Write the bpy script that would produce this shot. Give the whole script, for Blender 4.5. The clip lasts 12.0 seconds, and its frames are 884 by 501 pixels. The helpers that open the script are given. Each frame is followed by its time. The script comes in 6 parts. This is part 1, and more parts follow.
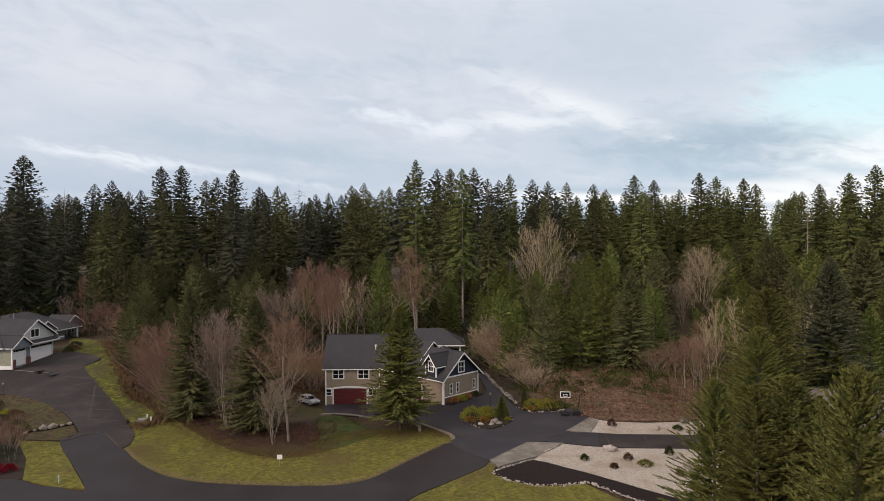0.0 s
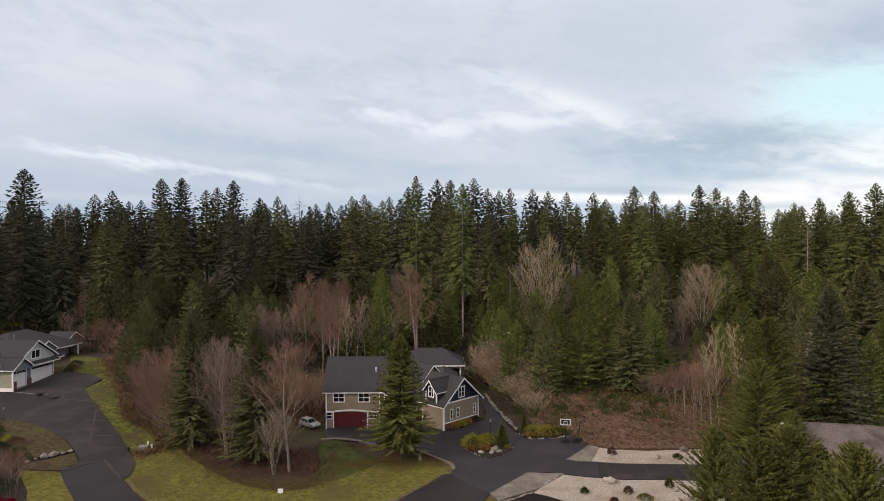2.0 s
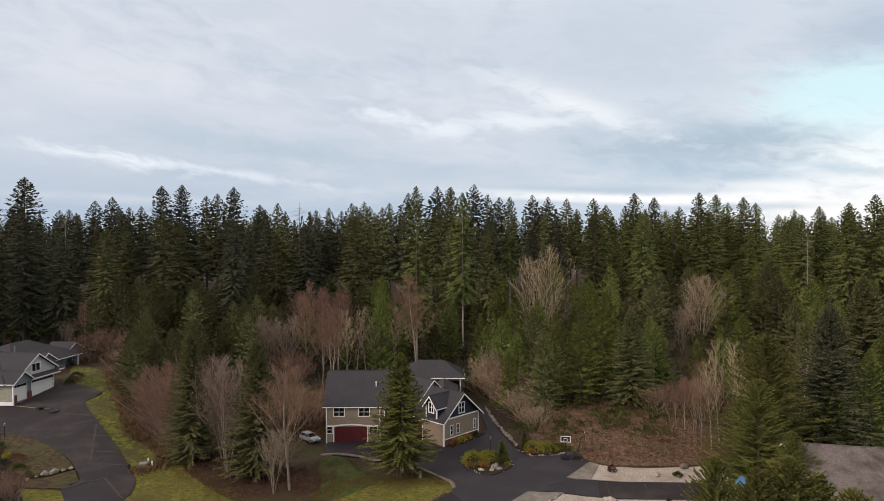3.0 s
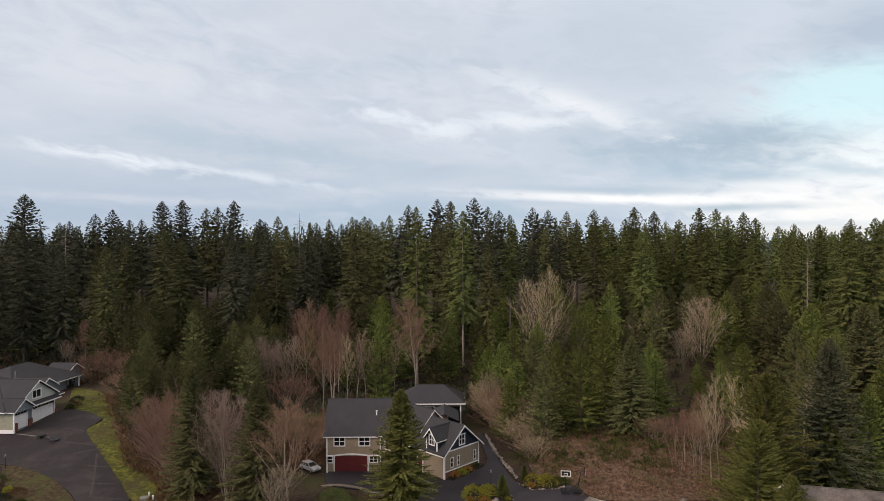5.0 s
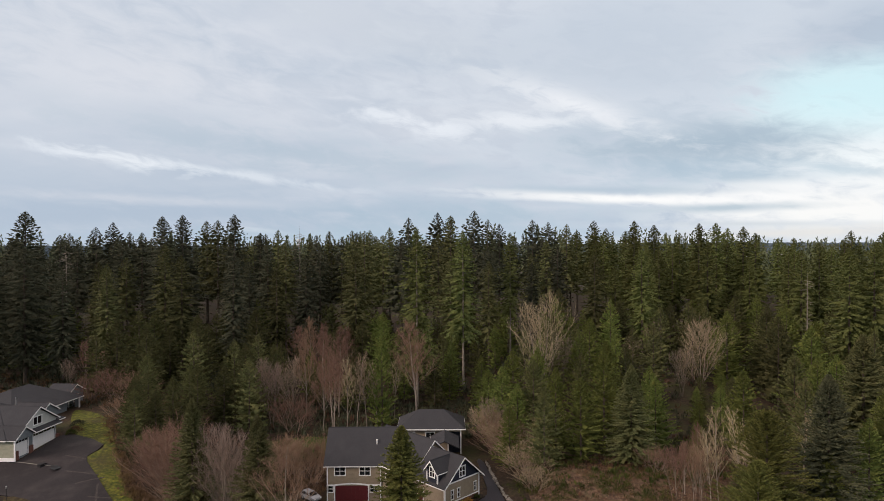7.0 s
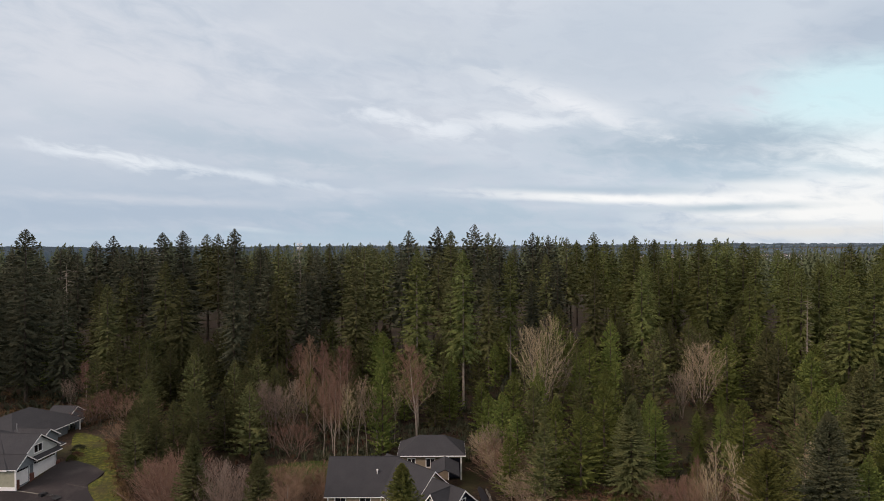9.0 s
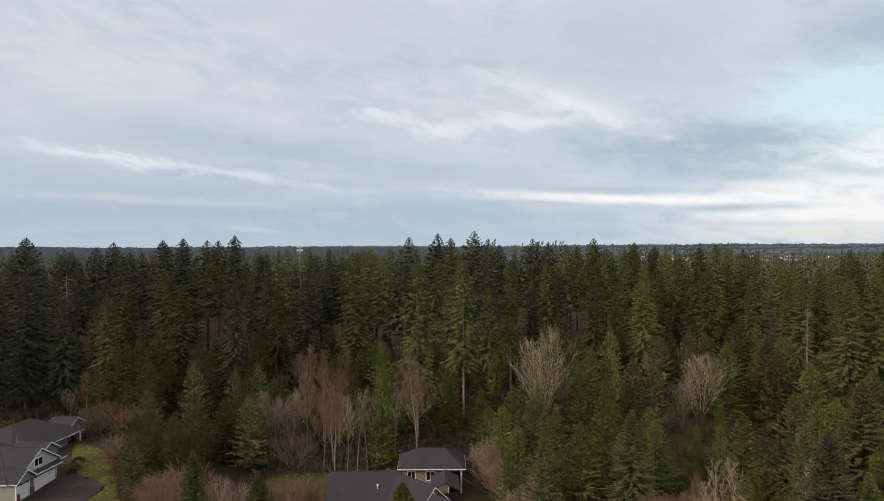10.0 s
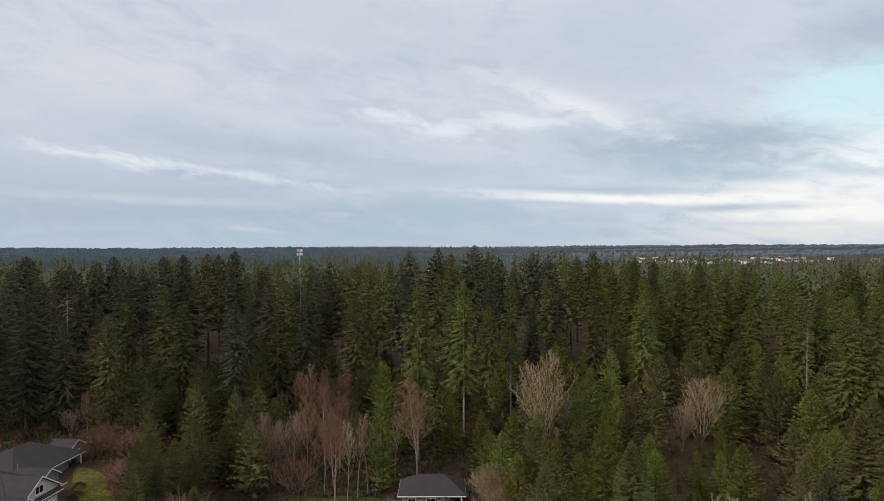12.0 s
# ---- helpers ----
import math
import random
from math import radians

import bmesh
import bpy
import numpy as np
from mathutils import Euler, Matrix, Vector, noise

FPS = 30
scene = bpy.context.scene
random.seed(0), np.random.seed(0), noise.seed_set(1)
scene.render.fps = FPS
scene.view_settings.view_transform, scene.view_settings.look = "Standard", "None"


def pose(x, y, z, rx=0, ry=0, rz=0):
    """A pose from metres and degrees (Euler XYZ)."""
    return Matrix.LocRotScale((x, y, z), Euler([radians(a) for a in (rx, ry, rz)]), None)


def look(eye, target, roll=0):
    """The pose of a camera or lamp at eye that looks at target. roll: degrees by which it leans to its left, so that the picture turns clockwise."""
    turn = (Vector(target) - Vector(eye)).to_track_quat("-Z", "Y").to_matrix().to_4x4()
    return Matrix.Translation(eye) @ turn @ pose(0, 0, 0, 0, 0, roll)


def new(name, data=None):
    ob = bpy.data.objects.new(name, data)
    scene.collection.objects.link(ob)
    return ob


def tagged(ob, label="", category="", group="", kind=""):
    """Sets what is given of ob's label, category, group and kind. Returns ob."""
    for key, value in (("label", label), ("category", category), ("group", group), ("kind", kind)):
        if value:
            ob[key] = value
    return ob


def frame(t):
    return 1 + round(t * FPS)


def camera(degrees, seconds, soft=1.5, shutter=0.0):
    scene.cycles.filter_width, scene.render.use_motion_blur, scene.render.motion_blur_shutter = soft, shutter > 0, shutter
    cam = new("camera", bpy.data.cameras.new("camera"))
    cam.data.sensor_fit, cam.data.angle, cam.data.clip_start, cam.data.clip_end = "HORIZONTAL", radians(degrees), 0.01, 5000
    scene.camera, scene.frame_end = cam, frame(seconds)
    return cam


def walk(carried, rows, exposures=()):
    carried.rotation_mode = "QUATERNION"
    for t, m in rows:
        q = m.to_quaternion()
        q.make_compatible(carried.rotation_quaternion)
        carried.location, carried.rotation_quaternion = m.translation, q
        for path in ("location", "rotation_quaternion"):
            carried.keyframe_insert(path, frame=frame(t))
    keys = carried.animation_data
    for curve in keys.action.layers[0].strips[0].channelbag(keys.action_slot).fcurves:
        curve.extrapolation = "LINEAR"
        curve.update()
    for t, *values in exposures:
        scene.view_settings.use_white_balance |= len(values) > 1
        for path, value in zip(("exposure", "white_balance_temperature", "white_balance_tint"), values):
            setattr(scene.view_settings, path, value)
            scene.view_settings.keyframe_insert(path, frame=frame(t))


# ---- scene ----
# a drone rising straight up, level, over the bend of a road
cam = camera(72.0, 12.0, soft=0.75)
EYE, TILT, LEAN = 22.3, -0.37, 0.27
ROWS = [
    (0, -0.000, -0.000, 0),
    (0.5, -0.006, -0.021, 0.48),
    (1, -0.012, -0.042, 1.32),
    (1.5, -0.019, -0.062, 2.38),
    (2, -0.025, -0.083, 3.47),
    (2.5, -0.031, -0.104, 4.54),
    (3, -0.037, -0.125, 5.63),
    (5, -0.062, -0.208, 10.03),
    (5.5, -0.069, -0.229, 11.13),
    (6, -0.075, -0.250, 12.24),
    (6.5, -0.081, -0.271, 13.34),
    (7, -0.088, -0.292, 14.46),
    (9, -0.112, -0.375, 19.05),
    (9.5, -0.119, -0.396, 20.2),
    (10, -0.125, -0.417, 21.35),
    (10.5, -0.131, -0.438, 22.51),
    (11, -0.137, -0.458, 23.69),
    (11.5, -0.144, -0.479, 24.86),
    (12, -0.150, -0.500, 26.06),
]
walk(cam, [(t, pose(x, y, EYE + z, 90 + TILT, LEAN, 0)) for t, x, y, z in ROWS],
     exposures=[(0.0, 0.05), (3.0, 0.05), (6.0, 0.0), (9.0, -0.06), (12.0, -0.08)])

# ---- light: a thin overcast with a few gaps ----
SUN_DIR = Vector((-0.72, -0.48, 0.46)).normalized()      # from the place towards the sun
sun = new("sun", bpy.data.lights.new("sun", "SUN"))
sun.data.energy, sun.data.angle, sun.data.color = 2.4, radians(16), (1.0, 0.80, 0.69)
sun.matrix_world = look(SUN_DIR * 100, (0, 0, 0))
scene.view_settings.exposure = 0.0


def wire(nt, kind, **values):
    """A node with its attributes and the defaults of its inputs set."""
    n = nt.nodes.new(kind)
    for key, value in values.items():
        if key.startswith("in_"):
            n.inputs[int(key[3:])].default_value = value
        else:
            setattr(n, key, value)
    return n


def maths(nt, op, a, b=0.0, c=0.0, clamp=False):
    n = wire(nt, "ShaderNodeMath", operation=op, use_clamp=clamp)
    for i, v in enumerate((a, b, c)):
        if isinstance(v, (int, float)):
            n.inputs[i].default_value = v
        else:
            nt.links.new(v, n.inputs[i])
    return n.outputs[0]


def mix_colour(nt, fac, a, b, blend="MIX"):
    n = wire(nt, "ShaderNodeMix", data_type="RGBA", blend_type=blend)
    for i, v in ((0, fac), (6, a), (7, b)):
        if isinstance(v, (int, float)):
            n.inputs[i].default_value = v
        elif isinstance(v, tuple):
            n.inputs[i].default_value = (*v, 1) if len(v) == 3 else v
        else:
            nt.links.new(v, n.inputs[i])
    return n.outputs[2]


def sky():
    world = bpy.data.worlds.new("overcast")
    world.use_nodes = True
    scene.world = world
    nt = world.node_tree
    nt.nodes.clear()
    link = nt.links.new
    out = wire(nt, "ShaderNodeOutputWorld")
    bg = wire(nt, "ShaderNodeBackground", in_1=1.0)
    link(bg.outputs[0], out.inputs[0])
    air = wire(nt, "ShaderNodeTexSky", sky_type="NISHITA", sun_disc=False, sun_elevation=math.asin(SUN_DIR.z), sun_rotation=math.atan2(SUN_DIR.x, SUN_DIR.y), altitude=60.0)
    air_colour = mix_colour(nt, 1.0, air.outputs[0], (0.085, 0.085, 0.085), "MULTIPLY")
    at = wire(nt, "ShaderNodeTexCoord")
    xyz = wire(nt, "ShaderNodeSeparateXYZ")
    link(at.outputs["Generated"], xyz.inputs[0])
    x, y, z = xyz.outputs
    az = maths(nt, "ARCTAN2", x, y)
    el = maths(nt, "ARCSINE", z)
    # the cloud deck, seen from below: far clouds draw together into long streaks
    lift = maths(nt, "ADD", maths(nt, "MAXIMUM", z, 0.0), 0.10)
    deck = wire(nt, "ShaderNodeCombineXYZ")
    link(maths(nt, "DIVIDE", x, lift), deck.inputs[0])
    link(maths(nt, "MULTIPLY", maths(nt, "DIVIDE", y, lift), 1.25), deck.inputs[1])
    big = wire(nt, "ShaderNodeTexNoise", in_2=0.75, in_3=4.0, in_4=0.5, in_8=0.35)
    link(deck.outputs[0], big.inputs[0])
    # torn streaks that slope gently down to the east
    flat = wire(nt, "ShaderNodeCombineXYZ")
    link(maths(nt, "MULTIPLY", az, 9.0), flat.inputs[0])
    link(maths(nt, "MULTIPLY_ADD", az, 3.4, maths(nt, "MULTIPLY", el, 24.0)), flat.inputs[1])
    torn = wire(nt, "ShaderNodeTexNoise", in_2=1.7, in_3=9.0, in_4=0.6, in_8=0.45)
    link(flat.outputs[0], torn.inputs[0])
    wisp = maths(nt, "SUBTRACT", torn.outputs[0], 0.5)

    def bank(a, e, wa, we, tilt, ragged):
        """One drift of cloud: how much of it lies in a direction, 0 to 1, with a soft, torn outline."""
        da = maths(nt, "SUBTRACT", az, radians(a))
        de = maths(nt, "SUBTRACT", maths(nt, "SUBTRACT", el, radians(e)), maths(nt, "MULTIPLY", da, tilt))
        d2 = maths(nt, "ADD", maths(nt, "POWER", maths(nt, "DIVIDE", maths(nt, "ABSOLUTE", da), radians(wa)), 2.0), maths(nt, "POWER", maths(nt, "DIVIDE", maths(nt, "ABSOLUTE", de), radians(we)), 2.0))
        g = maths(nt, "MULTIPLY_ADD", maths(nt, "SQRT", d2), -0.8, 1.15)
        g = maths(nt, "ADD", g, maths(nt, "MULTIPLY", wisp, ragged * 2.7), clamp=True)
        return maths(nt, "MULTIPLY", g, maths(nt, "MULTIPLY_ADD", d2, -0.25, 1.0, clamp=True))

    body = mix_colour(nt, maths(nt, "MULTIPLY_ADD", big.outputs[0], 2.2, -0.6, clamp=True), (0.49, 0.57, 0.68), (0.71, 0.74, 0.81))
    body = mix_colour(nt, maths(nt, "MULTIPLY_ADD", torn.outputs[0], 2.8, -1.1, clamp=True), body, mix_colour(nt, 0.4, body, (0.82, 0.85, 0.91)))
    low = maths(nt, "SUBTRACT", 1.0, maths(nt, "MULTIPLY", maths(nt, "MAXIMUM", el, 0.0), 5.5), clamp=True)
    body = mix_colour(nt, maths(nt, "MULTIPLY", low, 0.55), body, (0.46, 0.56, 0.68))
    high = maths(nt, "MULTIPLY", maths(nt, "SUBTRACT", el, radians(22)), 2.2, clamp=True)
    body = mix_colour(nt, high, body, (0.90, 0.80, 0.77))
    gap = mix_colour(nt, 0.9, air_colour, (0.72, 0.95, 1.0))
    c = body
    for a, e, wa, we, tilt, fac, ragged, tint in SKY_DRIFTS:
        c = mix_colour(nt, maths(nt, "MULTIPLY", bank(a, e, wa, we, tilt, ragged), fac), c, gap if tint is None else tint)
    link(c, bg.inputs[0])


# azimuth, elevation, half-widths, slope, strength, raggedness and colour of the drifts (None: a gap to the blue)
SKY_DRIFTS = [
    (25.6, 11.2, 24.2, 13.41, 0.0, 0.35, 0.6, (0.82, 0.89, 0.95)),
    (-30.0, 4.4, 18.3, 5.98, 0.0, 0.5, 0.9, (0.47, 0.55, 0.66)),
    (37.1, 11.4, 9.8, 3.56, 0.0, 1.0, 0.6, None),
    (33.9, 11.3, 6.0, 3.52, 0.0, 1.0, 0.5, None),
    (34.3, 6.6, 11.6, 3.86, 0.0, 1.0, 0.8, (0.93, 0.98, 1.0)),
    (32.8, 2.8, 12.4, 2.41, 0.0, 1.0, 0.7, (0.98, 0.98, 0.97)),
    (24.7, 8.7, 8.8, 1.54, -0.0, 0.95, 0.8, (0.41, 0.52, 0.62)),
    (37.1, 11.4, 7.8, 2.8, 0.0, 0.9, 0.4, None),
    (21.1, 8.8, 12.0, 2.77, -0.11, 0.8, 1.1, (0.44, 0.54, 0.64)),
    (23.4, 6.4, 9.4, 1.17, -0.07, 0.75, 1.0, (0.45, 0.57, 0.68)),
    (35.0, 16.0, 6.8, 2.26, 0.0, 0.9, 0.8, (0.47, 0.55, 0.66)),
    (12.8, 12.6, 7.6, 1.24, -0.37, 0.9, 1.5, (0.9, 0.92, 0.96)),
    (7.7, 11.5, 4.7, 0.79, -0.05, 0.75, 1.5, (0.88, 0.91, 0.96)),
    (-2.3, 11.4, 5.0, 0.74, -0.2, 0.75, 1.5, (0.86, 0.9, 0.96)),
    (-21.9, 10.0, 12.8, 1.48, -0.13, 0.45, 1.3, (0.48, 0.57, 0.67)),
    (-8.6, 7.9, 16.6, 1.68, -0.1, 0.55, 1.3, (0.46, 0.56, 0.66)),
    (-27.4, 7.3, 5.9, 0.61, -0.14, 0.75, 1.7, (0.88, 0.92, 0.97)),
    (-17.7, 6.4, 9.6, 0.4, -0.13, 0.6, 1.3, (0.82, 0.87, 0.93)),
    (-32.6, 7.7, 3.0, 0.31, -0.07, 0.5, 1.3, (0.8, 0.85, 0.92)),
    (15.3, 4.3, 11.4, 0.46, -0.07, 1.0, 0.8, (0.98, 0.98, 0.98)),
    (28.1, 4.4, 8.3, 0.8, 0.02, 1.0, 0.8, (1.0, 1.0, 1.0)),
    (17.0, 5.0, 12.5, 0.4, -0.04, 0.6, 0.8, (0.46, 0.57, 0.67)),
    (17.0, 4.15, 13.0, 0.34, -0.04, 1.0, 0.5, (1.0, 1.0, 1.0)),
    (25.1, 3.2, 6.5, 0.38, 0.0, 0.9, 0.8, (0.5, 0.6, 0.68)),
    (32.8, 6.0, 2.8, 0.45, -0.18, 0.7, 1.0, (0.6, 0.71, 0.79)),
    (26.8, 1.8, 8.5, 0.28, -0.02, 0.6, 1.0, (0.62, 0.68, 0.73)),
    (-24.2, 3.0, 23.0, 1.7, 0.0, 0.8, 1.1, (0.45, 0.54, 0.66)),
    (-26.3, 4.1, 12.8, 0.43, -0.02, 0.55, 1.2, (0.69, 0.72, 0.79)),
    (-17.2, 1.6, 2.9, 0.25, -0.1, 0.6, 1.1, (0.76, 0.8, 0.86)),
    (0.8, 2.8, 14.9, 1.59, -0.0, 0.7, 1.1, (0.43, 0.55, 0.66)),
    (30.5, 1.0, 13.4, 0.5, 0.02, 0.8, 0.7, (0.84, 0.82, 0.79)),
    (-6.5, 0.9, 27.4, 0.9, 0.0, 0.6, 0.9, (0.44, 0.57, 0.68)),
    (-4.5, 19.2, 16.9, 2.65, -0.2, 0.4, 1.3, (0.56, 0.62, 0.7)),
    (-30.4, 15.5, 12.6, 4.12, 0.0, 0.45, 1.0, (0.74, 0.76, 0.82)),
    (18.7, 16.5, 10.0, 4.53, -0.11, 0.6, 1.4, (0.53, 0.6, 0.7)),
]
sky()


# ---- materials ----
def material(name, colours, scale=6.0, rough=0.85, bump=0.2, bump_scale=None, detail=6.0, metal=0.0, island=0.0, each=0.0, stretch=(1, 1, 1), second=None, spec=0.3, laps=0.0, speckle=0.0):
    """colours: two or three stops of one noise at real size. second: (scale, colour, from, to) of a larger stain.
    island, each: how far single pieces and single things differ in brightness."""
    m = bpy.data.materials.new(name)
    m.use_nodes = True
    nt = m.node_tree
    link = nt.links.new
    b = nt.nodes["Principled BSDF"]
    b.inputs["Roughness"].default_value, b.inputs["Metallic"].default_value = rough, metal
    b.inputs["Specular IOR Level"].default_value = spec
    at = wire(nt, "ShaderNodeTexCoord")
    place = wire(nt, "ShaderNodeMapping")
    place.inputs[3].default_value = stretch
    link(at.outputs["Object"], place.inputs[0])
    n = wire(nt, "ShaderNodeTexNoise", in_2=scale, in_3=detail, in_4=0.6)
    link(place.outputs[0], n.inputs[0])
    ramp = wire(nt, "ShaderNodeValToRGB")
    stops = ramp.color_ramp.elements
    for i, c in enumerate(colours):
        e = stops[i] if i < 2 else stops.new(0.5)
        e.color = (*c, 1)
    for i, e in enumerate(sorted(range(len(colours)))):
        stops[i].position = 0.32 + 0.36 * i / max(1, len(colours) - 1)
        stops[i].color = (*colours[i], 1)
    link(n.outputs[0], ramp.inputs[0])
    c = ramp.outputs[0]
    if second:
        s2, c2, lo, hi = second
        n2 = wire(nt, "ShaderNodeTexNoise", in_2=s2, in_3=4.0, in_4=0.55)
        link(place.outputs[0], n2.inputs[0])
        f = wire(nt, "ShaderNodeMapRange", in_1=lo, in_2=hi)
        link(n2.outputs[0], f.inputs[0])
        c = mix_colour(nt, f.outputs[0], c, c2)
    if speckle:
        n3 = wire(nt, "ShaderNodeTexNoise", in_2=13.0, in_3=3.0, in_4=0.75)
        link(place.outputs[0], n3.inputs[0])
        f3 = wire(nt, "ShaderNodeMapRange", in_1=0.3, in_2=0.7, in_3=1 - speckle, in_4=1 + speckle)
        link(n3.outputs[0], f3.inputs[0])
        v3 = wire(nt, "ShaderNodeCombineXYZ")
        for i in range(3):
            link(f3.outputs[0], v3.inputs[i])
        c = mix_colour(nt, 1.0, c, v3.outputs[0], "MULTIPLY")
    if island or each:
        f = 1.0
        if island:
            g = wire(nt, "ShaderNodeNewGeometry")
            f = maths(nt, "MULTIPLY_ADD", g.outputs["Random Per Island"], 2 * island, 1 - island)
        if each:
            o = wire(nt, "ShaderNodeObjectInfo")
            f = maths(nt, "MULTIPLY", f, maths(nt, "MULTIPLY_ADD", o.outputs["Random"], 2 * each, 1 - each))
        v = wire(nt, "ShaderNodeCombineXYZ")
        for i in range(3):
            link(f, v.inputs[i])
        c = mix_colour(nt, 1.0, c, v.outputs[0], "MULTIPLY")
    link(c, b.inputs["Base Color"])
    if bump:
        nb = wire(nt, "ShaderNodeTexNoise", in_2=bump_scale or scale * 3, in_3=4.0, in_4=0.6)
        link(place.outputs[0], nb.inputs[0])
        bp = wire(nt, "ShaderNodeBump", in_0=bump, in_1=0.05)
        height = nb.outputs[0]
        if laps:
            # lapped boards: each course leans out towards its lower edge
            cut = wire(nt, "ShaderNodeSeparateXYZ")
            link(at.outputs["Object"], cut.inputs[0])
            saw = maths(nt, "FRACT", maths(nt, "DIVIDE", cut.outputs[2], laps))
            height = maths(nt, "ADD", maths(nt, "MULTIPLY", height, 0.15), maths(nt, "SUBTRACT", 1.0, saw))
            bp.inputs[0].default_value = 0.9
            bp.inputs[1].default_value = 0.02
        link(height, bp.inputs["Height"])
        link(bp.outputs[0], b.inputs["Normal"])
    return m


def leaf_material(name, dark, light, warm, each=0.25):
    """Needles and twigs: every spray differs a little, every tree differs a little, and the far end of the noise is sunburnt."""
    m = bpy.data.materials.new(name)
    m.use_nodes = True
    nt = m.node_tree
    link = nt.links.new
    b = nt.nodes["Principled BSDF"]
    b.inputs["Roughness"].default_value, b.inputs["Specular IOR Level"].default_value = 0.8, 0.15
    g, o = wire(nt, "ShaderNodeNewGeometry"), wire(nt, "ShaderNodeObjectInfo")
    at = wire(nt, "ShaderNodeTexCoord")
    n = wire(nt, "ShaderNodeTexNoise", in_2=0.55, in_3=3.0)
    link(at.outputs["Object"], n.inputs[0])
    c = mix_colour(nt, maths(nt, "MULTIPLY_ADD", g.outputs["Random Per Island"], 0.8, 0.1), dark, light)
    f = wire(nt, "ShaderNodeMapRange", in_1=0.45, in_2=0.75)
    link(n.outputs[0], f.inputs[0])
    c = mix_colour(nt, maths(nt, "MULTIPLY", f.outputs[0], maths(nt, "MULTIPLY_ADD", o.outputs["Random"], 0.7, 0.25)), c, warm)
    hsv = wire(nt, "ShaderNodeHueSaturation")
    link(maths(nt, "MULTIPLY_ADD", o.outputs["Random"], 2 * each, 1 - each), hsv.inputs["Value"])
    link(maths(nt, "MULTIPLY_ADD", o.outputs["Random"], 0.03, 0.485), hsv.inputs["Hue"])
    link(c, hsv.inputs["Color"])
    link(hsv.outputs[0], b.inputs["Base Color"])
    thin = wire(nt, "ShaderNodeBsdfTranslucent")
    link(hsv.outputs[0], thin.inputs[0])
    both = wire(nt, "ShaderNodeMixShader", in_0=0.14)
    link(b.outputs[0], both.inputs[1])
    link(thin.outputs[0], both.inputs[2])
    link(both.outputs[0], nt.nodes["Material Output"].inputs[0])
    return m


FOREST_FLOOR = material("forest floor", [(0.015, 0.011, 0.007), (0.042, 0.027, 0.017), (0.086, 0.053, 0.030)], 2.2, 0.95, 0.6, second=(0.13, (0.050, 0.050, 0.016), 0.5, 0.68), speckle=0.4)
LAWN = material("lawn", [(0.052, 0.055, 0.009), (0.116, 0.110, 0.018), (0.186, 0.168, 0.029)], 2.6, 0.95, 0.6, bump_scale=14, second=(0.13, (0.085, 0.066, 0.020), 0.46, 0.72), speckle=0.5)
MOSS_LAWN = material("mossy lawn", [(0.034, 0.044, 0.009), (0.080, 0.088, 0.013), (0.20, 0.19, 0.024)], 1.6, 0.95, 0.6, bump_scale=14, second=(0.25, (0.060, 0.050, 0.020), 0.45, 0.7), speckle=0.5)
GREEN_LAWN = material("shaded grass", [(0.028, 0.043, 0.008), (0.066, 0.090, 0.014)], 1.2, 0.95, 0.6, bump_scale=14, second=(0.25, (0.075, 0.055, 0.020), 0.48, 0.7), speckle=0.4)
DRIVE_ASPHALT = material("newer asphalt", [(0.0185, 0.0165, 0.0215), (0.030, 0.0265, 0.033)], 9.0, 0.62, 0.15, bump_scale=60, second=(0.3, (0.040, 0.036, 0.042), 0.48, 0.75), speckle=0.2)
ASPHALT = material("asphalt", [(0.0132, 0.0100, 0.0106), (0.0205, 0.0157, 0.0163)], 9.0, 0.6, 0.15, bump_scale=60, second=(0.22, (0.027, 0.022, 0.025), 0.45, 0.75), speckle=0.2)
WORN_ASPHALT = material("worn asphalt", [(0.0160, 0.0128, 0.0140), (0.029, 0.0235, 0.0245)], 5.0, 0.75, 0.15, bump_scale=60, second=(0.28, (0.050, 0.041, 0.040), 0.46, 0.72), speckle=0.3)
CONCRETE = material("concrete", [(0.15, 0.138, 0.116), (0.26, 0.243, 0.21)], 4.0, 0.9, 0.2, second=(0.5, (0.10, 0.088, 0.074), 0.42, 0.7), speckle=0.3)
VERGE = material("gravel verge", [(0.12, 0.10, 0.078), (0.26, 0.225, 0.18)], 8.0, 0.95, 0.6, speckle=0.4)
GRAVEL = material("pea gravel", [(0.20, 0.175, 0.145), (0.35, 0.315, 0.27), (0.52, 0.48, 0.42)], 7.0, 0.95, 0.5, bump_scale=24, second=(0.3, (0.25, 0.20, 0.145), 0.5, 0.75), speckle=0.3)
MULCH = material("dark bark mulch", [(0.006, 0.0035, 0.0035), (0.016, 0.008, 0.0075)], 8.0, 0.95, 0.7, speckle=0.3)
SOIL = material("planting soil", [(0.013, 0.010, 0.007), (0.038, 0.026, 0.018)], 4.0, 0.95, 0.6, speckle=0.4)
STONE = material("field stone", [(0.11, 0.098, 0.082), (0.26, 0.235, 0.205)], 5.0, 0.9, 0.5, island=0.3, each=0.4)
DRY_VERGE = material("dry grass verge", [(0.080, 0.066, 0.026), (0.155, 0.122, 0.052)], 2.0, 0.95, 0.6, bump_scale=14, speckle=0.4)
BROWN_TURF = material("brown mossy turf", [(0.020, 0.015, 0.007), (0.050, 0.037, 0.016), (0.088, 0.068, 0.028)], 1.8, 0.95, 0.6, bump_scale=14, second=(0.35, (0.055, 0.056, 0.014), 0.5, 0.68), speckle=0.4)
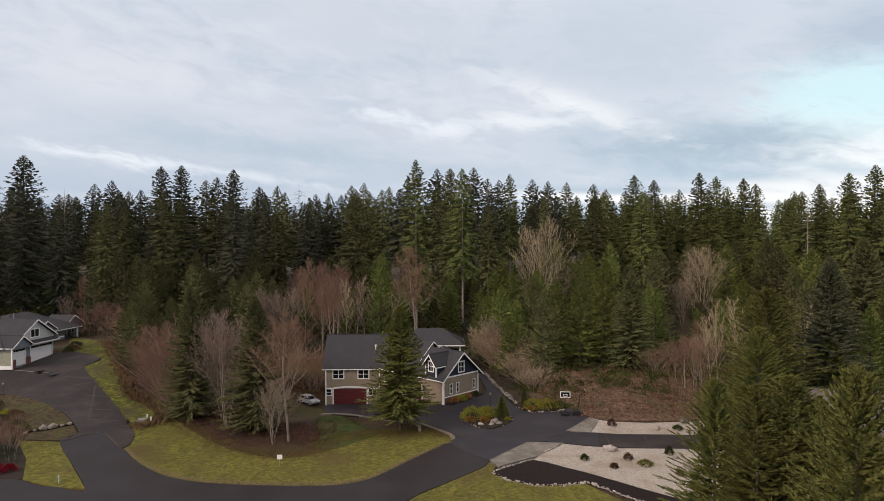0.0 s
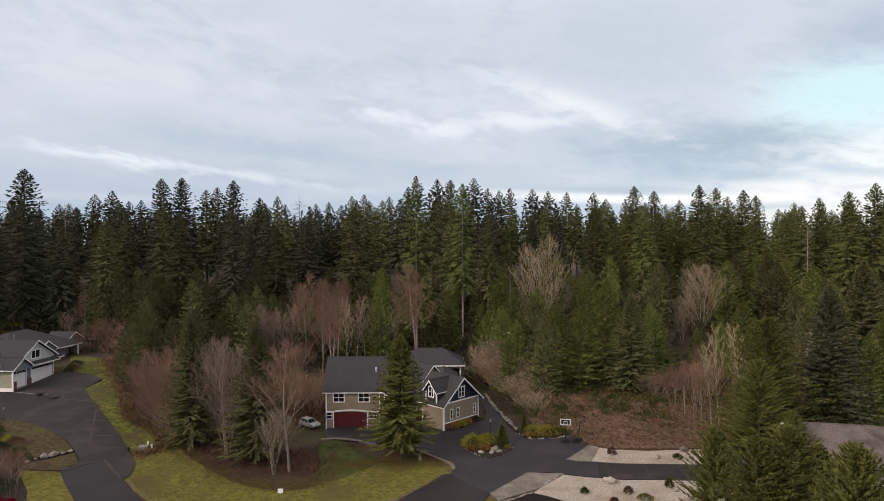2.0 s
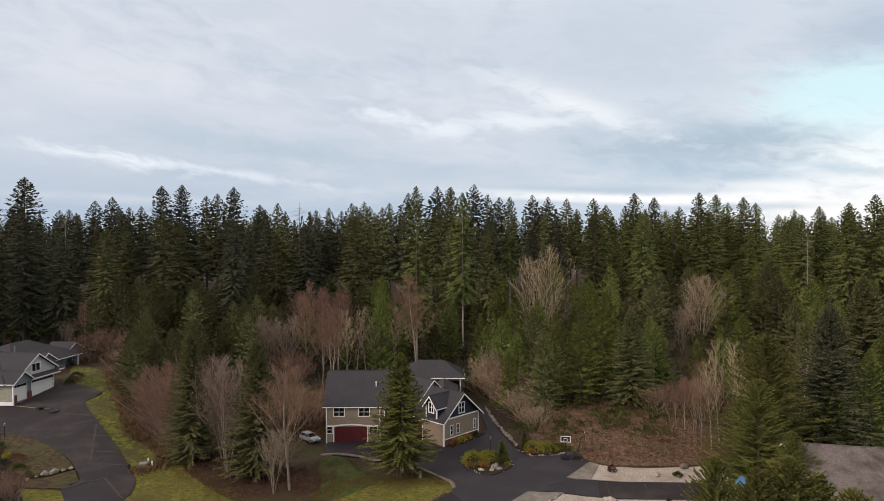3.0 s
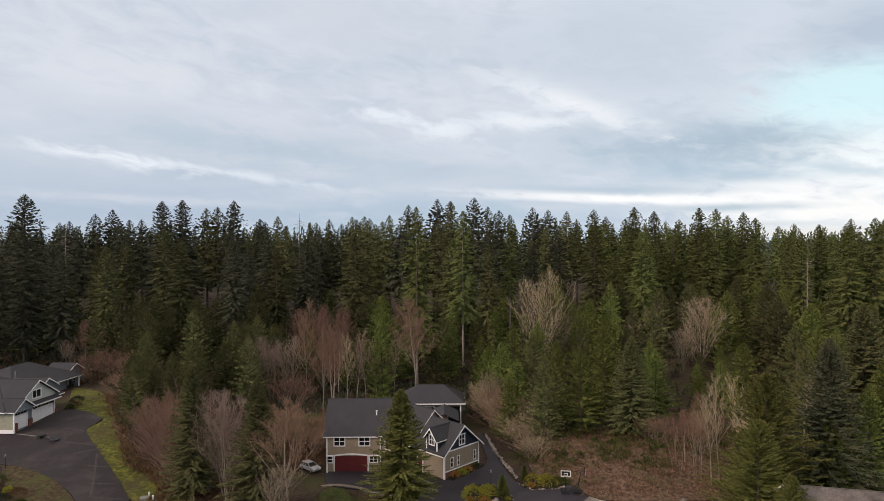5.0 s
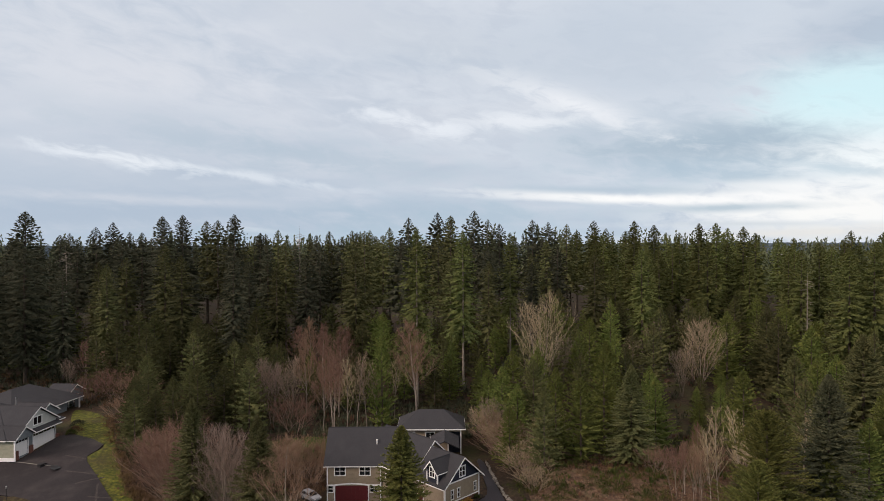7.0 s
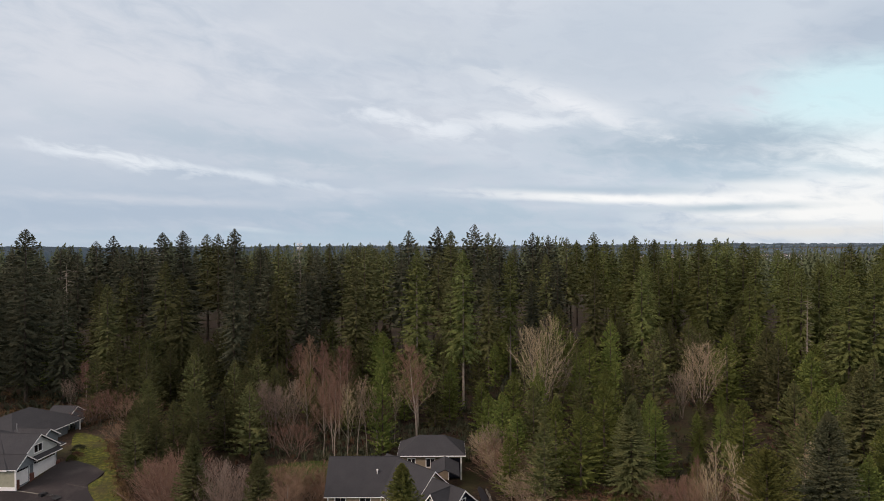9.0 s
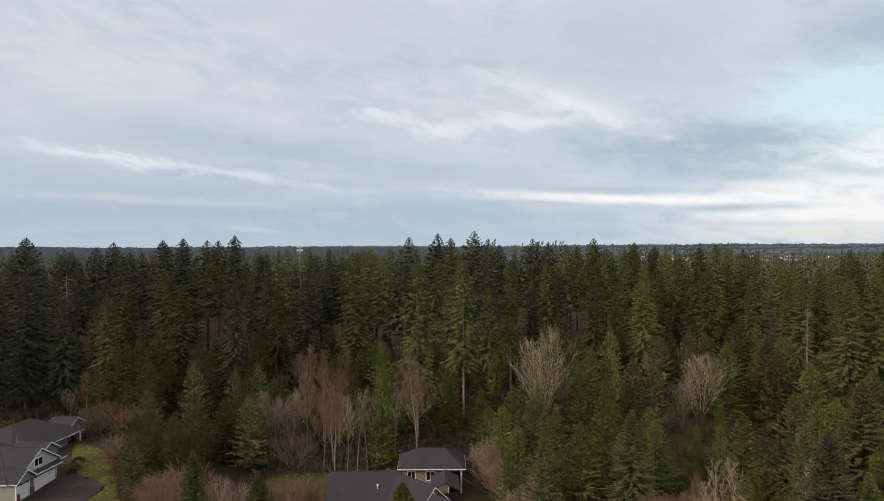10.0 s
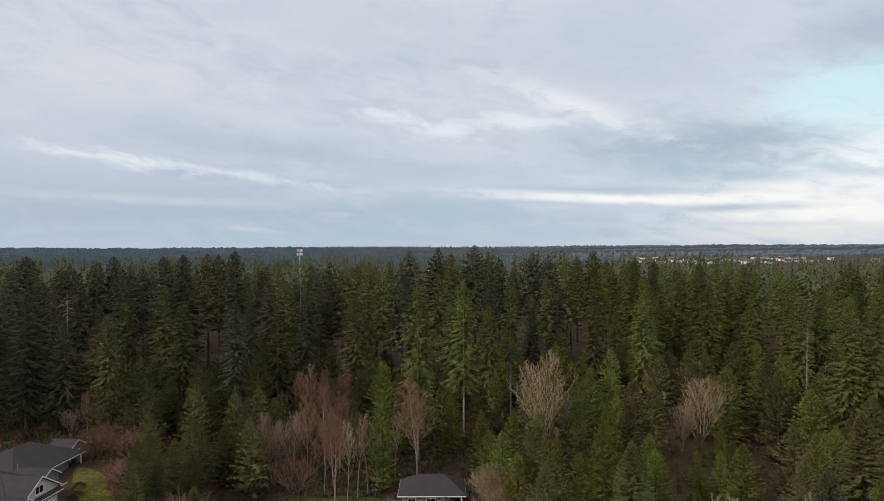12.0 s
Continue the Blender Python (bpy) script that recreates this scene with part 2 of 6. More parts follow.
SHINGLE = material("asphalt shingle", [(0.029, 0.029, 0.033), (0.046, 0.046, 0.051)], 12.0, 0.85, 0.3, second=(0.6, (0.048, 0.047, 0.051), 0.35, 0.85), each=0.1, speckle=0.2)
BROWN_SHINGLE = material("weathered shingle", [(0.120, 0.102, 0.094), (0.195, 0.168, 0.154)], 5.0, 0.9, 0.4, second=(0.5, (0.07, 0.058, 0.052), 0.48, 0.7), each=0.2)
TAN_SIDING = material("tan lap siding", [(0.245, 0.198, 0.140), (0.295, 0.240, 0.172)], 2.0, 0.75, 0.1, laps=0.2)
NAVY_SIDING = material("navy shingle siding", [(0.016, 0.019, 0.030), (0.026, 0.030, 0.044)], 3.0, 0.8, 0.2, laps=0.2)
GREY_SIDING = material("blue-grey shingle siding", [(0.155, 0.178, 0.195), (0.21, 0.235, 0.25)], 3.0, 0.8, 0.2, laps=0.2)
SAGE_SIDING = material("sage lap siding", [(0.27, 0.27, 0.20), (0.33, 0.33, 0.25)], 2.0, 0.8, 0.1, laps=0.2)
PALE_SIDING = material("pale board siding", [(0.46, 0.475, 0.45), (0.53, 0.545, 0.52)], 2.0, 0.8, 0.1, laps=0.2)
WHITE = material("white paint", [(0.80, 0.79, 0.77), (0.87, 0.86, 0.85)], 3.0, 0.5, 0.05, spec=0.4)
MAROON = material("maroon paint", [(0.10, 0.016, 0.018), (0.13, 0.022, 0.024)], 3.0, 0.55, 0.05)
BRICK = material("brown brick", [(0.10, 0.045, 0.035), (0.17, 0.075, 0.055)], 6.0, 0.9, 0.4, each=0.3)
BLACK = material("black steel", [(0.012, 0.012, 0.013), (0.025, 0.025, 0.027)], 8.0, 0.5, 0.05)
GREY_METAL = material("galvanised steel", [(0.35, 0.36, 0.37), (0.5, 0.5, 0.5)], 8.0, 0.4, 0.05, metal=0.8)
GLASS = material("window glass", [(0.010, 0.012, 0.015), (0.018, 0.020, 0.024)], 1.0, 0.06, 0.0, spec=0.6)
CAR_PAINT = material("silver car paint", [(0.34, 0.35, 0.37), (0.40, 0.41, 0.43)], 1.0, 0.25, 0.0, metal=0.2, spec=0.5)
RUBBER = material("rubber", [(0.015, 0.015, 0.015), (0.03, 0.03, 0.03)], 8.0, 0.85, 0.1)
BLUE_TARP = material("blue tarp", [(0.03, 0.10, 0.22), (0.06, 0.18, 0.34)], 3.0, 0.5, 0.3)
BARK = material("fir bark", [(0.045, 0.034, 0.027), (0.13, 0.105, 0.085)], 3.0, 0.95, 0.6, stretch=(1, 1, 0.25), each=0.3)
PALE_BARK = material("alder bark", [(0.15, 0.122, 0.10), (0.33, 0.285, 0.235)], 3.0, 0.9, 0.4, stretch=(1, 1, 0.4), each=0.25)
MAPLE_BARK = material("maple bark", [(0.11, 0.088, 0.070), (0.25, 0.21, 0.165)], 3.0, 0.9, 0.4, stretch=(1, 1, 0.4), each=0.2)
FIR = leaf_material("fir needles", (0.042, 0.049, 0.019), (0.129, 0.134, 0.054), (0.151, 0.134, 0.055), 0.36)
# darker, purpler copy of the fir needles: forest shade put into the colour
DARK_FIR = leaf_material("shade-tinted fir needles", (0.029, 0.035, 0.023), (0.088, 0.093, 0.058), (0.107, 0.094, 0.056))
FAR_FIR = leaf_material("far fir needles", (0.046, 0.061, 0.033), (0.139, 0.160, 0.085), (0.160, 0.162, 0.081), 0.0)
# distant firs: the blue of haze is put into the needle colour
HAZY_FIR = leaf_material("distant fir needles in haze blue", (0.053, 0.080, 0.072), (0.111, 0.151, 0.126), (0.126, 0.154, 0.120))
OLIVE_FIR = leaf_material("olive second-growth needles", (0.048, 0.059, 0.018), (0.140, 0.156, 0.049), (0.152, 0.150, 0.049), 0.36)
YOUNG_FIR = leaf_material("young fir needles", (0.047, 0.065, 0.017), (0.182, 0.215, 0.055), (0.201, 0.198, 0.057), 0.24)
NEAR_NEEDLES = leaf_material("olive fir needles", (0.029, 0.035, 0.010), (0.165, 0.172, 0.047), (0.180, 0.165, 0.046), 0.15)
SPRUCE = leaf_material("spruce needles", (0.044, 0.055, 0.022), (0.166, 0.168, 0.070), (0.178, 0.161, 0.070), 0.12)
BLUE_SPRUCE = leaf_material("blue spruce needles", (0.034, 0.040, 0.021), (0.123, 0.126, 0.072), (0.115, 0.114, 0.059), 0.12)
TWIG_RED = leaf_material("reddish twigs", (0.130, 0.079, 0.058), (0.304, 0.192, 0.143), (0.250, 0.158, 0.106), 0.18)
TWIG_TAN = leaf_material("tan twigs", (0.229, 0.175, 0.114), (0.486, 0.389, 0.267), (0.389, 0.302, 0.184), 0.14)
TWIG_GREY = leaf_material("grey twigs", (0.166, 0.126, 0.101), (0.355, 0.272, 0.222), (0.276, 0.196, 0.142), 0.2)
BRUSH = leaf_material("dead brush", (0.070, 0.040, 0.026), (0.180, 0.105, 0.066), (0.19, 0.125, 0.055), 0.2)
BRACKEN = leaf_material("dead bracken", (0.075, 0.040, 0.025), (0.22, 0.120, 0.068), (0.25, 0.16, 0.07), 0.2)
BRUSH_PALE = leaf_material("dry stalks", (0.18, 0.125, 0.085), (0.40, 0.29, 0.205), (0.32, 0.21, 0.12), 0.2)
GREEN_BRUSH = leaf_material("salal", (0.022, 0.035, 0.010), (0.085, 0.10, 0.026), (0.13, 0.12, 0.03), 0.2)
GOLD_SHRUB = leaf_material("golden juniper", (0.17, 0.175, 0.022), (0.44, 0.42, 0.055), (0.42, 0.36, 0.05), 0.1)
DARK_GRASS = leaf_material("dark grass blades", (0.024, 0.036, 0.007), (0.075, 0.098, 0.018), (0.09, 0.09, 0.02), 0.0)
GRASS = leaf_material("grass blades", (0.064, 0.063, 0.014), (0.180, 0.156, 0.033), (0.18, 0.14, 0.04), 0.0)
LUSH_GRASS = leaf_material("greener grass blades", (0.058, 0.070, 0.012), (0.200, 0.200, 0.030), (0.18, 0.17, 0.03), 0.0)
STRAW = leaf_material("straw blades", (0.16, 0.125, 0.055), (0.34, 0.27, 0.13), (0.28, 0.20, 0.09), 0.0)
ORANGE_SHRUB = leaf_material("rusty heather", (0.22, 0.11, 0.03), (0.48, 0.24, 0.06), (0.4, 0.26, 0.06), 0.15)
RED_SHRUB = leaf_material("red azalea", (0.09, 0.006, 0.014), (0.26, 0.014, 0.032), (0.18, 0.02, 0.025), 0.15)
# horizon woods: air haze painted in as a bluer, paler base colour
HAZY_WOODS = material("far woods in haze blue", [(0.072, 0.108, 0.142), (0.108, 0.146, 0.180)], 0.05, 0.95, 0.3, bump_scale=0.2, second=(0.006, (0.125, 0.160, 0.190), 0.45, 0.7))
FIELD = material("far fields", [(0.105, 0.112, 0.095), (0.155, 0.155, 0.125)], 0.02, 0.95, 0.2)


# ---- mesh helpers ----
class Shape:
    """Gathers the faces of one mesh."""

    def __init__(self):
        self.v, self.f = [], []

    def face(self, *pts):
        n = len(self.v)
        self.v.extend(tuple(p) for p in pts)
        self.f.append(tuple(range(n, n + len(pts))))
        return self

    def prism(self, outline, direction):
        """A closed solid: a flat outline of points pushed along a direction."""
        d = Vector(direction)
        n, k = len(self.v), len(outline)
        self.v.extend(tuple(Vector(p)) for p in outline)
        self.v.extend(tuple(Vector(p) + d) for p in outline)
        self.f.append(tuple(range(n + k - 1, n - 1, -1)))
        self.f.append(tuple(range(n + k, n + 2 * k)))
        for i in range(k):
            j = (i + 1) % k
            self.f.append((n + i, n + j, n + k + j, n + k + i))
        return self

    def box(self, x0, y0, z0, x1, y1, z1):
        return self.prism([(x0, y0, z0), (x1, y0, z0), (x1, y1, z0), (x0, y1, z0)], (0, 0, z1 - z0))

    def tube(self, path, radii, sides=6, cap=True):
        n0 = len(self.v)
        pts = [Vector(p) for p in path]
        for i, p in enumerate(pts):
            d = (pts[min(i + 1, len(pts) - 1)] - pts[max(i - 1, 0)]).normalized()
            a = d.orthogonal().normalized()
            b = d.cross(a)
            for s in range(sides):
                w = 2 * math.pi * s / sides
                self.v.append(tuple(p + radii[i] * (math.cos(w) * a + math.sin(w) * b)))
        for i in range(len(pts) - 1):
            for s in range(sides):
                t = (s + 1) % sides
                a, b = n0 + i * sides, n0 + (i + 1) * sides
                self.f.append((a + s, a + t, b + t, b + s))
        if cap:
            self.f.append(tuple(n0 + sides - 1 - s for s in range(sides)))
            self.f.append(tuple(n0 + (len(pts) - 1) * sides + s for s in range(sides)))
        return self

    def mesh(self, name, mat, smooth=False):
        me = bpy.data.meshes.new(name)
        me.from_pydata(self.v, [], self.f)
        me.materials.append(mat)
        if smooth:
            me.shade_smooth()
        me.update()
        return me


def part(name, shape, mat, parent=None, label="", smooth=False):
    """Links a shape as one mesh object, under a thing or a part."""
    ob = new(name, shape if isinstance(shape, bpy.types.Mesh) else shape.mesh(name, mat, smooth))
    ob.parent = parent
    return tagged(ob, label)


def thing(name, label, category, at=(0, 0, 0), turn=0.0, group="", kind=""):
    ob = new(name)
    ob.empty_display_size = 0.3
    ob.matrix_basis = pose(*at, 0, 0, turn)
    return tagged(ob, label, category, group, kind)


def smooth_step(a, b, v):
    t = min(1.0, max(0.0, (v - a) / (b - a)))
    return t * t * (3 - 2 * t)


def ground_z(x, y):
    """The lie of the land: flat at the road, up to the neighbour, up behind the house, a bank beside the drive, far ridges."""
    ss = smooth_step
    left = 4.1 * ss(71, 106, y) * ss(-37, -54, x)
    back = 3.2 * ss(100, 150, y) * (1 - ss(-37, -54, x))
    bank = 3.6 * ss(75.5, 87, y + 0.10 * (x - 20)) * ss(10.5, 17, x)
    drive = 1.5 * ss(70, 86, y) * ss(-8, 0, x) * (1 - ss(98, 112, y))
    dip = -1.2 * ss(73, 86, y) * ss(-5, -10, x) * ss(-30, -20, x) * (1 - ss(96, 106, y))
    mound = 1.0 * math.exp(-((x - 25) / 6.5) ** 2 - ((y - 79.6) / 2.6) ** 2)
    return 0.15 + max(left, back) + max(bank, drive) + dip + mound


# ---- the ground, one sheet to the horizon ----
def steps(fine_from, fine_to, step, limit):
    """Grid lines: even between two places, then ever wider out to the limit."""
    inner = list(np.arange(fine_from, fine_to + 0.01, step))
    out, up = [], []
    for end, lines, sign in ((inner[0], out, -1), (inner[-1], up, 1)):
        p, d = end, step
        while abs(p) < limit:
            d *= 1.18
            p += sign * d
            lines.append(p)
    return out[::-1] + inner + up


def far_rise(x, y):
    """Low wooded ridges at the horizon."""
    d = math.hypot(x, y)
    return smooth_step(2300, 4300, d) * (30 + 16 * noise.noise((x * 0.0007, y * 0.0007, 2.0)) + 5 * noise.noise((x * 0.004, y * 0.004, 5.0)))


def build_ground():
    xs, ys = steps(-84, 78, 1.0, 4700), steps(36, 118, 1.0, 4700)
    verts = [(x, y, ground_z(x, y) + far_rise(x, y) + (0.05 * noise.noise((x * 0.4, y * 0.4, 0)) if abs(x) < 200 and 0 < y < 300 else 0) - 0.06) for y in ys for x in xs]
    k = len(xs)
    faces = [(j * k + i, j * k + i + 1, (j + 1) * k + i + 1, (j + 1) * k + i) for j in range(len(ys) - 1) for i in range(k - 1)]
    me = bpy.data.meshes.new("ground")
    me.from_pydata(verts, [], faces)
    me.materials.append(FOREST_FLOOR)
    me.shade_smooth()
    tagged(new("ground", me), "brown forest floor of needles and dead leaves", "ground", kind="structure")


def rounded(points, n=4):
    """A closed curve through the points."""
    out, k = [], len(points)
    for i in range(k):
        p0, p1, p2, p3 = (Vector(points[(i + j) % k]) for j in (-1, 0, 1, 2))
        for s in range(n):
            t = s / n
            out.append(0.5 * (2 * p1 + (p2 - p0) * t + (2 * p0 - 5 * p1 + 4 * p2 - p3) * t * t + (3 * p1 - p0 - 3 * p2 + p3) * t ** 3))
    return out


def drape(name, outline, lift, mat, label, category, smooth=4, kind="structure"):
    """A sheet with an edge of its own, laid over the land."""
    pts = rounded(outline, smooth) if smooth else [Vector(p) for p in outline]
    bm = bmesh.new()
    face = bm.faces.new([bm.verts.new((p.x, p.y, 0)) for p in pts])
    bmesh.ops.triangulate(bm, faces=[face])
    for axis in (0, 1):
        lo, hi = min(p[axis] for p in pts), max(p[axis] for p in pts)
        n = Vector((1, 0, 0)) if axis == 0 else Vector((0, 1, 0))
        for c in range(math.floor(lo) + 1, math.ceil(hi)):
            bmesh.ops.bisect_plane(bm, geom=bm.verts[:] + bm.edges[:] + bm.faces[:], plane_co=n * c, plane_no=n, dist=0.002)
    for v in bm.verts:
        v.co.z = ground_z(v.co.x, v.co.y) + lift
    rim = [e for e in bm.edges if e.is_boundary]
    down = bmesh.ops.extrude_edge_only(bm, edges=rim)["geom"]
    for v in down:
        if isinstance(v, bmesh.types.BMVert):
            v.co.z -= 0.35
    bmesh.ops.recalc_face_normals(bm, faces=bm.faces)
    me = bpy.data.meshes.new(name)
    bm.to_mesh(me)
    bm.free()
    me.materials.append(mat)
    return tagged(new(name, me), label, category, kind=kind)


build_ground()
ROAD_EDGE = [(-43.8, 69.3), (-42.5, 70.9), (-40.6, 72.8), (-35.2, 66.8), (-32.5, 63.6), (-29.6, 60.8), (-26.3, 58.4), (-22.5, 57.0), (-18.1, 56.4), (-13.9, 56.1), (-9.7, 56.3), (-6.8, 57.9), (-4.3, 61.5), (-1.6, 65.3), (0.9, 68.2), (4.8, 62.6), (0.7, 57.1), (-2.3, 53.9), (-6.5, 47.5), (-9.7, 42.5), (-17.4, 38.5), (-39.0, 38.6), (-57.5, 50.2), (-57.5, 56.2), (-42.4, 58.1), (-38.2, 56.7), (-35.7, 56.1), (-32.9, 55.8)]
DRIVE_EDGE = [(0.9, 68.2), (1.4, 69.6), (1.0, 71.6), (-1.1, 73.6), (-3.0, 75.5), (-5.0, 76.3), (-7.0, 78.9), (-11.1, 82.5), (-15.7, 84.3), (-16.9, 86.8), (-17.0, 89.7), (-11.0, 89.7), (-9.2, 89.6), (-4.5, 84.6), (0.1, 80.2), (5.2, 83.9), (6.3, 87.9), (5.5, 99.0), (6.5, 98.3), (8.2, 84.7), (9.6, 79.5), (11.5, 77.9), (14.5, 78.2), (16.4, 78.7), (18.1, 75.9), (14.6, 72.2), (17.6, 71.6), (20.7, 71.0), (34.2, 70.0), (34.4, 65.8), (19.3, 66.3), (15.8, 67.1), (13.5, 67.9), (9.5, 68.3), (4.8, 62.6)]
drape("road", ROAD_EDGE, 0.10, ASPHALT, "dark asphalt road bending past the lawn", "road")
drape("driveway", DRIVE_EDGE, 0.115, DRIVE_ASPHALT, "dark asphalt driveway in front of the tan house", "driveway", smooth=2)
drape("neighbour_drive", [(-43.8, 69.3), (-43.4, 72.4), (-46.3, 76.1), (-48.8, 78.8), (-52.6, 81.5), (-56.3, 83.6), (-62.4, 85.7), (-76.4, 87.7), (-77.7, 94.8), (-66.9, 94.8), (-66.5, 104.3), (-64.0, 105.3), (-56.5, 100.7), (-56.8, 96.5), (-54.0, 92.8), (-48.4, 87.0), (-43.7, 81.9), (-38.3, 74.6), (-36.2, 71.2), (-35.2, 66.8), (-40.6, 72.8), (-42.5, 70.9)], 0.13, WORN_ASPHALT, "worn grey-brown asphalt drive with patched seams", "driveway", smooth=2)
drape("concrete_apron", [(14.6, 72.2), (18.3, 76.1), (19.4, 75.4), (17.4, 71.6)], 0.14, CONCRETE, "pale concrete wedge beside the driveway", "pavement", smooth=0)
drape("concrete_apron", [(4.8, 62.6), (9.5, 68.3), (13.5, 67.9), (9.7, 63.6), (5.6, 60.7)], 0.145, CONCRETE, "stained concrete wedge between road and gravel", "pavement", smooth=0)
drape("lawn", [(-35.5, 78.9), (-30.3, 73.3), (-24.0, 67.1), (-18.1, 63.9), (-13.6, 64.9), (-12.4, 69.9), (-9.4, 71.8), (-5.7, 71.8), (-1.7, 72.4), (1.2, 70.4), (0.9, 68.2), (-1.6, 65.3), (-4.3, 61.5), (-6.8, 57.9), (-9.7, 56.3), (-13.9, 56.1), (-18.1, 56.4), (-22.5, 57.0), (-26.3, 58.4), (-29.6, 60.8), (-32.5, 63.6), (-35.2, 66.8), (-36.2, 71.2), (-38.3, 74.6)], 0.05, LAWN, "patchy yellow-green winter lawn inside the bend", "lawn")
drape("lawn", [(-65.0, 106.5), (-73.7, 121.3), (-64.4, 115.8), (-52.1, 96.8), (-45.6, 87.8), (-40.4, 84.6), (-35.5, 78.9), (-38.3, 74.6), (-43.7, 81.9), (-48.4, 87.0), (-54.0, 92.8), (-56.8, 96.5), (-56.5, 100.7)], 0.055, MOSS_LAWN, "bright mossy grass strip beside the worn drive", "lawn")
drape("lawn", [(-13.4, 66.6), (-14.6, 72.0), (-16.4, 80.0), (-15.6, 83.4), (-13.6, 82.6), (-10.6, 75.4), (-7.6, 71.9), (-9.4, 69.4), (-11.5, 66.8)], 0.068, GREEN_LAWN, "dark green shaded grass below the driveway", "lawn")
drape("lawn", [(-31, 107), (-33, 112), (-22, 115), (-12, 114), (-11, 107), (-19, 106), (-26, 105)], 0.06, GREEN_LAWN, "dark green back lawn behind the tan house", "lawn")
drape("lawn", [(-49.1, 70.0), (-43.8, 69.3), (-33.0, 55.9), (-35.7, 56.1), (-40.2, 58.0), (-43.8, 63.8)], 0.05, LAWN, "yellow-green grass corner between two drives", "lawn", smooth=0)
drape("lawn", [(4.8, 62.3), (0.7, 57.1), (-2.3, 53.9), (-6.5, 47.5), (-8.9, 42.5), (0.4, 36.0), (12.1, 35.9), (17.1, 50.0), (13.3, 56.3), (8.5, 56.1), (6.1, 57.8), (4.8, 59.5), (5.3, 61.0)], 0.05, LAWN, "yellow-green grass beside the mulch bed", "lawn", smooth=0)
drape("gravel_bed", [(13.5, 67.7), (15.8, 66.9), (19.3, 66.1), (34.3, 65.6), (33.5, 55.4), (27.3, 44.2), (22.1, 51.3), (18.5, 54.7), (14.4, 58.8), (9.3, 62.7), (10.4, 64.2)], 0.09, GRAVEL, "pale pea gravel bed with small shrubs", "gravel bed", smooth=0)
drape("gravel_bed", [(17.4, 71.8), (19.4, 75.4), (21.1, 74.9), (25.2, 74.5), (34.4, 75.1), (34.9, 70.2), (20.7, 71.1)], 0.09, GRAVEL, "pale gravel strip at the foot of the bank", "gravel bed", smooth=0)
drape("mulch_bed", [(4.9, 59.2), (6.7, 60.7), (9.3, 62.6), (12.0, 60.6), (14.4, 58.6), (18.5, 54.6), (22.0, 51.1), (19.1, 49.8), (15.7, 54.0), (13.6, 56.7), (11.1, 56.1), (8.5, 56.1), (6.1, 57.5)], 0.12, MULCH, "dark maroon bark mulch bed edged with stones", "mulch bed", smooth=2)
drape("planting_island", [(2.6, 76.4), (3.6, 78.9), (6.2, 78.8), (8.2, 77.1), (8.7, 75.5), (7.5, 74.0), (5.6, 72.8), (4.1, 73.7), (2.8, 75.1)], 0.22, SOIL, "planting island in the driveway", "planting bed")
drape("planting_bed", [(0.4, 80.6), (5.1, 85.3), (5.8, 84.6), (1.2, 80.2)], 0.2, SOIL, "narrow planting bed below the gable wall", "planting bed", smooth=0)
drape("planting_bed", [(9.8, 79.9), (11.3, 81.0), (14.8, 79.8), (15.6, 78.4), (14.5, 78.2), (11.5, 77.9)], 0.2, SOIL, "planting bed at the corner of the drive", "planting bed")
drape("planting_bed", [(-62.1, 85.3), (-56.1, 83.4), (-52.5, 81.3), (-48.7, 78.6), (-46.2, 75.9), (-50.2, 72.9), (-48.7, 69.4), (-43.8, 63.8), (-40.3, 58.2), (-48.4, 57.0), (-66.2, 70.8), (-76.2, 86.8)], 0.07, SOIL, "brown planting bed with shrubs and a stone edge", "planting bed", smooth=0)


drape("planting_bed", [(-62.0, 85.0), (-58.6, 84.7), (-54.8, 82.8), (-51.7, 81.0), (-48.5, 78.3), (-46.5, 76.1), (-48.0, 74.9), (-50.2, 73.5), (-54.0, 75.0), (-57.0, 79.0)], 0.16, BROWN_TURF, "mound of brown mossy turf inside the stone edge", "planting bed", smooth=2)
drape("lawn", [(-49.1, 70.3), (-49.4, 71.6), (-49.0, 72.4), (-47.3, 74.0), (-45.9, 75.5), (-43.5, 72.2), (-44.2, 70.0), (-47.0, 70.0)], 0.075, BROWN_TURF, "strip of dry turf below the boulders", "lawn", smooth=0)
drape("right_drive", [(18.2, 71.4), (20.7, 71.0), (34.2, 70.0), (34.4, 65.8), (19.3, 66.3), (17.2, 66.8)], 0.127, WORN_ASPHALT, "worn purple-brown asphalt drive between gravel strips", "driveway", smooth=0)


BANK_LITTER = material("leaf litter", [(0.036, 0.023, 0.016), (0.095, 0.058, 0.037), (0.19, 0.122, 0.080)], 2.6, 0.95, 0.7, second=(0.3, (0.070, 0.068, 0.026), 0.52, 0.68), speckle=0.45)
drape("bank", [(12.6, 81.5), (16.5, 79.2), (19.4, 75.9), (25.2, 75.2), (34.4, 75.6), (43, 77), (43, 86), (30, 89), (18, 89), (12.6, 87.5)], 0.03, BANK_LITTER, "leaf-strewn earth bank above the gravel strip", "bank")
edge = [(0.6, 67.9), (-1.6, 65.3), (-4.3, 61.5), (-6.8, 57.9), (-9.7, 56.35), (-13.9, 56.15), (-18.1, 56.45), (-22.5, 57.05), (-26.3, 58.5), (-29.6, 60.9), (-32.5, 63.7), (-35.2, 66.9)]
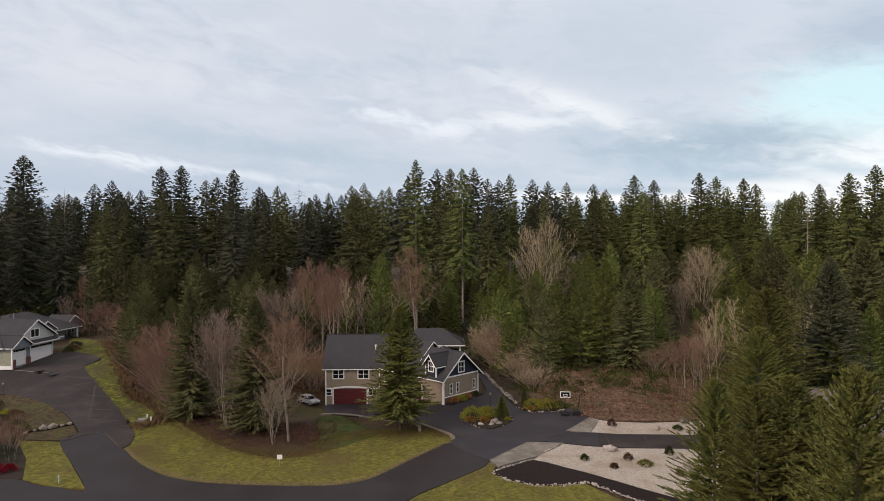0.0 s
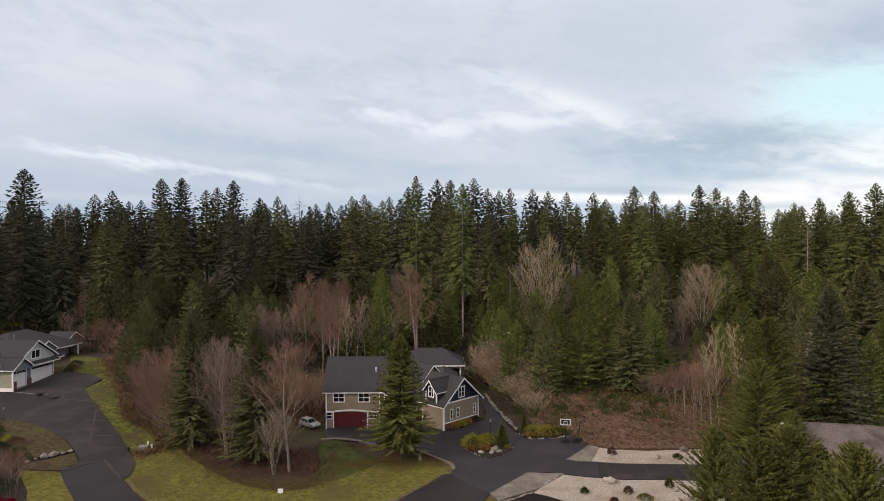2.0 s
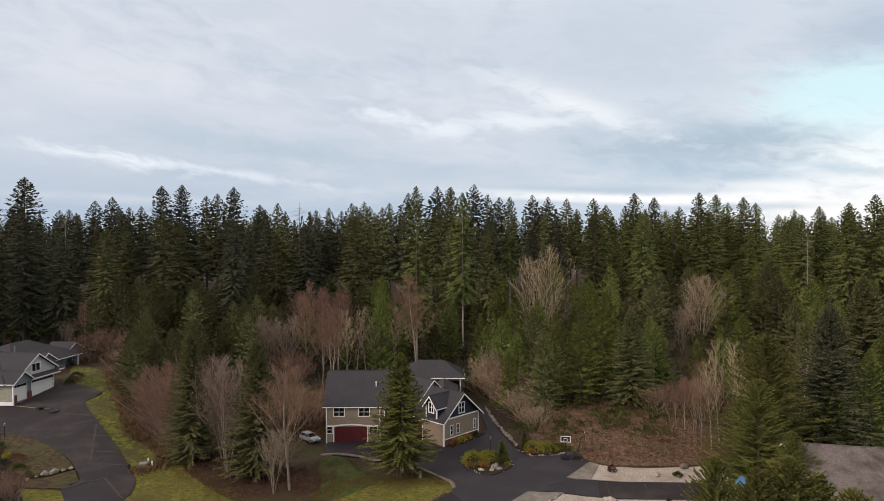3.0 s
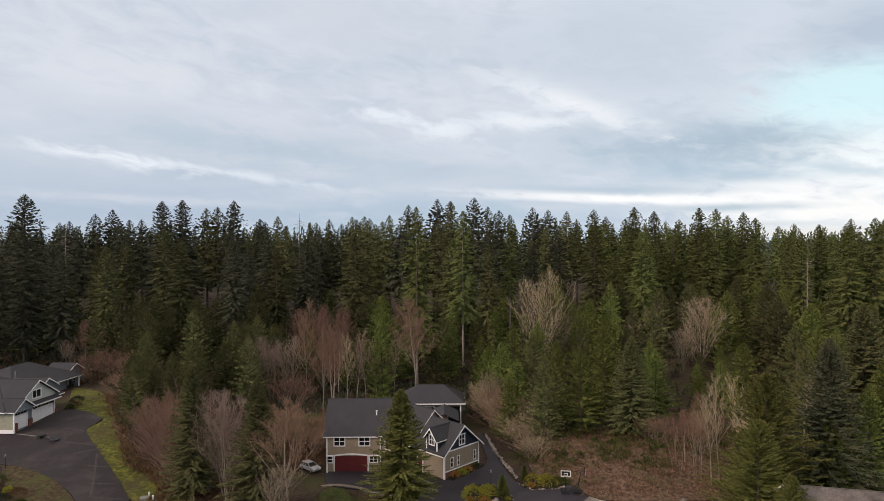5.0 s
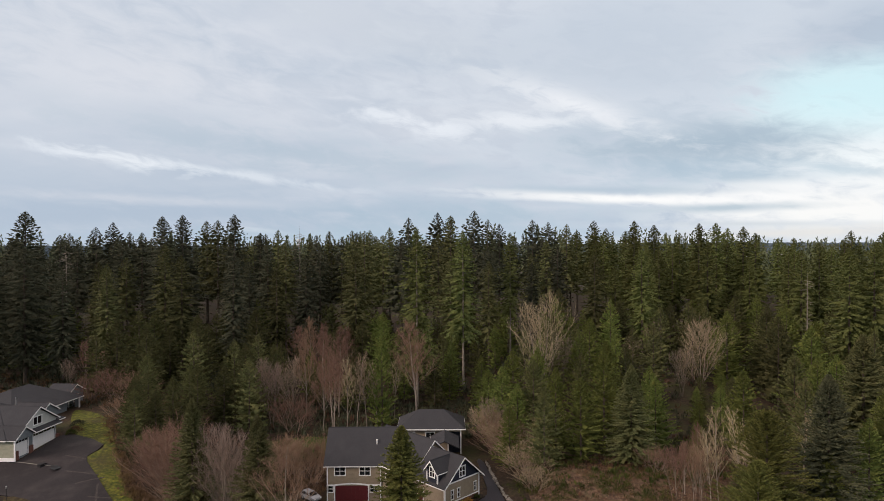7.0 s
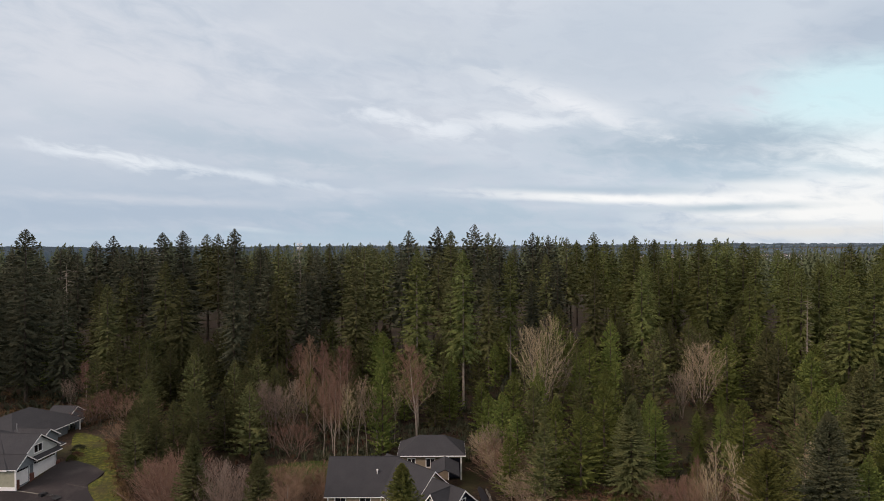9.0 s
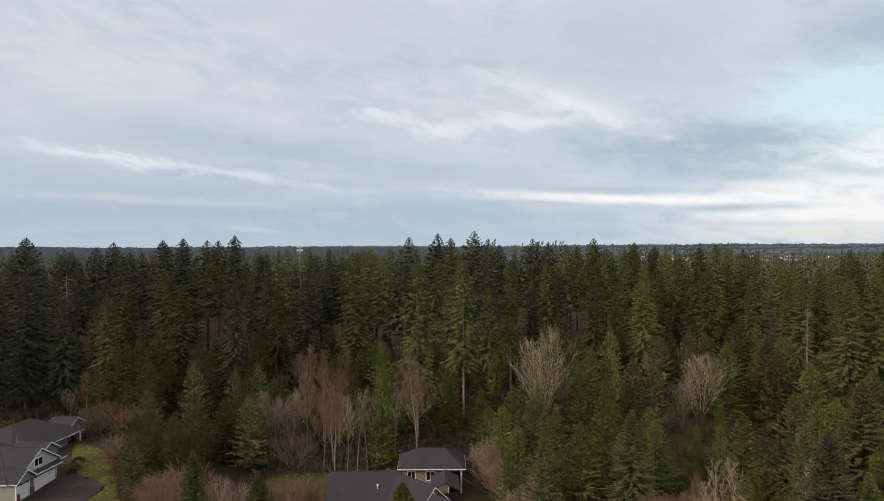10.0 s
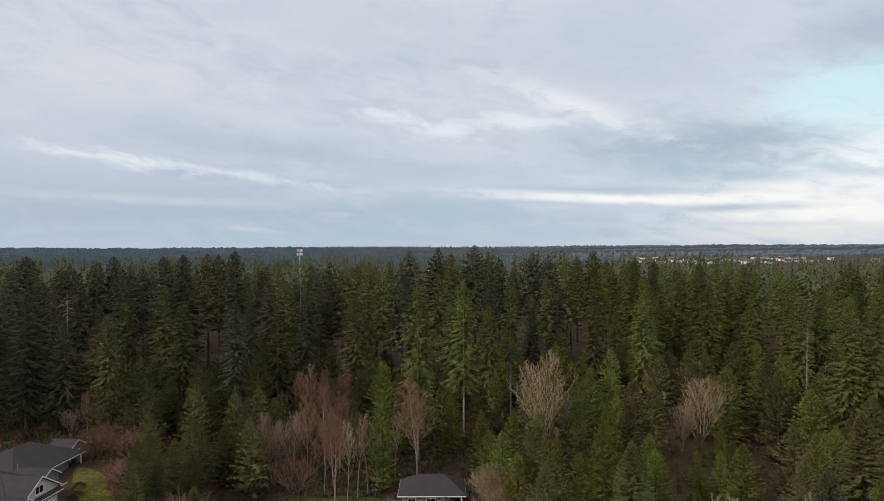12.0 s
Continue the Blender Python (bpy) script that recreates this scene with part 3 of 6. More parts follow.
drape("grass_verge", edge + [(x - (0.5 if x > -9 else 0), y + (0.25 if x > -9 else 0.65)) for x, y in edge[::-1]], 0.082, DRY_VERGE, "dry tan grass along the road edge", "grass verge", smooth=0)


def seam(points, wide, mat, label):
    """A narrow strip of newer tar or bare joint across the old asphalt."""
    s = Shape()
    for a, b in zip(points, points[1:]):
        a, b = Vector(a), Vector(b)
        side = Vector((-(b - a).y, (b - a).x)).normalized() * wide / 2
        n = max(1, round((b - a).length / 1.0))
        for i in range(n):
            p, q = a.lerp(b, i / n), a.lerp(b, (i + 1) / n)
            s.prism([(c.x, c.y, ground_z(c.x, c.y) + 0.10) for c in (p - side, q - side, q + side, p + side)], (0, 0, 0.034))
    return tagged(part("pavement_seam", s, mat), label, "pavement seam", kind="structure")


seam([(-71.0, 95.3), (-66.2, 94.6), (-63.1, 93.9), (-60.7, 93.5)], 0.2, CONCRETE, "pale concrete lip before the neighbour's garage")
PALE_SEAM = material("dusty joint", [(0.040, 0.033, 0.032), (0.078, 0.066, 0.062)], 3.0, 0.9, 0.2, speckle=0.4)
for pts in ([(-50.8, 88.8), (-45.4, 77.9)], [(-50.4, 85.5), (-47.2, 85.8)], [(-47.6, 81.0), (-44.2, 81.4)], [(-45.6, 77.6), (-40.9, 77.2)], [(-57.5, 92.0), (-52.0, 91.0)], [(-60.5, 96.8), (-56.5, 95.6)], [(-43.0, 71.5), (-40.6, 72.8), (-35.6, 67.0)], [(-54.0, 88.5), (-50.8, 90.6)]):
    seam(pts, 0.26, PALE_SEAM, "pale dusty joint across the worn drive")
for pts in ([(19.0, 70.9), (18.4, 66.6)], [(23.3, 70.4), (22.8, 66.2)], [(27.2, 70.2), (26.8, 66.0)], [(12.0, 70.6), (14.4, 71.6)]):
    seam(pts, 0.14, PALE_SEAM, "pale dusty joint across the driveway")


# ---- house parts; a wall's own axes: x along it, y inwards, z up ----
def moved(shape, m):
    shape.v = [tuple(m @ Vector(p)) for p in shape.v]
    return shape


def lap_wall(name, w, z0, z1, holes, mat, m, parent, ridge=None, label=""):
    """A wall with real openings (x0, x1, z0, z1). ridge: (x, z) of a gable's peak over it."""
    loops = [[(0, z0), (w, z0)] + ([(w, z1)] if z1 > z0 else []) + ([ridge] if ridge else []) + ([(0, z1)] if z1 > z0 else [])]
    for x0, x1, h0, h1 in holes:
        lo, hi = max(h0, z0 + 0.01), h1 if ridge else min(h1, z1 - 0.01)
        if hi > lo:
            loops.append([(x0, lo), (x1, lo), (x1, hi), (x0, hi)])
    bm = bmesh.new()
    edges = []
    for loop in loops:
        vs = [bm.verts.new((x, -0.02, z)) for x, z in loop]
        edges += [bm.edges.new((vs[i], vs[(i + 1) % len(vs)])) for i in range(len(vs))]
    bmesh.ops.triangle_fill(bm, edges=edges, use_beauty=True)
    deep = bmesh.ops.extrude_face_region(bm, geom=bm.faces[:])["geom"]
    for v in deep:
        if isinstance(v, bmesh.types.BMVert):
            v.co.y += 0.16
    bmesh.ops.transform(bm, matrix=m, verts=bm.verts)
    bmesh.ops.recalc_face_normals(bm, faces=bm.faces)
    me = bpy.data.meshes.new(name)
    bm.to_mesh(me)
    bm.free()
    me.materials.append(mat)
    return part(name, me, mat, parent, label)


def window(w, h, x, z, m, parent, cols=2, rows=1, trim=0.13, mat=None):
    """Trim and sash round dark panes; x, z: the lower left corner of the opening."""
    mm = m @ Matrix.Translation((x, 0, z))
    s = Shape()
    for b in ((-trim, -0.07, -trim, w + trim, 0.02, 0), (-trim - 0.03, -0.09, h, w + trim + 0.03, 0.02, h + trim), (-trim, -0.07, 0, 0, 0.02, h), (w, -0.07, 0, w + trim, 0.02, h)):
        s.box(*b)
    for i in range(1, cols):
        s.box(w * i / cols - 0.035, -0.03, 0, w * i / cols + 0.035, 0.04, h)
    for i in range(1, rows):
        s.box(0, -0.025, h * i / rows - 0.03, w, 0.04, h * i / rows + 0.03)
    frame_ob = part("window", moved(s, mm), mat or WHITE, parent, "white-trimmed window")
    for i in range(cols):
        p = Shape().box(w * i / cols + 0.01, 0.045, 0.01, w * (i + 1) / cols - 0.01, 0.06, h - 0.01)
        part("pane", moved(p, mm), GLASS, frame_ob, "dark glass pane")
    return frame_ob


def gable_roof(w, length, eave_z, ridge_z, m, parent, over=0.5, mat=None, trim=True, ridge_at=0.5, ends=(True, True), front=None):
    """Two slopes over a block w wide (x) and length deep (y), ridge along y, with fascia and rakes. front: overhang at y = 0."""
    mat = mat or SHINGLE
    rx = w * ridge_at
    front = over if front is None else front
    y0, y1 = -front, length + (over if ends[1] else 0)
    for sx, ex in ((-1, 0.0), (1, w)):
        slope = (ridge_z - eave_z) / abs(rx - ex)
        foot = ex + sx * over
        zf = eave_z - slope * over
        s = Shape().prism([(foot, y0, zf), (rx, y0, ridge_z), (rx, y0, ridge_z + 0.16), (foot, y0, zf + 0.16)], (0, y1 - y0, 0))
        part("roof_slope", moved(s, m), mat, parent)
        if trim:
            s = Shape().box(foot - 0.03 if sx < 0 else foot, y0, zf - 0.02, foot if sx < 0 else foot + 0.03, y1, zf + 0.11)
            part("fascia", moved(s, m), WHITE, parent, "white fascia board")
            for k, y in enumerate((y0 - 0.04, y1)):
                if ends[k]:
                    s = Shape().prism([(foot, y, zf - 0.07), (rx, y, ridge_z - 0.09), (rx, y, ridge_z + 0.14), (foot, y, zf + 0.14)], (0, 0.04, 0))
                    part("rake_board", moved(s, m), WHITE, parent, "white rake board")
    s = Shape().tube([(rx, y0, ridge_z + 0.15), (rx, y1, ridge_z + 0.15)], [0.07, 0.07], 6)
    part("ridge_cap", moved(s, m), mat, parent)


def hip_roof(x0, y0, x1, y1, eave_z, ridge_z, r0, r1, parent, mat=None):
    """Four slopes over a rectangle, with a ridge from r0 to r1 and a fascia round the eaves."""
    mat = mat or SHINGLE
    a, b, c, d = (Vector(p) for p in ((x0, y0, eave_z), (x1, y0, eave_z), (x1, y1, eave_z), (x0, y1, eave_z)))
    p, q = Vector((*r0, ridge_z)), Vector((*r1, ridge_z))
    for pts in ((a, b, q, p), (b, c, q), (c, d, p, q), (d, a, p)):
        part("roof_slope", Shape().prism(pts, (0, 0, 0.16)), mat, parent)
    for b0 in ((x0, y0 - 0.03, x1, y0), (x1, y0, x1 + 0.03, y1), (x0, y1, x1, y1 + 0.03), (x0 - 0.03, y0, x0, y1)):
        part("fascia", Shape().box(b0[0], b0[1], eave_z - 0.06, b0[2], b0[3], eave_z + 0.12), WHITE, parent, "white fascia board")


def board(x0, y0, z0, x1, y1, z1, m, parent, name="corner_board", mat=None, label="white trim board"):
    return part(name, moved(Shape().box(x0, y0, z0, x1, y1, z1), m), mat or WHITE, parent, label)


def garage_door(w, h, x, z, m, parent, mat, rows=4, cols=8, glazed=False, label=""):
    """A sectional door of raised panels."""
    mm = m @ Matrix.Translation((x, 0, z))
    door = part("garage_door", moved(Shape().box(0, 0.06, 0, w, 0.12, h), mm), mat, parent, label)
    for r in range(rows):
        for c in range(cols):
            x0, x1, z0, z1 = w * c / cols + 0.04, w * (c + 1) / cols - 0.04, h * r / rows + 0.05, h * (r + 1) / rows - 0.05
            glass = glazed and r == rows - 1
            s = Shape().box(x0, 0.035, z0 + (0.16 if glass else 0), x1, 0.065, z1 - (0.1 if glass else 0))
            part("glazing" if glass else "panel", moved(s, mm), GLASS if glass else mat, door)
    return door


def tan_house():
    """Two-storey garage block square to the road, and a gabled wing turned by 45 degrees."""
    house = thing("house", "tan two-storey house with dark roofs and maroon garage door", "house", (-6, 88, 0))
    back = Matrix.Translation((6, -88, 0))
    # garage block
    g = back @ Matrix.Translation((-17.3, 89.8, 0))
    base, plate = -1.15, 4.45
    upper = [(1.15, 2.65, 2.9, 4.1), (4.85, 6.35, 2.9, 4.1)]
    lower = [(1.2, 6.05, base, 1.35), (0.15, 0.85, 0.4, 1.3), (6.4, 7.5, 0.4, 1.3)]
    lap_wall("wall", 8.0, base, plate, upper + lower, TAN_SIDING, g, house, label="tan lapped siding")
    for x0, x1, z0, z1 in upper:
        window(x1 - x0, z1 - z0, x0, z0, g, house, 2, 2)
    for x0, x1, z0, z1 in lower[1:]:
        window(x1 - x0, z1 - z0, x0, z0, g, house, 1 if x1 - x0 < 0.9 else 2, 2, 0.1)
    garage_door(4.85, 2.5, 1.2, base, g, house, MAROON, 4, 8, label="maroon sectional garage door")
    arch = Shape()
    for i in range(10):
        x0, x1 = 1.05 + 5.15 * i / 10, 1.05 + 5.15 * (i + 1) / 10
        z0, z1 = (1.32 + 0.22 * math.sin(math.pi * (x - 1.05) / 5.15) for x in (x0, x1))
        arch.prism([(x0, -0.09, z0), (x1, -0.09, z1), (x1, -0.09, z1 + 0.2), (x0, -0.09, z0 + 0.2)], (0, 0.16, 0))
    part("door_arch", moved(arch, g), WHITE, house, "white arched trim over the garage door")
    for x in (1.02, 6.05):
        board(x, -0.08, base, x + 0.16, 0.1, 1.4, g, house, "door_jamb")
    board(0, -0.06, 1.38, 1.0, 0.1, 1.52, g, house, "belt_board")
    board(6.2, -0.06, 1.38, 8.0, 0.1, 1.52, g, house, "belt_board")
    board(-0.05, -0.07, base, 0.13, 0.13, plate, g, house)
    board(7.87, -0.07, base, 8.02, 0.1, plate, g, house)
    side = back @ Matrix.Translation((-17.3, 100.8, 0)) @ pose(0, 0, 0, 0, 0, -90)
    lap_wall("wall", 11.0, base, plate, [(4, 5.4, 2.8, 4.0)], TAN_SIDING, side, house, ridge=(6.8, 8.45), label="tan lapped gable wall")
    window(1.4, 1.2, 4, 2.8, side, house)
    rear = back @ Matrix.Translation((-5.3, 100.8, 0)) @ pose(0, 0, 0, 0, 0, 180)
    lap_wall("wall", 12.0, base, plate, [], TAN_SIDING, rear, house)
    roof = back @ Matrix.Translation((-17.3, 100.8, 0)) @ pose(0, 0, 0, 0, 0, -90)
    gable_roof(11.0, 10.5, 4.55, 8.65, roof, house, 0.35, ridge_at=0.62, ends=(False, False), front=0.5)
    # vent pipe
    pipe = Shape().tube([(-10.1 + 6, 92.0 - 88, 6.5), (-10.1 + 6, 92.0 - 88, 7.4)], [0.09, 0.09], 8).tube([(-10.1 + 6, 92.0 - 88, 7.35), (-10.1 + 6, 92.0 - 88, 7.5)], [0.15, 0.15], 8)
    part("vent_pipe", pipe, WHITE, house, "white roof vent pipe")
    # the turned wing: x along its gable end, y along its ridge
    wing = back @ Matrix.Translation((0.1, 80.8, 0)) @ pose(0, 0, 0, 0, 0, 45)
    zb, zp = 1.1, 4.75
    slits = [(1.25, 1.65, 2.55, 3.75), (2.5, 2.9, 2.55, 3.75), (5.85, 6.2, 2.55, 3.75)]
    for nm, z0, z1, mt, lab in (("brick_base", zb - 0.4, 2.1, BRICK, "brown brick base"), ("wall", 2.2, zp, TAN_SIDING, "tan lapped siding")):
        lap_wall(nm, 6.9, z0, z1, slits, mt, wing, house, label=lab)
    lap_wall("gable_wall", 6.9, zp, zp, [(2.95, 3.95, 5.2, 6.5)], NAVY_SIDING, wing, house, ridge=(3.45, 7.65), label="navy shingled gable")
    board(0, -0.08, 2.08, 6.9, 0.1, 2.22, wing, house, "belt_board")
    board(0, -0.07, zp - 0.08, 6.9, 0.1, zp + 0.1, wing, house, "belt_board")
    for x0, x1, z0, z1 in slits:
        window(x1 - x0, z1 - z0, x0, z0, wing, house, 1, 2, 0.09)
    window(1.0, 1.3, 2.95, 5.2, wing, house, 2, 2, 0.13)
    board(-0.06, -0.07, zb - 0.3, 0.14, 0.13, zp, wing, house)
    board(6.76, -0.07, zb - 0.3, 6.94, 0.13, zp, wing, house)
    gable_roof(6.9, 8.0, 4.8, 7.75, wing, house, 0.55, ends=(True, False))
    left = wing @ Matrix.Translation((0, 13.4, 0)) @ pose(0, 0, 0, 0, 0, -90)
    holes = [(1.2, 2.6, 2.6, 3.9), (4.4, 5.8, 2.6, 3.9), (8.2, 9.2, zb, 3.2)]
    lap_wall("wall", 13.4, -0.6, zp, holes, TAN_SIDING, left, house, label="tan lapped siding")
    for x0, x1, z0, z1 in holes[:2]:
        window(x1 - x0, z1 - z0, x0, z0, left, house, 2, 2)
    entry = part("front_door", moved(Shape().box(8.2, 0.04, zb, 9.2, 0.1, 3.2), left), MAROON, house, "maroon entrance door")
    part("door_knob", moved(Shape().tube([(8.32, 0.04, 2.1), (8.32, -0.04, 2.1)], [0.035, 0.045], 8), left), GREY_METAL, entry)
    board(8.05, -0.07, zb, 8.2, 0.05, 3.3, left, house, "door_jamb")
    board(9.2, -0.07, zb, 9.35, 0.05, 3.3, left, house, "door_jamb")
    right = wing @ Matrix.Translation((6.9, 0, 0)) @ pose(0, 0, 0, 0, 0, 90)
    lap_wall("wall", 8.0, zb - 0.3, zp, [], TAN_SIDING, right, house)
    # higher roof behind the wing, with a round vent in its gable
    high = wing @ Matrix.Translation((0, 6.5, 0))
    lap_wall("gable_wall", 8.2, 4.7, 4.7, [], TAN_SIDING, high, house, ridge=(4.1, 8.4))
    part("round_vent", moved(Shape().tube([(4.1, -0.12, 7.25), (4.1, 0.02, 7.25)], [0.42, 0.42], 20), high), WHITE, house, "white round gable vent")
    gable_roof(8.2, 10.5, 4.75, 8.5, high, house, 0.5, ends=(True, False))
    # dormer on the front-left slope
    dorm = wing @ Matrix.Translation((-0.2, 3.15, 0)) @ pose(0, 0, 0, 0, 0, -90)
    lap_wall("dormer_wall", 2.0, 4.6, 6.4, [(0.58, 1.42, 5.5, 6.75)], NAVY_SIDING, dorm, house, ridge=(1.0, 7.5), label="navy dormer front")
    window(0.84, 1.25, 0.58, 5.5, dorm, house, 2, 2, 0.14)
    for x in (0.0, 2.0):
        board(x - 0.07, 0, 4.4, x + 0.07, 1.9, 6.35, dorm, house, "dormer_cheek", NAVY_SIDING, "navy dormer side")
        board(x - 0.09, -0.06, 4.4, x + 0.09, 0.08, 6.35, dorm, house)
    gable_roof(2.0, 3.4, 6.45, 7.65, dorm, house, 0.35, ends=(True, False), front=0.45)
    # hipped block behind
    w = back @ Matrix.Translation((-7.2, 104.8, 0))
    lap_wall("wall", 10.4, 0.4, 5.25, [(1.0, 2.2, 3.2, 4.6), (4.2, 5.6, 3.2, 4.6), (8.1, 10.1, 0.4, 4.7)], TAN_SIDING, w, house, label="tan lapped siding")
    window(1.2, 1.4, 1.0, 3.2, w, house)
    window(1.4, 1.4, 4.2, 3.2, w, house)
    part("porch_back", moved(Shape().box(8.1, 0.9, 0.4, 10.1, 1.0, 4.7), w), NAVY_SIDING, house, "dark recess of the porch")
    for x in (7.9, 10.1):
        board(x, -0.35, 0.4, x + 0.2, -0.15, 5.2, w, house, "porch_post", label="white porch post")
    rs = back @ Matrix.Translation((3.2, 104.8, 0)) @ pose(0, 0, 0, 0, 0, 90)
    lap_wall("wall", 6.2, 0.4, 5.25, [(2.4, 3.8, 3.2, 4.6)], TAN_SIDING, rs, house)
    window(1.4, 1.4, 2.4, 3.2, rs, house)
    hip_roof(-8.0 + 6, 103.9 - 88, 3.8 + 6, 111.6 - 88, 5.3, 7.7, (-4.3 + 6, 107.7 - 88), (0.1 + 6, 107.7 - 88), house)
    link_roof = back @ Matrix.Translation((-1.8, 98.0, 0))
    gable_roof(4.0, 5.9, 4.3, 5.2, link_roof, house, 0.4, ends=(False, False), trim=False)
    return house


def neighbour_house():
    """Long low house seen over its garage front; x of the front runs away from the road."""
    house = thing("house", "blue-grey craftsman house with dark roofs and two white garage doors", "house", (-67.35, 94.9, 3.75), 85.6)
    one = Matrix.Identity(4)
    front = one
    zt = 3.2
    doors = [(0.35, 2.85, 0, 2.7), (4.0, 8.9, 0, 2.75)]
    lap_wall("wall", 9.3, -0.3, zt, doors, GREY_SIDING, front, house, label="blue-grey shingle siding")
    garage_door(2.5, 2.7, 0.35, 0, front, house, WHITE, 4, 4, True, "white sectional garage door")
    garage_door(4.9, 2.75, 4.0, 0, front, house, WHITE, 4, 8, True, "wide white sectional garage door")
    for x0, x1, z0, z1 in doors:
        board(x0 - 0.14, -0.08, 0, x0, 0.08, z1, front, house, "door_jamb")
        board(x1, -0.08, 0, x1 + 0.14, 0.08, z1, front, house, "door_jamb")
        board(x0 - 0.2, -0.1, z1, x1 + 0.2, 0.08, z1 + 0.2, front, house, "lintel_board")
    for x in (-0.15, 2.95, 9.0):
        part("brick_pier", Shape().box(x, -0.3, -0.3, x + 0.75, 0.05, 1.1), BRICK, house, "red-brown brick pier")
    # pent roof, big gable, small gable
    part("pent_roof", Shape().prism([(3.4, -0.8, 3.0), (3.4, 0.1, 3.55), (3.4, 0.1, 3.68), (3.4, -0.8, 3.13)], (6.3, 0, 0)), SHINGLE, house)
    part("fascia", Shape().box(3.4, -0.84, 2.96, 9.7, -0.8, 3.14), WHITE, house, "white fascia board")
    big = Matrix.Translation((1.1, 0.0, 0))
    lap_wall("gable_wall", 8.2, 3.3, 4.0, [(3.0, 4.8, 4.1, 5.3)], PALE_SIDING, big, house, ridge=(4.0, 6.7), label="pale board gable")
    window(1.8, 1.2, 3.0, 4.1, big, house, 2, 1)
    gable_roof(8.2, 8.0, 4.1, 6.8, big, house, 0.45, ends=(True, False))
    small = Matrix.Translation((-0.35, -0.5, 0))
    lap_wall("gable_wall", 3.8, 2.75, 3.1, [], GREY_SIDING, small, house, ridge=(1.9, 4.5), label="blue-grey gable")
    gable_roof(3.8, 5.0, 3.2, 4.6, small, house, 0.35, ends=(True, False))
    mid = Matrix.Translation((9.2, 3.0, 0))
    lap_wall("gable_wall", 4.4, 3.0, 4.3, [], GREY_SIDING, mid, house, ridge=(2.2, 5.6), label="blue-grey gable")
    gable_roof(4.4, 6.0, 4.35, 5.75, mid, house, 0.35, ends=(True, False))
    west = Matrix.Translation((-0.35, 20, 0)) @ pose(0, 0, 0, 0, 0, -90)
    lap_wall("wall", 20.4, -0.3, 2.75, [(4, 5.5, 0.9, 2.2), (16.0, 17.2, 0.9, 2.2)], SAGE_SIDING, west, house, label="sage lapped siding")
    window(1.5, 1.3, 4, 0.9, west, house)
    window(1.2, 1.3, 16.0, 0.9, west, house)
    board(20.3, -0.07, -0.3, 20.5, 0.1, 2.8, west, house)
    board(0, -0.1, -0.3, 20.4, 0.05, 0.25, west, house, "skirting_board")
    hip_roof(-1.0, 0.6, 12.5, 26.0, 3.0, 7.2, (5.8, 7.5), (5.8, 19.0), house)
    # rear part with a small gable
    rear = Matrix.Translation((12.0, 10.2, 0))
    lap_wall("wall", 17.5, -0.3, 2.4, [(2, 3.2, 0.6, 2.0), (14.0, 16.5, -0.3, 2.1)], GREY_SIDING, rear, house, label="blue-grey shingle siding")
    window(1.2, 1.4, 2, 0.6, rear, house)
    for x in (16.5,):
        board(x, -0.9, -0.3, x + 0.22, -0.68, 2.4, rear, house, "porch_post", label="white porch post")
    hip_roof(10.5, 9.2, 29.8, 26.0, 2.5, 5.9, (20.0, 17.0), (24.5, 17.0), house)
    lilt = Matrix.Translation((28.4, 11.6, 0))
    lap_wall("gable_wall", 4.4, -0.3, 3.2, [(1.5, 2.9, 1.2, 2.5)], GREY_SIDING, lilt, house, ridge=(2.2, 4.5), label="blue-grey gable")
    window(1.4, 1.3, 1.5, 1.2, lilt, house)
    flank = lilt @ Matrix.Translation((0, 5.0, 0)) @ pose(0, 0, 0, 0, 0, -90)
    lap_wall("wall", 5.0, -0.3, 3.2, [], GREY_SIDING, flank, house, label="blue-grey shingle siding")
    board(-0.06, -0.07, -0.3, 0.12, 0.12, 3.2, lilt, house)
    gable_roof(4.4, 5.0, 3.3, 4.6, lilt, house, 0.35, ends=(True, False))
    pipe = Shape().tube([(9.0, 7.0, 6.0), (9.0, 7.0, 7.4)], [0.1, 0.1], 8)
    part("vent_pipe", pipe, GREY_METAL, house, "metal roof vent")
    return house


def brown_roof_house():
    """Only the roof shows behind the near trees."""
    house = thing("house", "house with a weathered grey-brown shingle roof behind trees", "house", (35.5, 62.3, 0), -14.0)
    one = Matrix.Identity(4)
    lap_wall("wall", 12.0, 0.0, 4.1, [(2, 3.4, 1.2, 2.6), (7, 8.4, 1.2, 2.6)], TAN_SIDING, one @ Matrix.Translation((0, -6.0, 0)), house)
    window(1.4, 1.4, 2, 1.2, Matrix.Translation((0, -6.0, 0)), house)
    window(1.4, 1.4, 7, 1.2, Matrix.Translation((0, -6.0, 0)), house)
    for x, w, turn in ((0, 11.6, -90), (12.0, 11.6, 90)):
        m = Matrix.Translation((x, 5.8 if turn < 0 else -5.8, 0)) @ pose(0, 0, 0, 0, 0, turn)
        lap_wall("wall", w, 0.0, 4.1, [], TAN_SIDING, m, house, ridge=(5.8, 7.3))
    lap_wall("wall", 12.0, 0.0, 4.1, [], TAN_SIDING, Matrix.Translation((12, 6.0, 0)) @ pose(0, 0, 0, 0, 0, 180), house)
    gable_roof(11.6, 12.0, 4.2, 7.5, Matrix.Translation((0, 5.8, 0)) @ pose(0, 0, 0, 0, 0, -90), house, 0.5, BROWN_SHINGLE)
    return house


tan_house()
neighbour_house()
brown_roof_house()


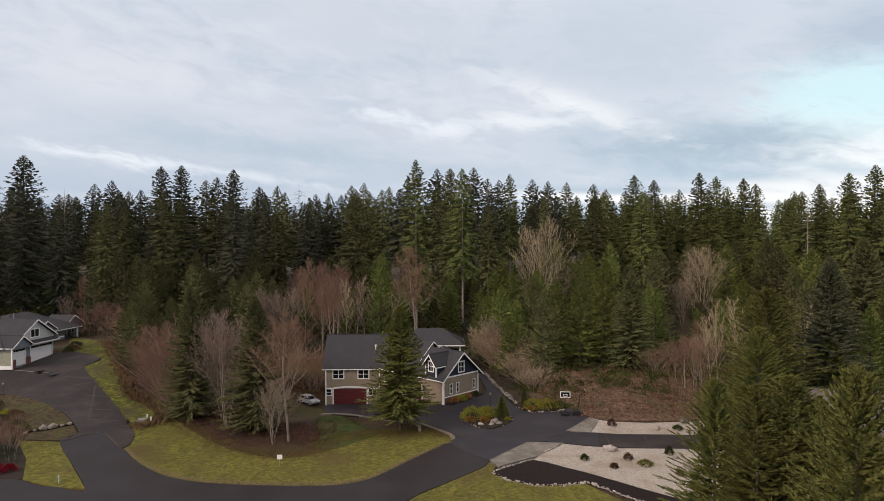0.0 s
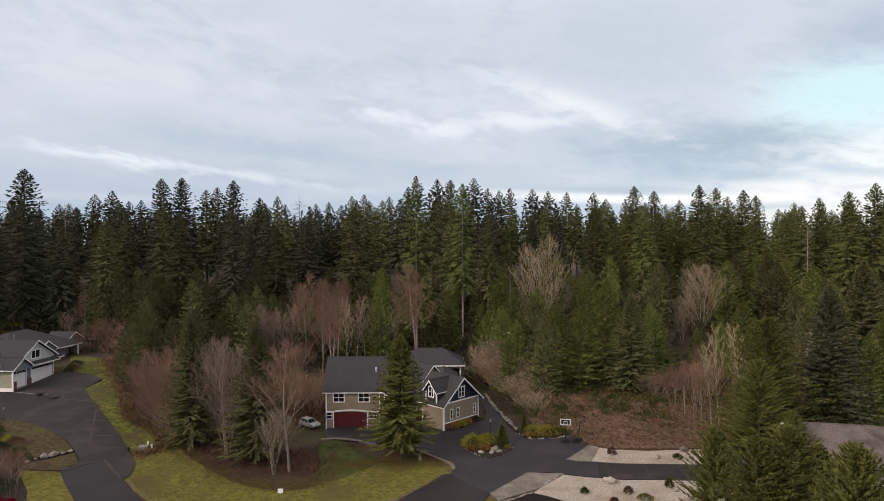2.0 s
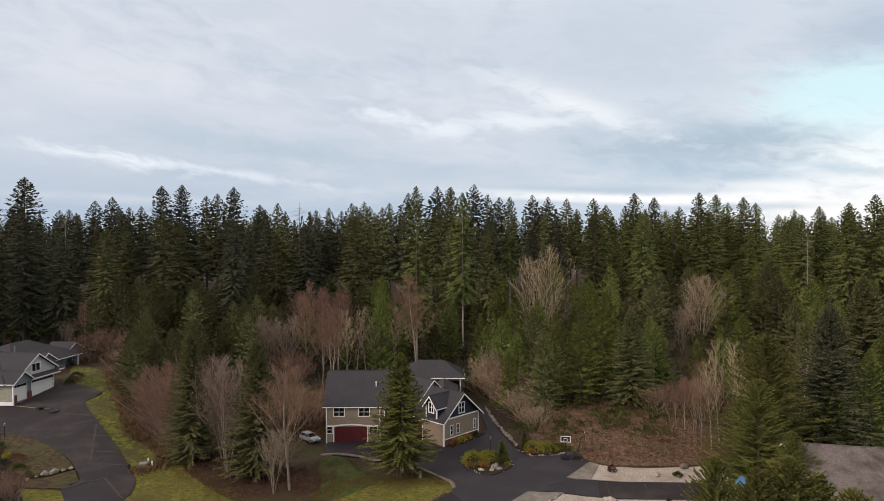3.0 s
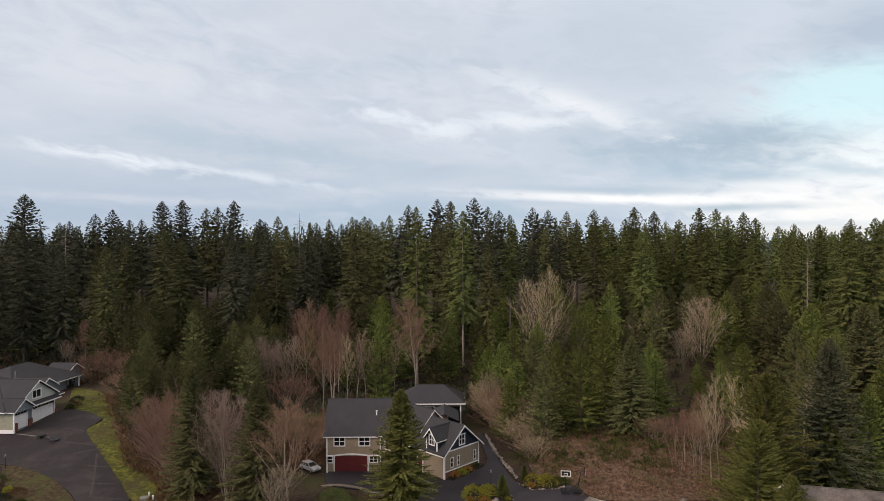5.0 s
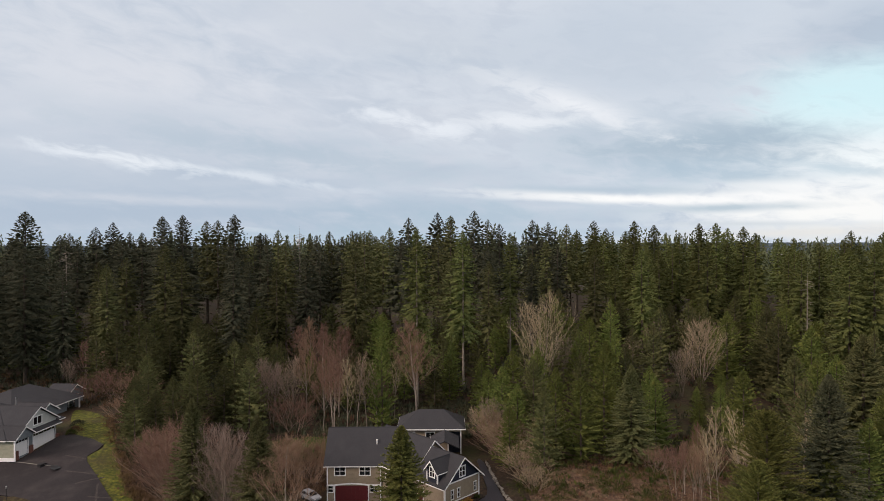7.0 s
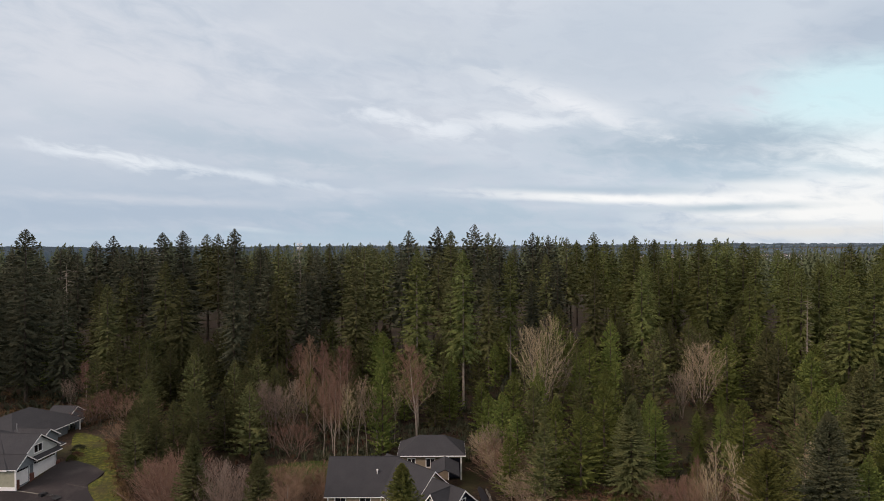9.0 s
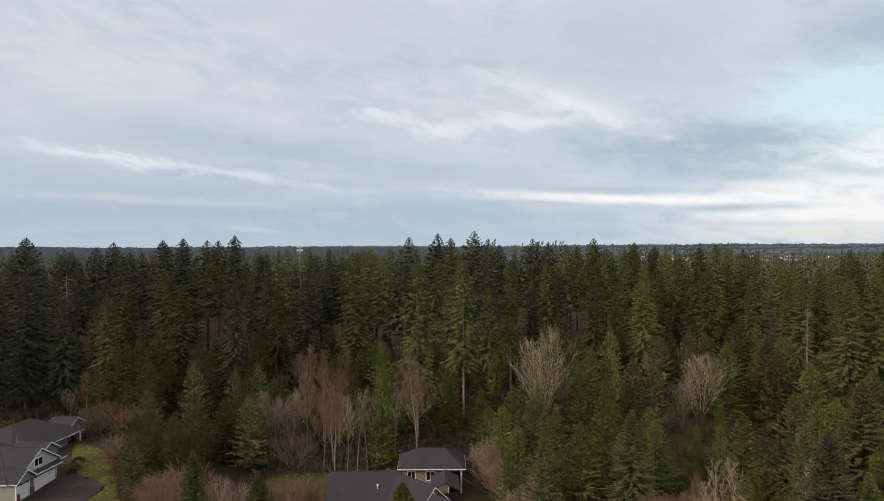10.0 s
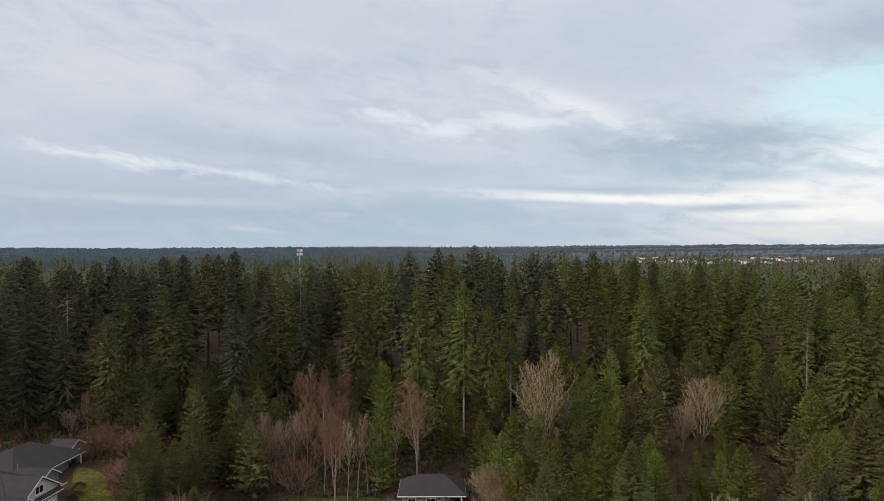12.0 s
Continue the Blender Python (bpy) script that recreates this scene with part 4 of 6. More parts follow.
# ---- trees ----
def kite(s, p, d, side, w, sag):
    """One spray of needles: a folded, tapering blade."""
    m = p + d * 0.5
    n = len(s.v)
    a, b, c = m + side * w, p + d, m - side * w
    s.v.extend(((p.x, p.y, p.z), (a.x, a.y, a.z - sag), (b.x, b.y, b.z - sag * 0.6), (c.x, c.y, c.z - sag)))
    s.f.append((n, n + 1, n + 2, n + 3))


def conifer_crown(rng, height, bare, radius, per_metre, spray, taper=0.42, droop=0.3, lift=0.0, ragged=0.25, inner=0.35, pitch=0.6, slim=0.17, core=0.16, nod=(-0.5, 0.25)):
    """Single boughs set in a spiral up the stem, each with sprays on both sides and a tuft at its end.
    taper: how fast the spire widens; lift: how far the boughs rise; nod: how far sprays hang or stand."""
    s = Shape()
    up = Vector((0, 0, 1))
    seed = rng.uniform(0, 90)

    def blade(p, d, w, sag):
        """A spray that lies roughly along the outside of the crown."""
        k = Vector((rng.uniform(-1, 1), rng.uniform(-1, 1), rng.uniform(-1, 1))) * 0.42 + up * 0.62 + out * 0.62
        side = d.cross(k)
        if side.length > 1e-4:
            kite(s, p, d, side.normalized(), w, sag)

    z, turn = bare, rng.uniform(0, 6.28)
    while z < height - 0.3:
        d = height - z
        f = 1 - d / (height - bare)
        r = radius * (1 - math.exp(-(d * taper / radius) ** 1.15)) * min(1.0, 0.74 + 2.6 * f) + 0.06
        turn += 2.4 + rng.uniform(-0.5, 0.5)
        uneven = noise.noise((math.cos(turn) * 1.1 + seed, math.sin(turn) * 1.1, z * 0.22))
        reach = r * (1 + ragged * (1.1 * uneven + rng.uniform(-0.55, 0.35)))
        out = Vector((math.cos(turn), math.sin(turn), 0))
        across = Vector((-out.y, out.x, 0))
        rise = lift + 0.3 * f + 0.8 * math.exp(-d / 3.5) + rng.uniform(-0.14, 0.14) - droop * 0.35 * (1 - f)
        hang = droop * (1 - 0.6 * f)

        def at(t):
            return Vector((0, 0, z)) + out * (reach * t) + up * (reach * (rise * t - hang * t * t * 0.8 + 0.22 * hang * t ** 4))

        if core and r > 0.2:
            for t in (0.03, 0.27):
                side = (across * rng.uniform(-1, 1) + up * rng.uniform(0.3, 1.0)).normalized()
                kite(s, at(t), (at(t + 0.34) - at(t)) + across * (rng.uniform(-0.4, 0.4) * reach), side, reach * core * rng.uniform(0.7, 1.3) + 0.06, reach * 0.05)
        top_len = min(spray, 0.12 + 0.42 * r)
        k = max(1, round(reach * (1 - inner) / (top_len * pitch)))
        for j in range(k):
            t = inner + (1 - inner) * ((j + rng.uniform(0.2, 0.8)) / k) ** 0.8
            p = at(t)
            for q in (-1, 1):
                ln = top_len * (1.2 - 0.5 * t) * rng.uniform(0.65, 1.3)
                blade(p, (across * (q * rng.uniform(0.35, 0.95)) + out * rng.uniform(0.4, 0.95) + up * (rng.uniform(*nod) + 0.6 * rise)).normalized() * ln, ln * slim, ln * 0.1)
        way = (at(1.0) - at(0.85)).normalized()
        for q in (-0.55, 0.0, 0.55):
            ln = top_len * rng.uniform(0.7, 1.15)
            blade(at(0.9), (way + across * q + up * rng.uniform(0.0, 0.3)).normalized() * ln, ln * slim, ln * 0.04)
        z += rng.uniform(0.6, 1.4) / per_metre * (0.3 + 0.7 * min(1.0, r / (0.55 * radius)))
    for i in range(8):
        o = Vector((math.cos(2.4 * i), math.sin(2.4 * i), 0))
        kite(s, Vector((0, 0, height - 0.2 - 0.13 * i)), (o * (0.3 + 0.1 * i) + up * 0.6) * 0.32, Vector((-o.y, o.x, 0)), 0.06, 0)
    for a in (0.0, 1.57):
        kite(s, Vector((0, 0, height - 1.2)), up * 1.35, Vector((math.cos(a), math.sin(a), 0)), 0.07, 0)
    return s


def straight_trunk(rng, height, radius, snags=0, long=1.8):
    s = Shape()
    bend = [rng.uniform(-0.004, 0.004) * height for _ in range(2)]
    zs = [-0.6, 0.4, height * 0.2, height * 0.45, height * 0.7, height * 0.9, height * 0.985]
    s.tube([(bend[0] * math.sin(z / height * 3), bend[1] * math.sin(z / height * 2.3), z) for z in zs], [radius * q for q in (1.35, 1.1, 0.9, 0.7, 0.44, 0.2, 0.05)], 8)
    for _ in range(snags):
        z, a, ln = rng.uniform(0.12, 0.6 if long < 2 else 0.93) * height, rng.uniform(0, 6.28), rng.uniform(0.5, long)
        s.tube([(0, 0, z), (math.cos(a) * ln, math.sin(a) * ln, z - 0.2 * ln)], [0.045, 0.015], 3, False)
    return s


def bare_limbs(rng, height, stems=1, limbs=24, fork=0.2, wide=0.5, inner=11, twigs=5, splay=0.0, base=0.0, upright=0.5, thick=1.0, reach=0.78, crook=0.11):
    """Leafless tree or shrub: tapering stems and ascending limbs in one shape, fine twigs in another.
    reach: length of the limbs to the height above them; crook: how much they wander."""
    wood, fine, arms = Shape(), Shape(), Shape()
    up = Vector((0, 0, 1))

    def blade(p, d, w):
        a = d.orthogonal().normalized() * w
        a.rotate(Matrix.Rotation(rng.uniform(0, 3.1), 3, d.normalized()))
        n = len(fine.v)
        fine.v.extend((tuple(p - a), tuple(p + a), tuple(p + d)))
        fine.f.append((n, n + 1, n + 2))

    def grow(p, d, ln, r, depth, high=False):
        pts, rad = [p], [r]
        k = (6, 4, 2, 1)[depth]
        for i in range(k):
            d = (d + Vector((rng.uniform(-1, 1), rng.uniform(-1, 1), rng.uniform(-0.4, 0.5))) * (0.06 if depth == 0 else crook) + up * (0.1 * upright)).normalized()
            pts.append(pts[-1] + d * (ln / k))
            rad.append(max(0.008, r * (1 - 0.85 * (i + 1) / k)))
        if depth < 2 and not high:
            (arms if depth else wood).tube(pts, rad, 4 if depth else 6, False)
        else:
            for a, b in zip(pts, pts[1:]):
                blade(a, (b - a) * 1.2, (0.03, 0.03, 0.019, 0.013)[depth])
        if depth == 3:
            return
        kids = (limbs, inner, twigs)[depth]
        turn = rng.uniform(0, 6.28)
        for j in range(kids):
            t = fork + (1 - fork) * (j + rng.random()) / kids if depth == 0 else 0.18 + 0.8 * (j + rng.random()) / kids
            i = min(k - 1, int(t * k))
            q = pts[i].lerp(pts[i + 1], t * k - i)
            a = turn + 2.4 * j + rng.uniform(-0.4, 0.4)
            o = Vector((math.cos(a), math.sin(a), 0))
            way = (pts[i + 1] - pts[i]).normalized()
            dd = (way * 0.8 + o * ((wide, 0.5, 0.5)[depth] * rng.uniform(0.65, 1.2)) + up * 0.3 * upright).normalized()
            length = (height * (1 - t) * reach * rng.uniform(0.8, 1.2) + 0.08 * height, ln * (1 - 0.7 * t) * rng.uniform(0.32, 0.6) + 0.25, ln * (1 - 0.5 * t) * rng.uniform(0.3, 0.6) + 0.2)[depth]
            if depth == 0:
                q = q + (dd - way * dd.dot(way)).normalized() * rad[i] * 0.6
            grow(q, dd, length, (max(0.03, r * 0.4 * (1.15 - t)), 0.02, 0.014)[depth], depth + 1, depth == 0 and t > 0.5)

    for i in range(stems):
        a = 6.283 * (i + rng.random() * 0.6) / stems
        lean = 0.0 if stems == 1 else rng.uniform(0.1, splay)
        o = Vector((math.cos(a), math.sin(a), 0))
        grow(o * base * rng.random() + Vector((0, 0, -0.4)), (up + o * lean).normalized(), height * rng.uniform(0.8, 1.0) * (1 - 0.25 * lean), thick * (height * 0.0085 + 0.03) / stems ** 0.35, 0)
    return wood, fine, arms


class Grove:
    """A few meshes of one kind of tree, planted many times."""

    def __init__(self, name, label, category, group, height, made):
        self.name, self.label, self.category, self.group, self.height, self.made, self.count = name, label, category, group, height, made, 0

    def plant(self, x, y, top, wide=1.0, which=None, label="", z=None):
        z = ground_z(x, y) if z is None else z
        k = (top - z) / self.height
        ob = new(self.name)
        ob.empty_display_size = 0.3
        ob.matrix_basis = pose(x, y, z - 0.05, 0, 0, (self.count * 137.5) % 360) @ Matrix.Diagonal((k * wide, k * wide, k, 1))
        tagged(ob, label or self.label, self.category, self.group)
        for nm, me in self.made[self.count % len(self.made) if which is None else which]:
            part(nm, me, None, ob)
        self.count += 1
        return ob


def limbed(fine, arms, bark):
    """Twigs and the limbs that bear them in one crown; the limbs keep their bark."""
    k, fine.bark = len(fine.v), (len(fine.f), bark)
    fine.v.extend(arms.v)
    fine.f.extend([tuple(i + k for i in f) for f in arms.f])
    return fine


def crown_mesh(name, shape, mat):
    me = shape.mesh(name, mat)
    if hasattr(shape, "bark"):
        first, bark = shape.bark
        me.materials.append(bark)
        for p in me.polygons[first:]:
            p.material_index = 1
    return me


def grove(name, label, category, group, height, kinds):
    return Grove(name, label, category, group, height, [[(nm, crown_mesh(nm, s, mt)) for nm, s, mt in kind] for kind in kinds])


rng = random.Random(7)
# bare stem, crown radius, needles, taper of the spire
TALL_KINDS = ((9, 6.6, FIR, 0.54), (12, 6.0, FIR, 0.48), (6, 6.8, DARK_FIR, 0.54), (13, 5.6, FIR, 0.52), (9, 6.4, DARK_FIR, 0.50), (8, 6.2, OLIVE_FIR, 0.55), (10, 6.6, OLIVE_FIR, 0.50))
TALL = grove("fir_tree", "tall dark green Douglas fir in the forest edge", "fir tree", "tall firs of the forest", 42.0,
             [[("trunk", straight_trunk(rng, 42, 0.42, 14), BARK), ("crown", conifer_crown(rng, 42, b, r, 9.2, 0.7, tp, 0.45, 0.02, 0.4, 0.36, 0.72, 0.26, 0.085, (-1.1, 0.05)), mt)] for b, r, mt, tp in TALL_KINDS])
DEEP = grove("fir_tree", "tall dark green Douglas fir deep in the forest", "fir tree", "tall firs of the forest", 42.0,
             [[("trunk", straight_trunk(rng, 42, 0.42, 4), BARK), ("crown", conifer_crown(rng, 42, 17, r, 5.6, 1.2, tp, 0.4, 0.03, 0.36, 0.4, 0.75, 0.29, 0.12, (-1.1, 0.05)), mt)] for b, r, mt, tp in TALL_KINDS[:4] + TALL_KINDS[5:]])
LONE = grove("fir_tree", "tall Douglas fir with a long pale bare trunk", "fir tree", "tall firs of the forest", 38.0,
             [[("trunk", straight_trunk(rng, 38, 0.26, 26), PALE_BARK), ("crown", conifer_crown(rng, 38, b, r, 9.5, 0.85, tp, 0.5, 0.0, 0.5, 0.25, 0.6, 0.24, 0.055, (-1.1, 0.05)), mt)] for b, r, tp, mt in ((13, 5.4, 0.5, OLIVE_FIR), (15, 4.0, 0.46, OLIVE_FIR), (8, 5.0, 0.46, OLIVE_FIR))])
SNAG = grove("fir_tree", "half-dead fir with a bare grey top", "fir tree", "tall firs of the forest", 34.0,
             [[("trunk", straight_trunk(rng, 34, 0.26, 110, 3.2), PALE_BARK), ("crown", conifer_crown(rng, 22, 8, 2.0, 2.6, 0.9, 0.3, 0.5, 0.0, 0.5), DARK_FIR)]])
YOUNG = grove("young_fir", "young green fir with boughs to the ground", "fir tree", "young firs", 17.0,
              [[("trunk", straight_trunk(rng, 17, 0.2), BARK), ("crown", conifer_crown(rng, 17, 0.4, r, 8.6, 0.56, tp, 0.08, 0.30, 0.34, 0.34, 0.62, 0.27, 0.08, (-0.15, 0.75)), mt)]
               for r, mt, tp in ((9.0, YOUNG_FIR, 0.47), (8.0, YOUNG_FIR, 0.41), (9.0, FIR, 0.46), (8.5, YOUNG_FIR, 0.52))])
BACK = grove("young_fir", "young green fir standing under the tall firs", "fir tree", "young firs", 17.0,
             [[("trunk", straight_trunk(rng, 17, 0.2), BARK), ("crown", conifer_crown(rng, 17, 0.8, r, 5.4, 0.9, tp, 0.15, 0.26, 0.34, 0.4, 0.7, 0.3, 0.11, (-0.2, 0.5)), mt)]
              for r, mt, tp in ((7.5, YOUNG_FIR, 0.42), (8.0, FIR, 0.45))])
NEAR_FIR = grove("young_fir", "green fir with feathery boughs beside the gravel", "fir tree", "young firs", 15.0,
                 [[("trunk", straight_trunk(rng, 15, 0.2), BARK), ("crown", conifer_crown(rng, 15, 0.3, r, 19, 0.33, tp, 0.14, 0.34, 0.36, 0.2, 0.28, 0.17, 0.03, (-0.45, 0.7)), NEAR_NEEDLES)] for r, tp in ((9.0, 0.70), (8.0, 0.62))])
SPRUCES = grove("spruce", "dense dark green spruce with layered boughs", "spruce tree", "spruces", 16.0,
                [[("trunk", straight_trunk(rng, 16, 0.22), BARK), ("crown", conifer_crown(rng, 16, b, r, 23, 0.36, tp, 0.2, 0.16, 0.26, 0.24, 0.36, 0.2, 0.05, (-0.6, 0.35)), mt)]
                 for b, r, tp, mt in ((1.7, 9.0, 0.50, NEAR_NEEDLES), (0.6, 9.0, 0.42, SPRUCE), (0.6, 9.0, 0.44, BLUE_SPRUCE))])


def bare_kinds(twigs, bark, n, *args, **kw):
    out = []
    for _ in range(n):
        wood, fine, arms = bare_limbs(rng, *args, **kw)
        out.append([("trunk", wood, bark), ("crown", limbed(fine, arms, bark), twigs)])
    return out


ALDER = grove("alder", "leafless alder with pale trunk and reddish twigs", "bare tree", "leafless trees", 16.0, bare_kinds(TWIG_RED, PALE_BARK, 3, 16, 1, 26, 0.34, 0.62, 12, 9, upright=0.55, reach=0.46, crook=0.2, thick=0.85))
MAPLE = grove("bare_maple", "leafless maple with many ascending tan limbs", "bare tree", "leafless trees", 15.0, bare_kinds(TWIG_TAN, MAPLE_BARK, 2, 15, 2, 20, 0.2, 0.62, 9, 5, splay=0.25, base=0.3, upright=0.3, reach=0.68, crook=0.16))
GREY_BARE = grove("bare_tree", "leafless grey-brown tree with fine upright twigs", "bare tree", "leafless trees", 14.0, bare_kinds(TWIG_GREY, MAPLE_BARK, 2, 14, 3, 13, 0.14, 0.5, 9, 5, splay=0.3, base=0.5, reach=0.6, crook=0.18))
THICKET = grove("bare_shrub", "leafless reddish shrub of many thin stems", "shrub", "leafless shrubs", 7.0, bare_kinds(TWIG_RED, TWIG_GREY, 3, 7, 8, 8, 0.1, 0.7, 7, 6, splay=0.8, base=1.6, upright=0.1))
TAN_THICKET = grove("bare_shrub", "leafless tan shrub of many arching stems", "shrub", "leafless shrubs", 7.0, bare_kinds(TWIG_TAN, TWIG_GREY, 2, 7, 8, 8, 0.1, 0.75, 6, 5, splay=0.85, base=1.6, upright=0.1))

BIRCH = grove("birch_sapling", "thin leafless birch saplings with reddish twigs", "bare tree", "leafless trees", 10.0, bare_kinds(TWIG_RED, PALE_BARK, 2, 10, 5, 9, 0.35, 0.3, 5, 4, splay=0.22, base=1.3, thick=0.35))

TAN_ALDER = grove("alder", "slim leafless alder with tan twigs on the bank", "bare tree", "leafless trees", 16.0, bare_kinds(TWIG_TAN, PALE_BARK, 2, 16, 1, 20, 0.36, 0.5, 8, 4, thick=0.7, reach=0.38, crook=0.2))

# the forest edge: plan place and height of the top
FOREST = [(-113.7, 210, 45.8), (-66.9, 195.6, 47.6), (-76, 178, 46.5), (-81, 176, 46), (-42.7, 230, 43), (-12, 218, 47.4), (2.6, 187, 46.4), (32.4, 218, 46.4), (60.7, 192, 44.7), (73.6, 174, 43.2), (56.4, 166.7, 35.6), (-53, 184, 38), (65.7, 262, 43.5), (90.7, 183, 42.5), (-35, 260, 43.5), (77, 115, 36), (82, 115, 37.5), (58, 262, 44), (63, 285, 43.5)]
FOREST_2 = [(-115.7, 203, 43.9), (-110.6, 215, 42.5), (-101.3, 205, 42.1), (-83.3, 215, 46.4), (-75.6, 205, 46.2), (-56.9, 190, 41.4), (-54, 200, 42.7), (-44.5, 215, 41.2), (-34.7, 210, 40.4), (-28.8, 205, 41.8), (-26.8, 225, 43.1), (-18.6, 215, 43.7), (-1.5, 200, 48.1), (10.8, 205, 49), (16.2, 215, 46.5), (18.8, 200, 44.3), (37.5, 215, 45.4), (43.1, 210, 44.5), (59.9, 240, 46.9), (60.7, 225, 43.3), (68, 195, 43.5), (80, 205, 41.3), (85.6, 190, 43.9), (92.8, 180, 40.5), (95.7, 165, 35.9), (106.5, 170, 36.3), (100.9, 215, 43.1), (-123.7, 175, 40.2), (-125.6, 190, 38.2)]
taken = []


def clear(x, y, gap):
    return all((x - a) ** 2 + (y - b) ** 2 > gap * gap for a, b in taken)


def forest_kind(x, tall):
    """Firs with shade put into their colour to the west and in the middle, olive second growth to the east, a mix
    between.
    """
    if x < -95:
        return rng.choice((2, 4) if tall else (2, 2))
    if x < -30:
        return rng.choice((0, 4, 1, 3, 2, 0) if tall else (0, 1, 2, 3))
    # mostly the shade-coloured needles, for the dark zone behind the maple
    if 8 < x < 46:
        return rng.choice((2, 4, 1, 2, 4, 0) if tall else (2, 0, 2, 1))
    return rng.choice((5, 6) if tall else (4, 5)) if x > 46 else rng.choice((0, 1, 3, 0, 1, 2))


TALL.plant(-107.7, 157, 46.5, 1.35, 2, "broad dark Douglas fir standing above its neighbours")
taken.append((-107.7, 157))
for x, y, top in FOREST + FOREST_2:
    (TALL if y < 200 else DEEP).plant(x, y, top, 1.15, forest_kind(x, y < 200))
    taken.append((x, y))
for x, y, top, which in ((-5.5, 130, 41, 2), (4.8, 142.6, 40.7, 0), (16.8, 151, 40.3, 1)):
    LONE.plant(x, y, top, 1.0, which)
    taken.append((x, y))
for x, y, top in ((-98, 158, 38.4), (80, 133, 31), (-48.1, 205, 44.7), (-89, 190, 44)):
    SNAG.plant(x, y, top)
    taken.append((x, y))
fill = random.Random(3)
n = 0
while n < 128:
    y = fill.uniform(134, 250)
    x = fill.uniform(-0.86, 0.86) * y
    edge = 158 - 0.12 * abs(x) if x > -70 else 134
    if y > edge and clear(x, y, 7.0):
        (TALL if y < 172 else DEEP).plant(x, y, fill.uniform(36, 42.5) if y > 175 else fill.uniform(30, 38), 1.12, forest_kind(x, y < 172))
        taken.append((x, y))
        n += 1

# younger firs in front of the forest
YOUNG_AT = [(-56.3, 139.4, 21.5), (-46.6, 152, 22), (-39, 121.8, 14.5), (-21.3, 158.4, 19.5), (-14.4, 147, 21), (-53.6, 105.7, 14.8), (15.2, 91.2, 15.6), (21.2, 93.3, 16.6), (33.6, 139, 20.5), (26.6, 100.4, 19.3), (73.4, 138.6, 21.2), (74.3, 121, 21.6), (47, 73.5, 11.5), (53.5, 76, 15), (37.5, 76.5, 9), (60, 82, 17), (-50.5, 99, 14.0), (-48.2, 101.5, 13.0), (-52.8, 103, 14.2), (-47, 116, 14.5), (-43, 119, 14), (-36.5, 131, 16), (-49.5, 111, 13.5), (-45, 108, 11), (-55, 113, 14), (-58.5, 120, 16), (-41.2, 126.5, 17), (-66.5, 138.5, 17.2), (-63.9, 142, 18.4), (18.2, 98, 17.3), (69.4, 130, 24), (68.1, 112, 21.7), (60.9, 130, 22.8), (29.1, 108, 19.9), (58, 100, 19), (47.1, 95, 17.2), (10.5, 96, 11.5), (-11.8, 117, 21.0), (-51, 122, 13), (41.5, 99, 8.5), (44, 104, 10), (46.5, 111, 11), (50.5, 119, 11.5), (39, 93.5, 8), (55.5, 121, 12), (48.5, 106, 12.5), (52.5, 110, 13), (49, 100, 12), (10.5, 108, 15.5), (13, 112.5, 18.0), (15.5, 104, 17.5), (8.6, 115, 13.5), (12.6, 103, 13.5), (17, 109, 18.5)]
for x, y, top in YOUNG_AT:
    YOUNG.plant(x, y, top, 0.7 if (x, y) == (-11.8, 117) else 1.12, 2 if x < -15 else None)
    taken.append((x, y))
for x, y, top, wide, which, label in ((-32.6, 78.5, 17.4, 0.92, 1, "dense dark spruce at the edge of the mossy grass"), (-22.6, 73.4, 16.6, 1.05, 1, "dense dark spruce among bare trees on the lawn edge"), (28.6, 92, 18.8, 1.15, 1, "broad dark green spruce on the bank"), (62.4, 90, 23.6, 1.2, 1, "tall dark green spruce behind the brown roof"), (47.4, 74.4, 21.0, 1.05, 2, "broad blue-grey spruce beside the brown roof"), (-5.1, 73.1, 15.3, 1.14, 0, "spruce standing on the lawn before the tan house")):
    SPRUCES.plant(x, y, top, wide, which, label)
    taken.append((x, y))
n = 0
while n < 118:
    x, y = fill.uniform(-78, 108), fill.uniform(84, 170)
    if -37 < x < 13 and y < 128 or x < -37 and y < 112 + 0.45 * (-37 - x) or x > 13 and y < 92 - 0.12 * (x - 13) or not clear(x, y, 5.3):
        continue
    if 43 < x < 62 and 104 < y < 136 or 15 < x < 26 and 108 < y < 122 or abs(x) > 0.8 * y + 8:
        continue
    if any(abs(x - a * y / b) < 2.6 and y < b for a, b in ((4.8, 142.6), (16.8, 151), (-5.5, 130))) or abs(x - 54.2 * y / 128) < 4.5 and y < 128:
        continue
    (YOUNG if y < 108 else BACK).plant(x, y, ground_z(x, y) + fill.uniform(11, 17.5) - (3 if -37 < x < 13 else 0), 1.0, (2 if y < 108 else 1) if x < -15 else None)
    taken.append((x, y))
    n += 1
n = 0
while n < 50:
    y = fill.uniform(150, 192)
    x = fill.uniform(-0.78, 0.7) * y
    if clear(x, y, 3.6):
        BACK.plant(x, y, ground_z(x, y) + fill.uniform(12, 19), 1.15)
        taken.append((x, y))
        n += 1
for x, y, h in ((-12, 128, 9), (-8.6, 134, 11), (-1.8, 130, 9), (1.4, 134, 10), (8.4, 130, 9.5), (-16, 130, 10), (10.5, 126, 8), (-20.5, 129, 9), (-26, 133, 10), (-30, 138, 11), (-2.6, 138, 10)):
    BACK.plant(x, y, ground_z(x, y) + h, 1.1)
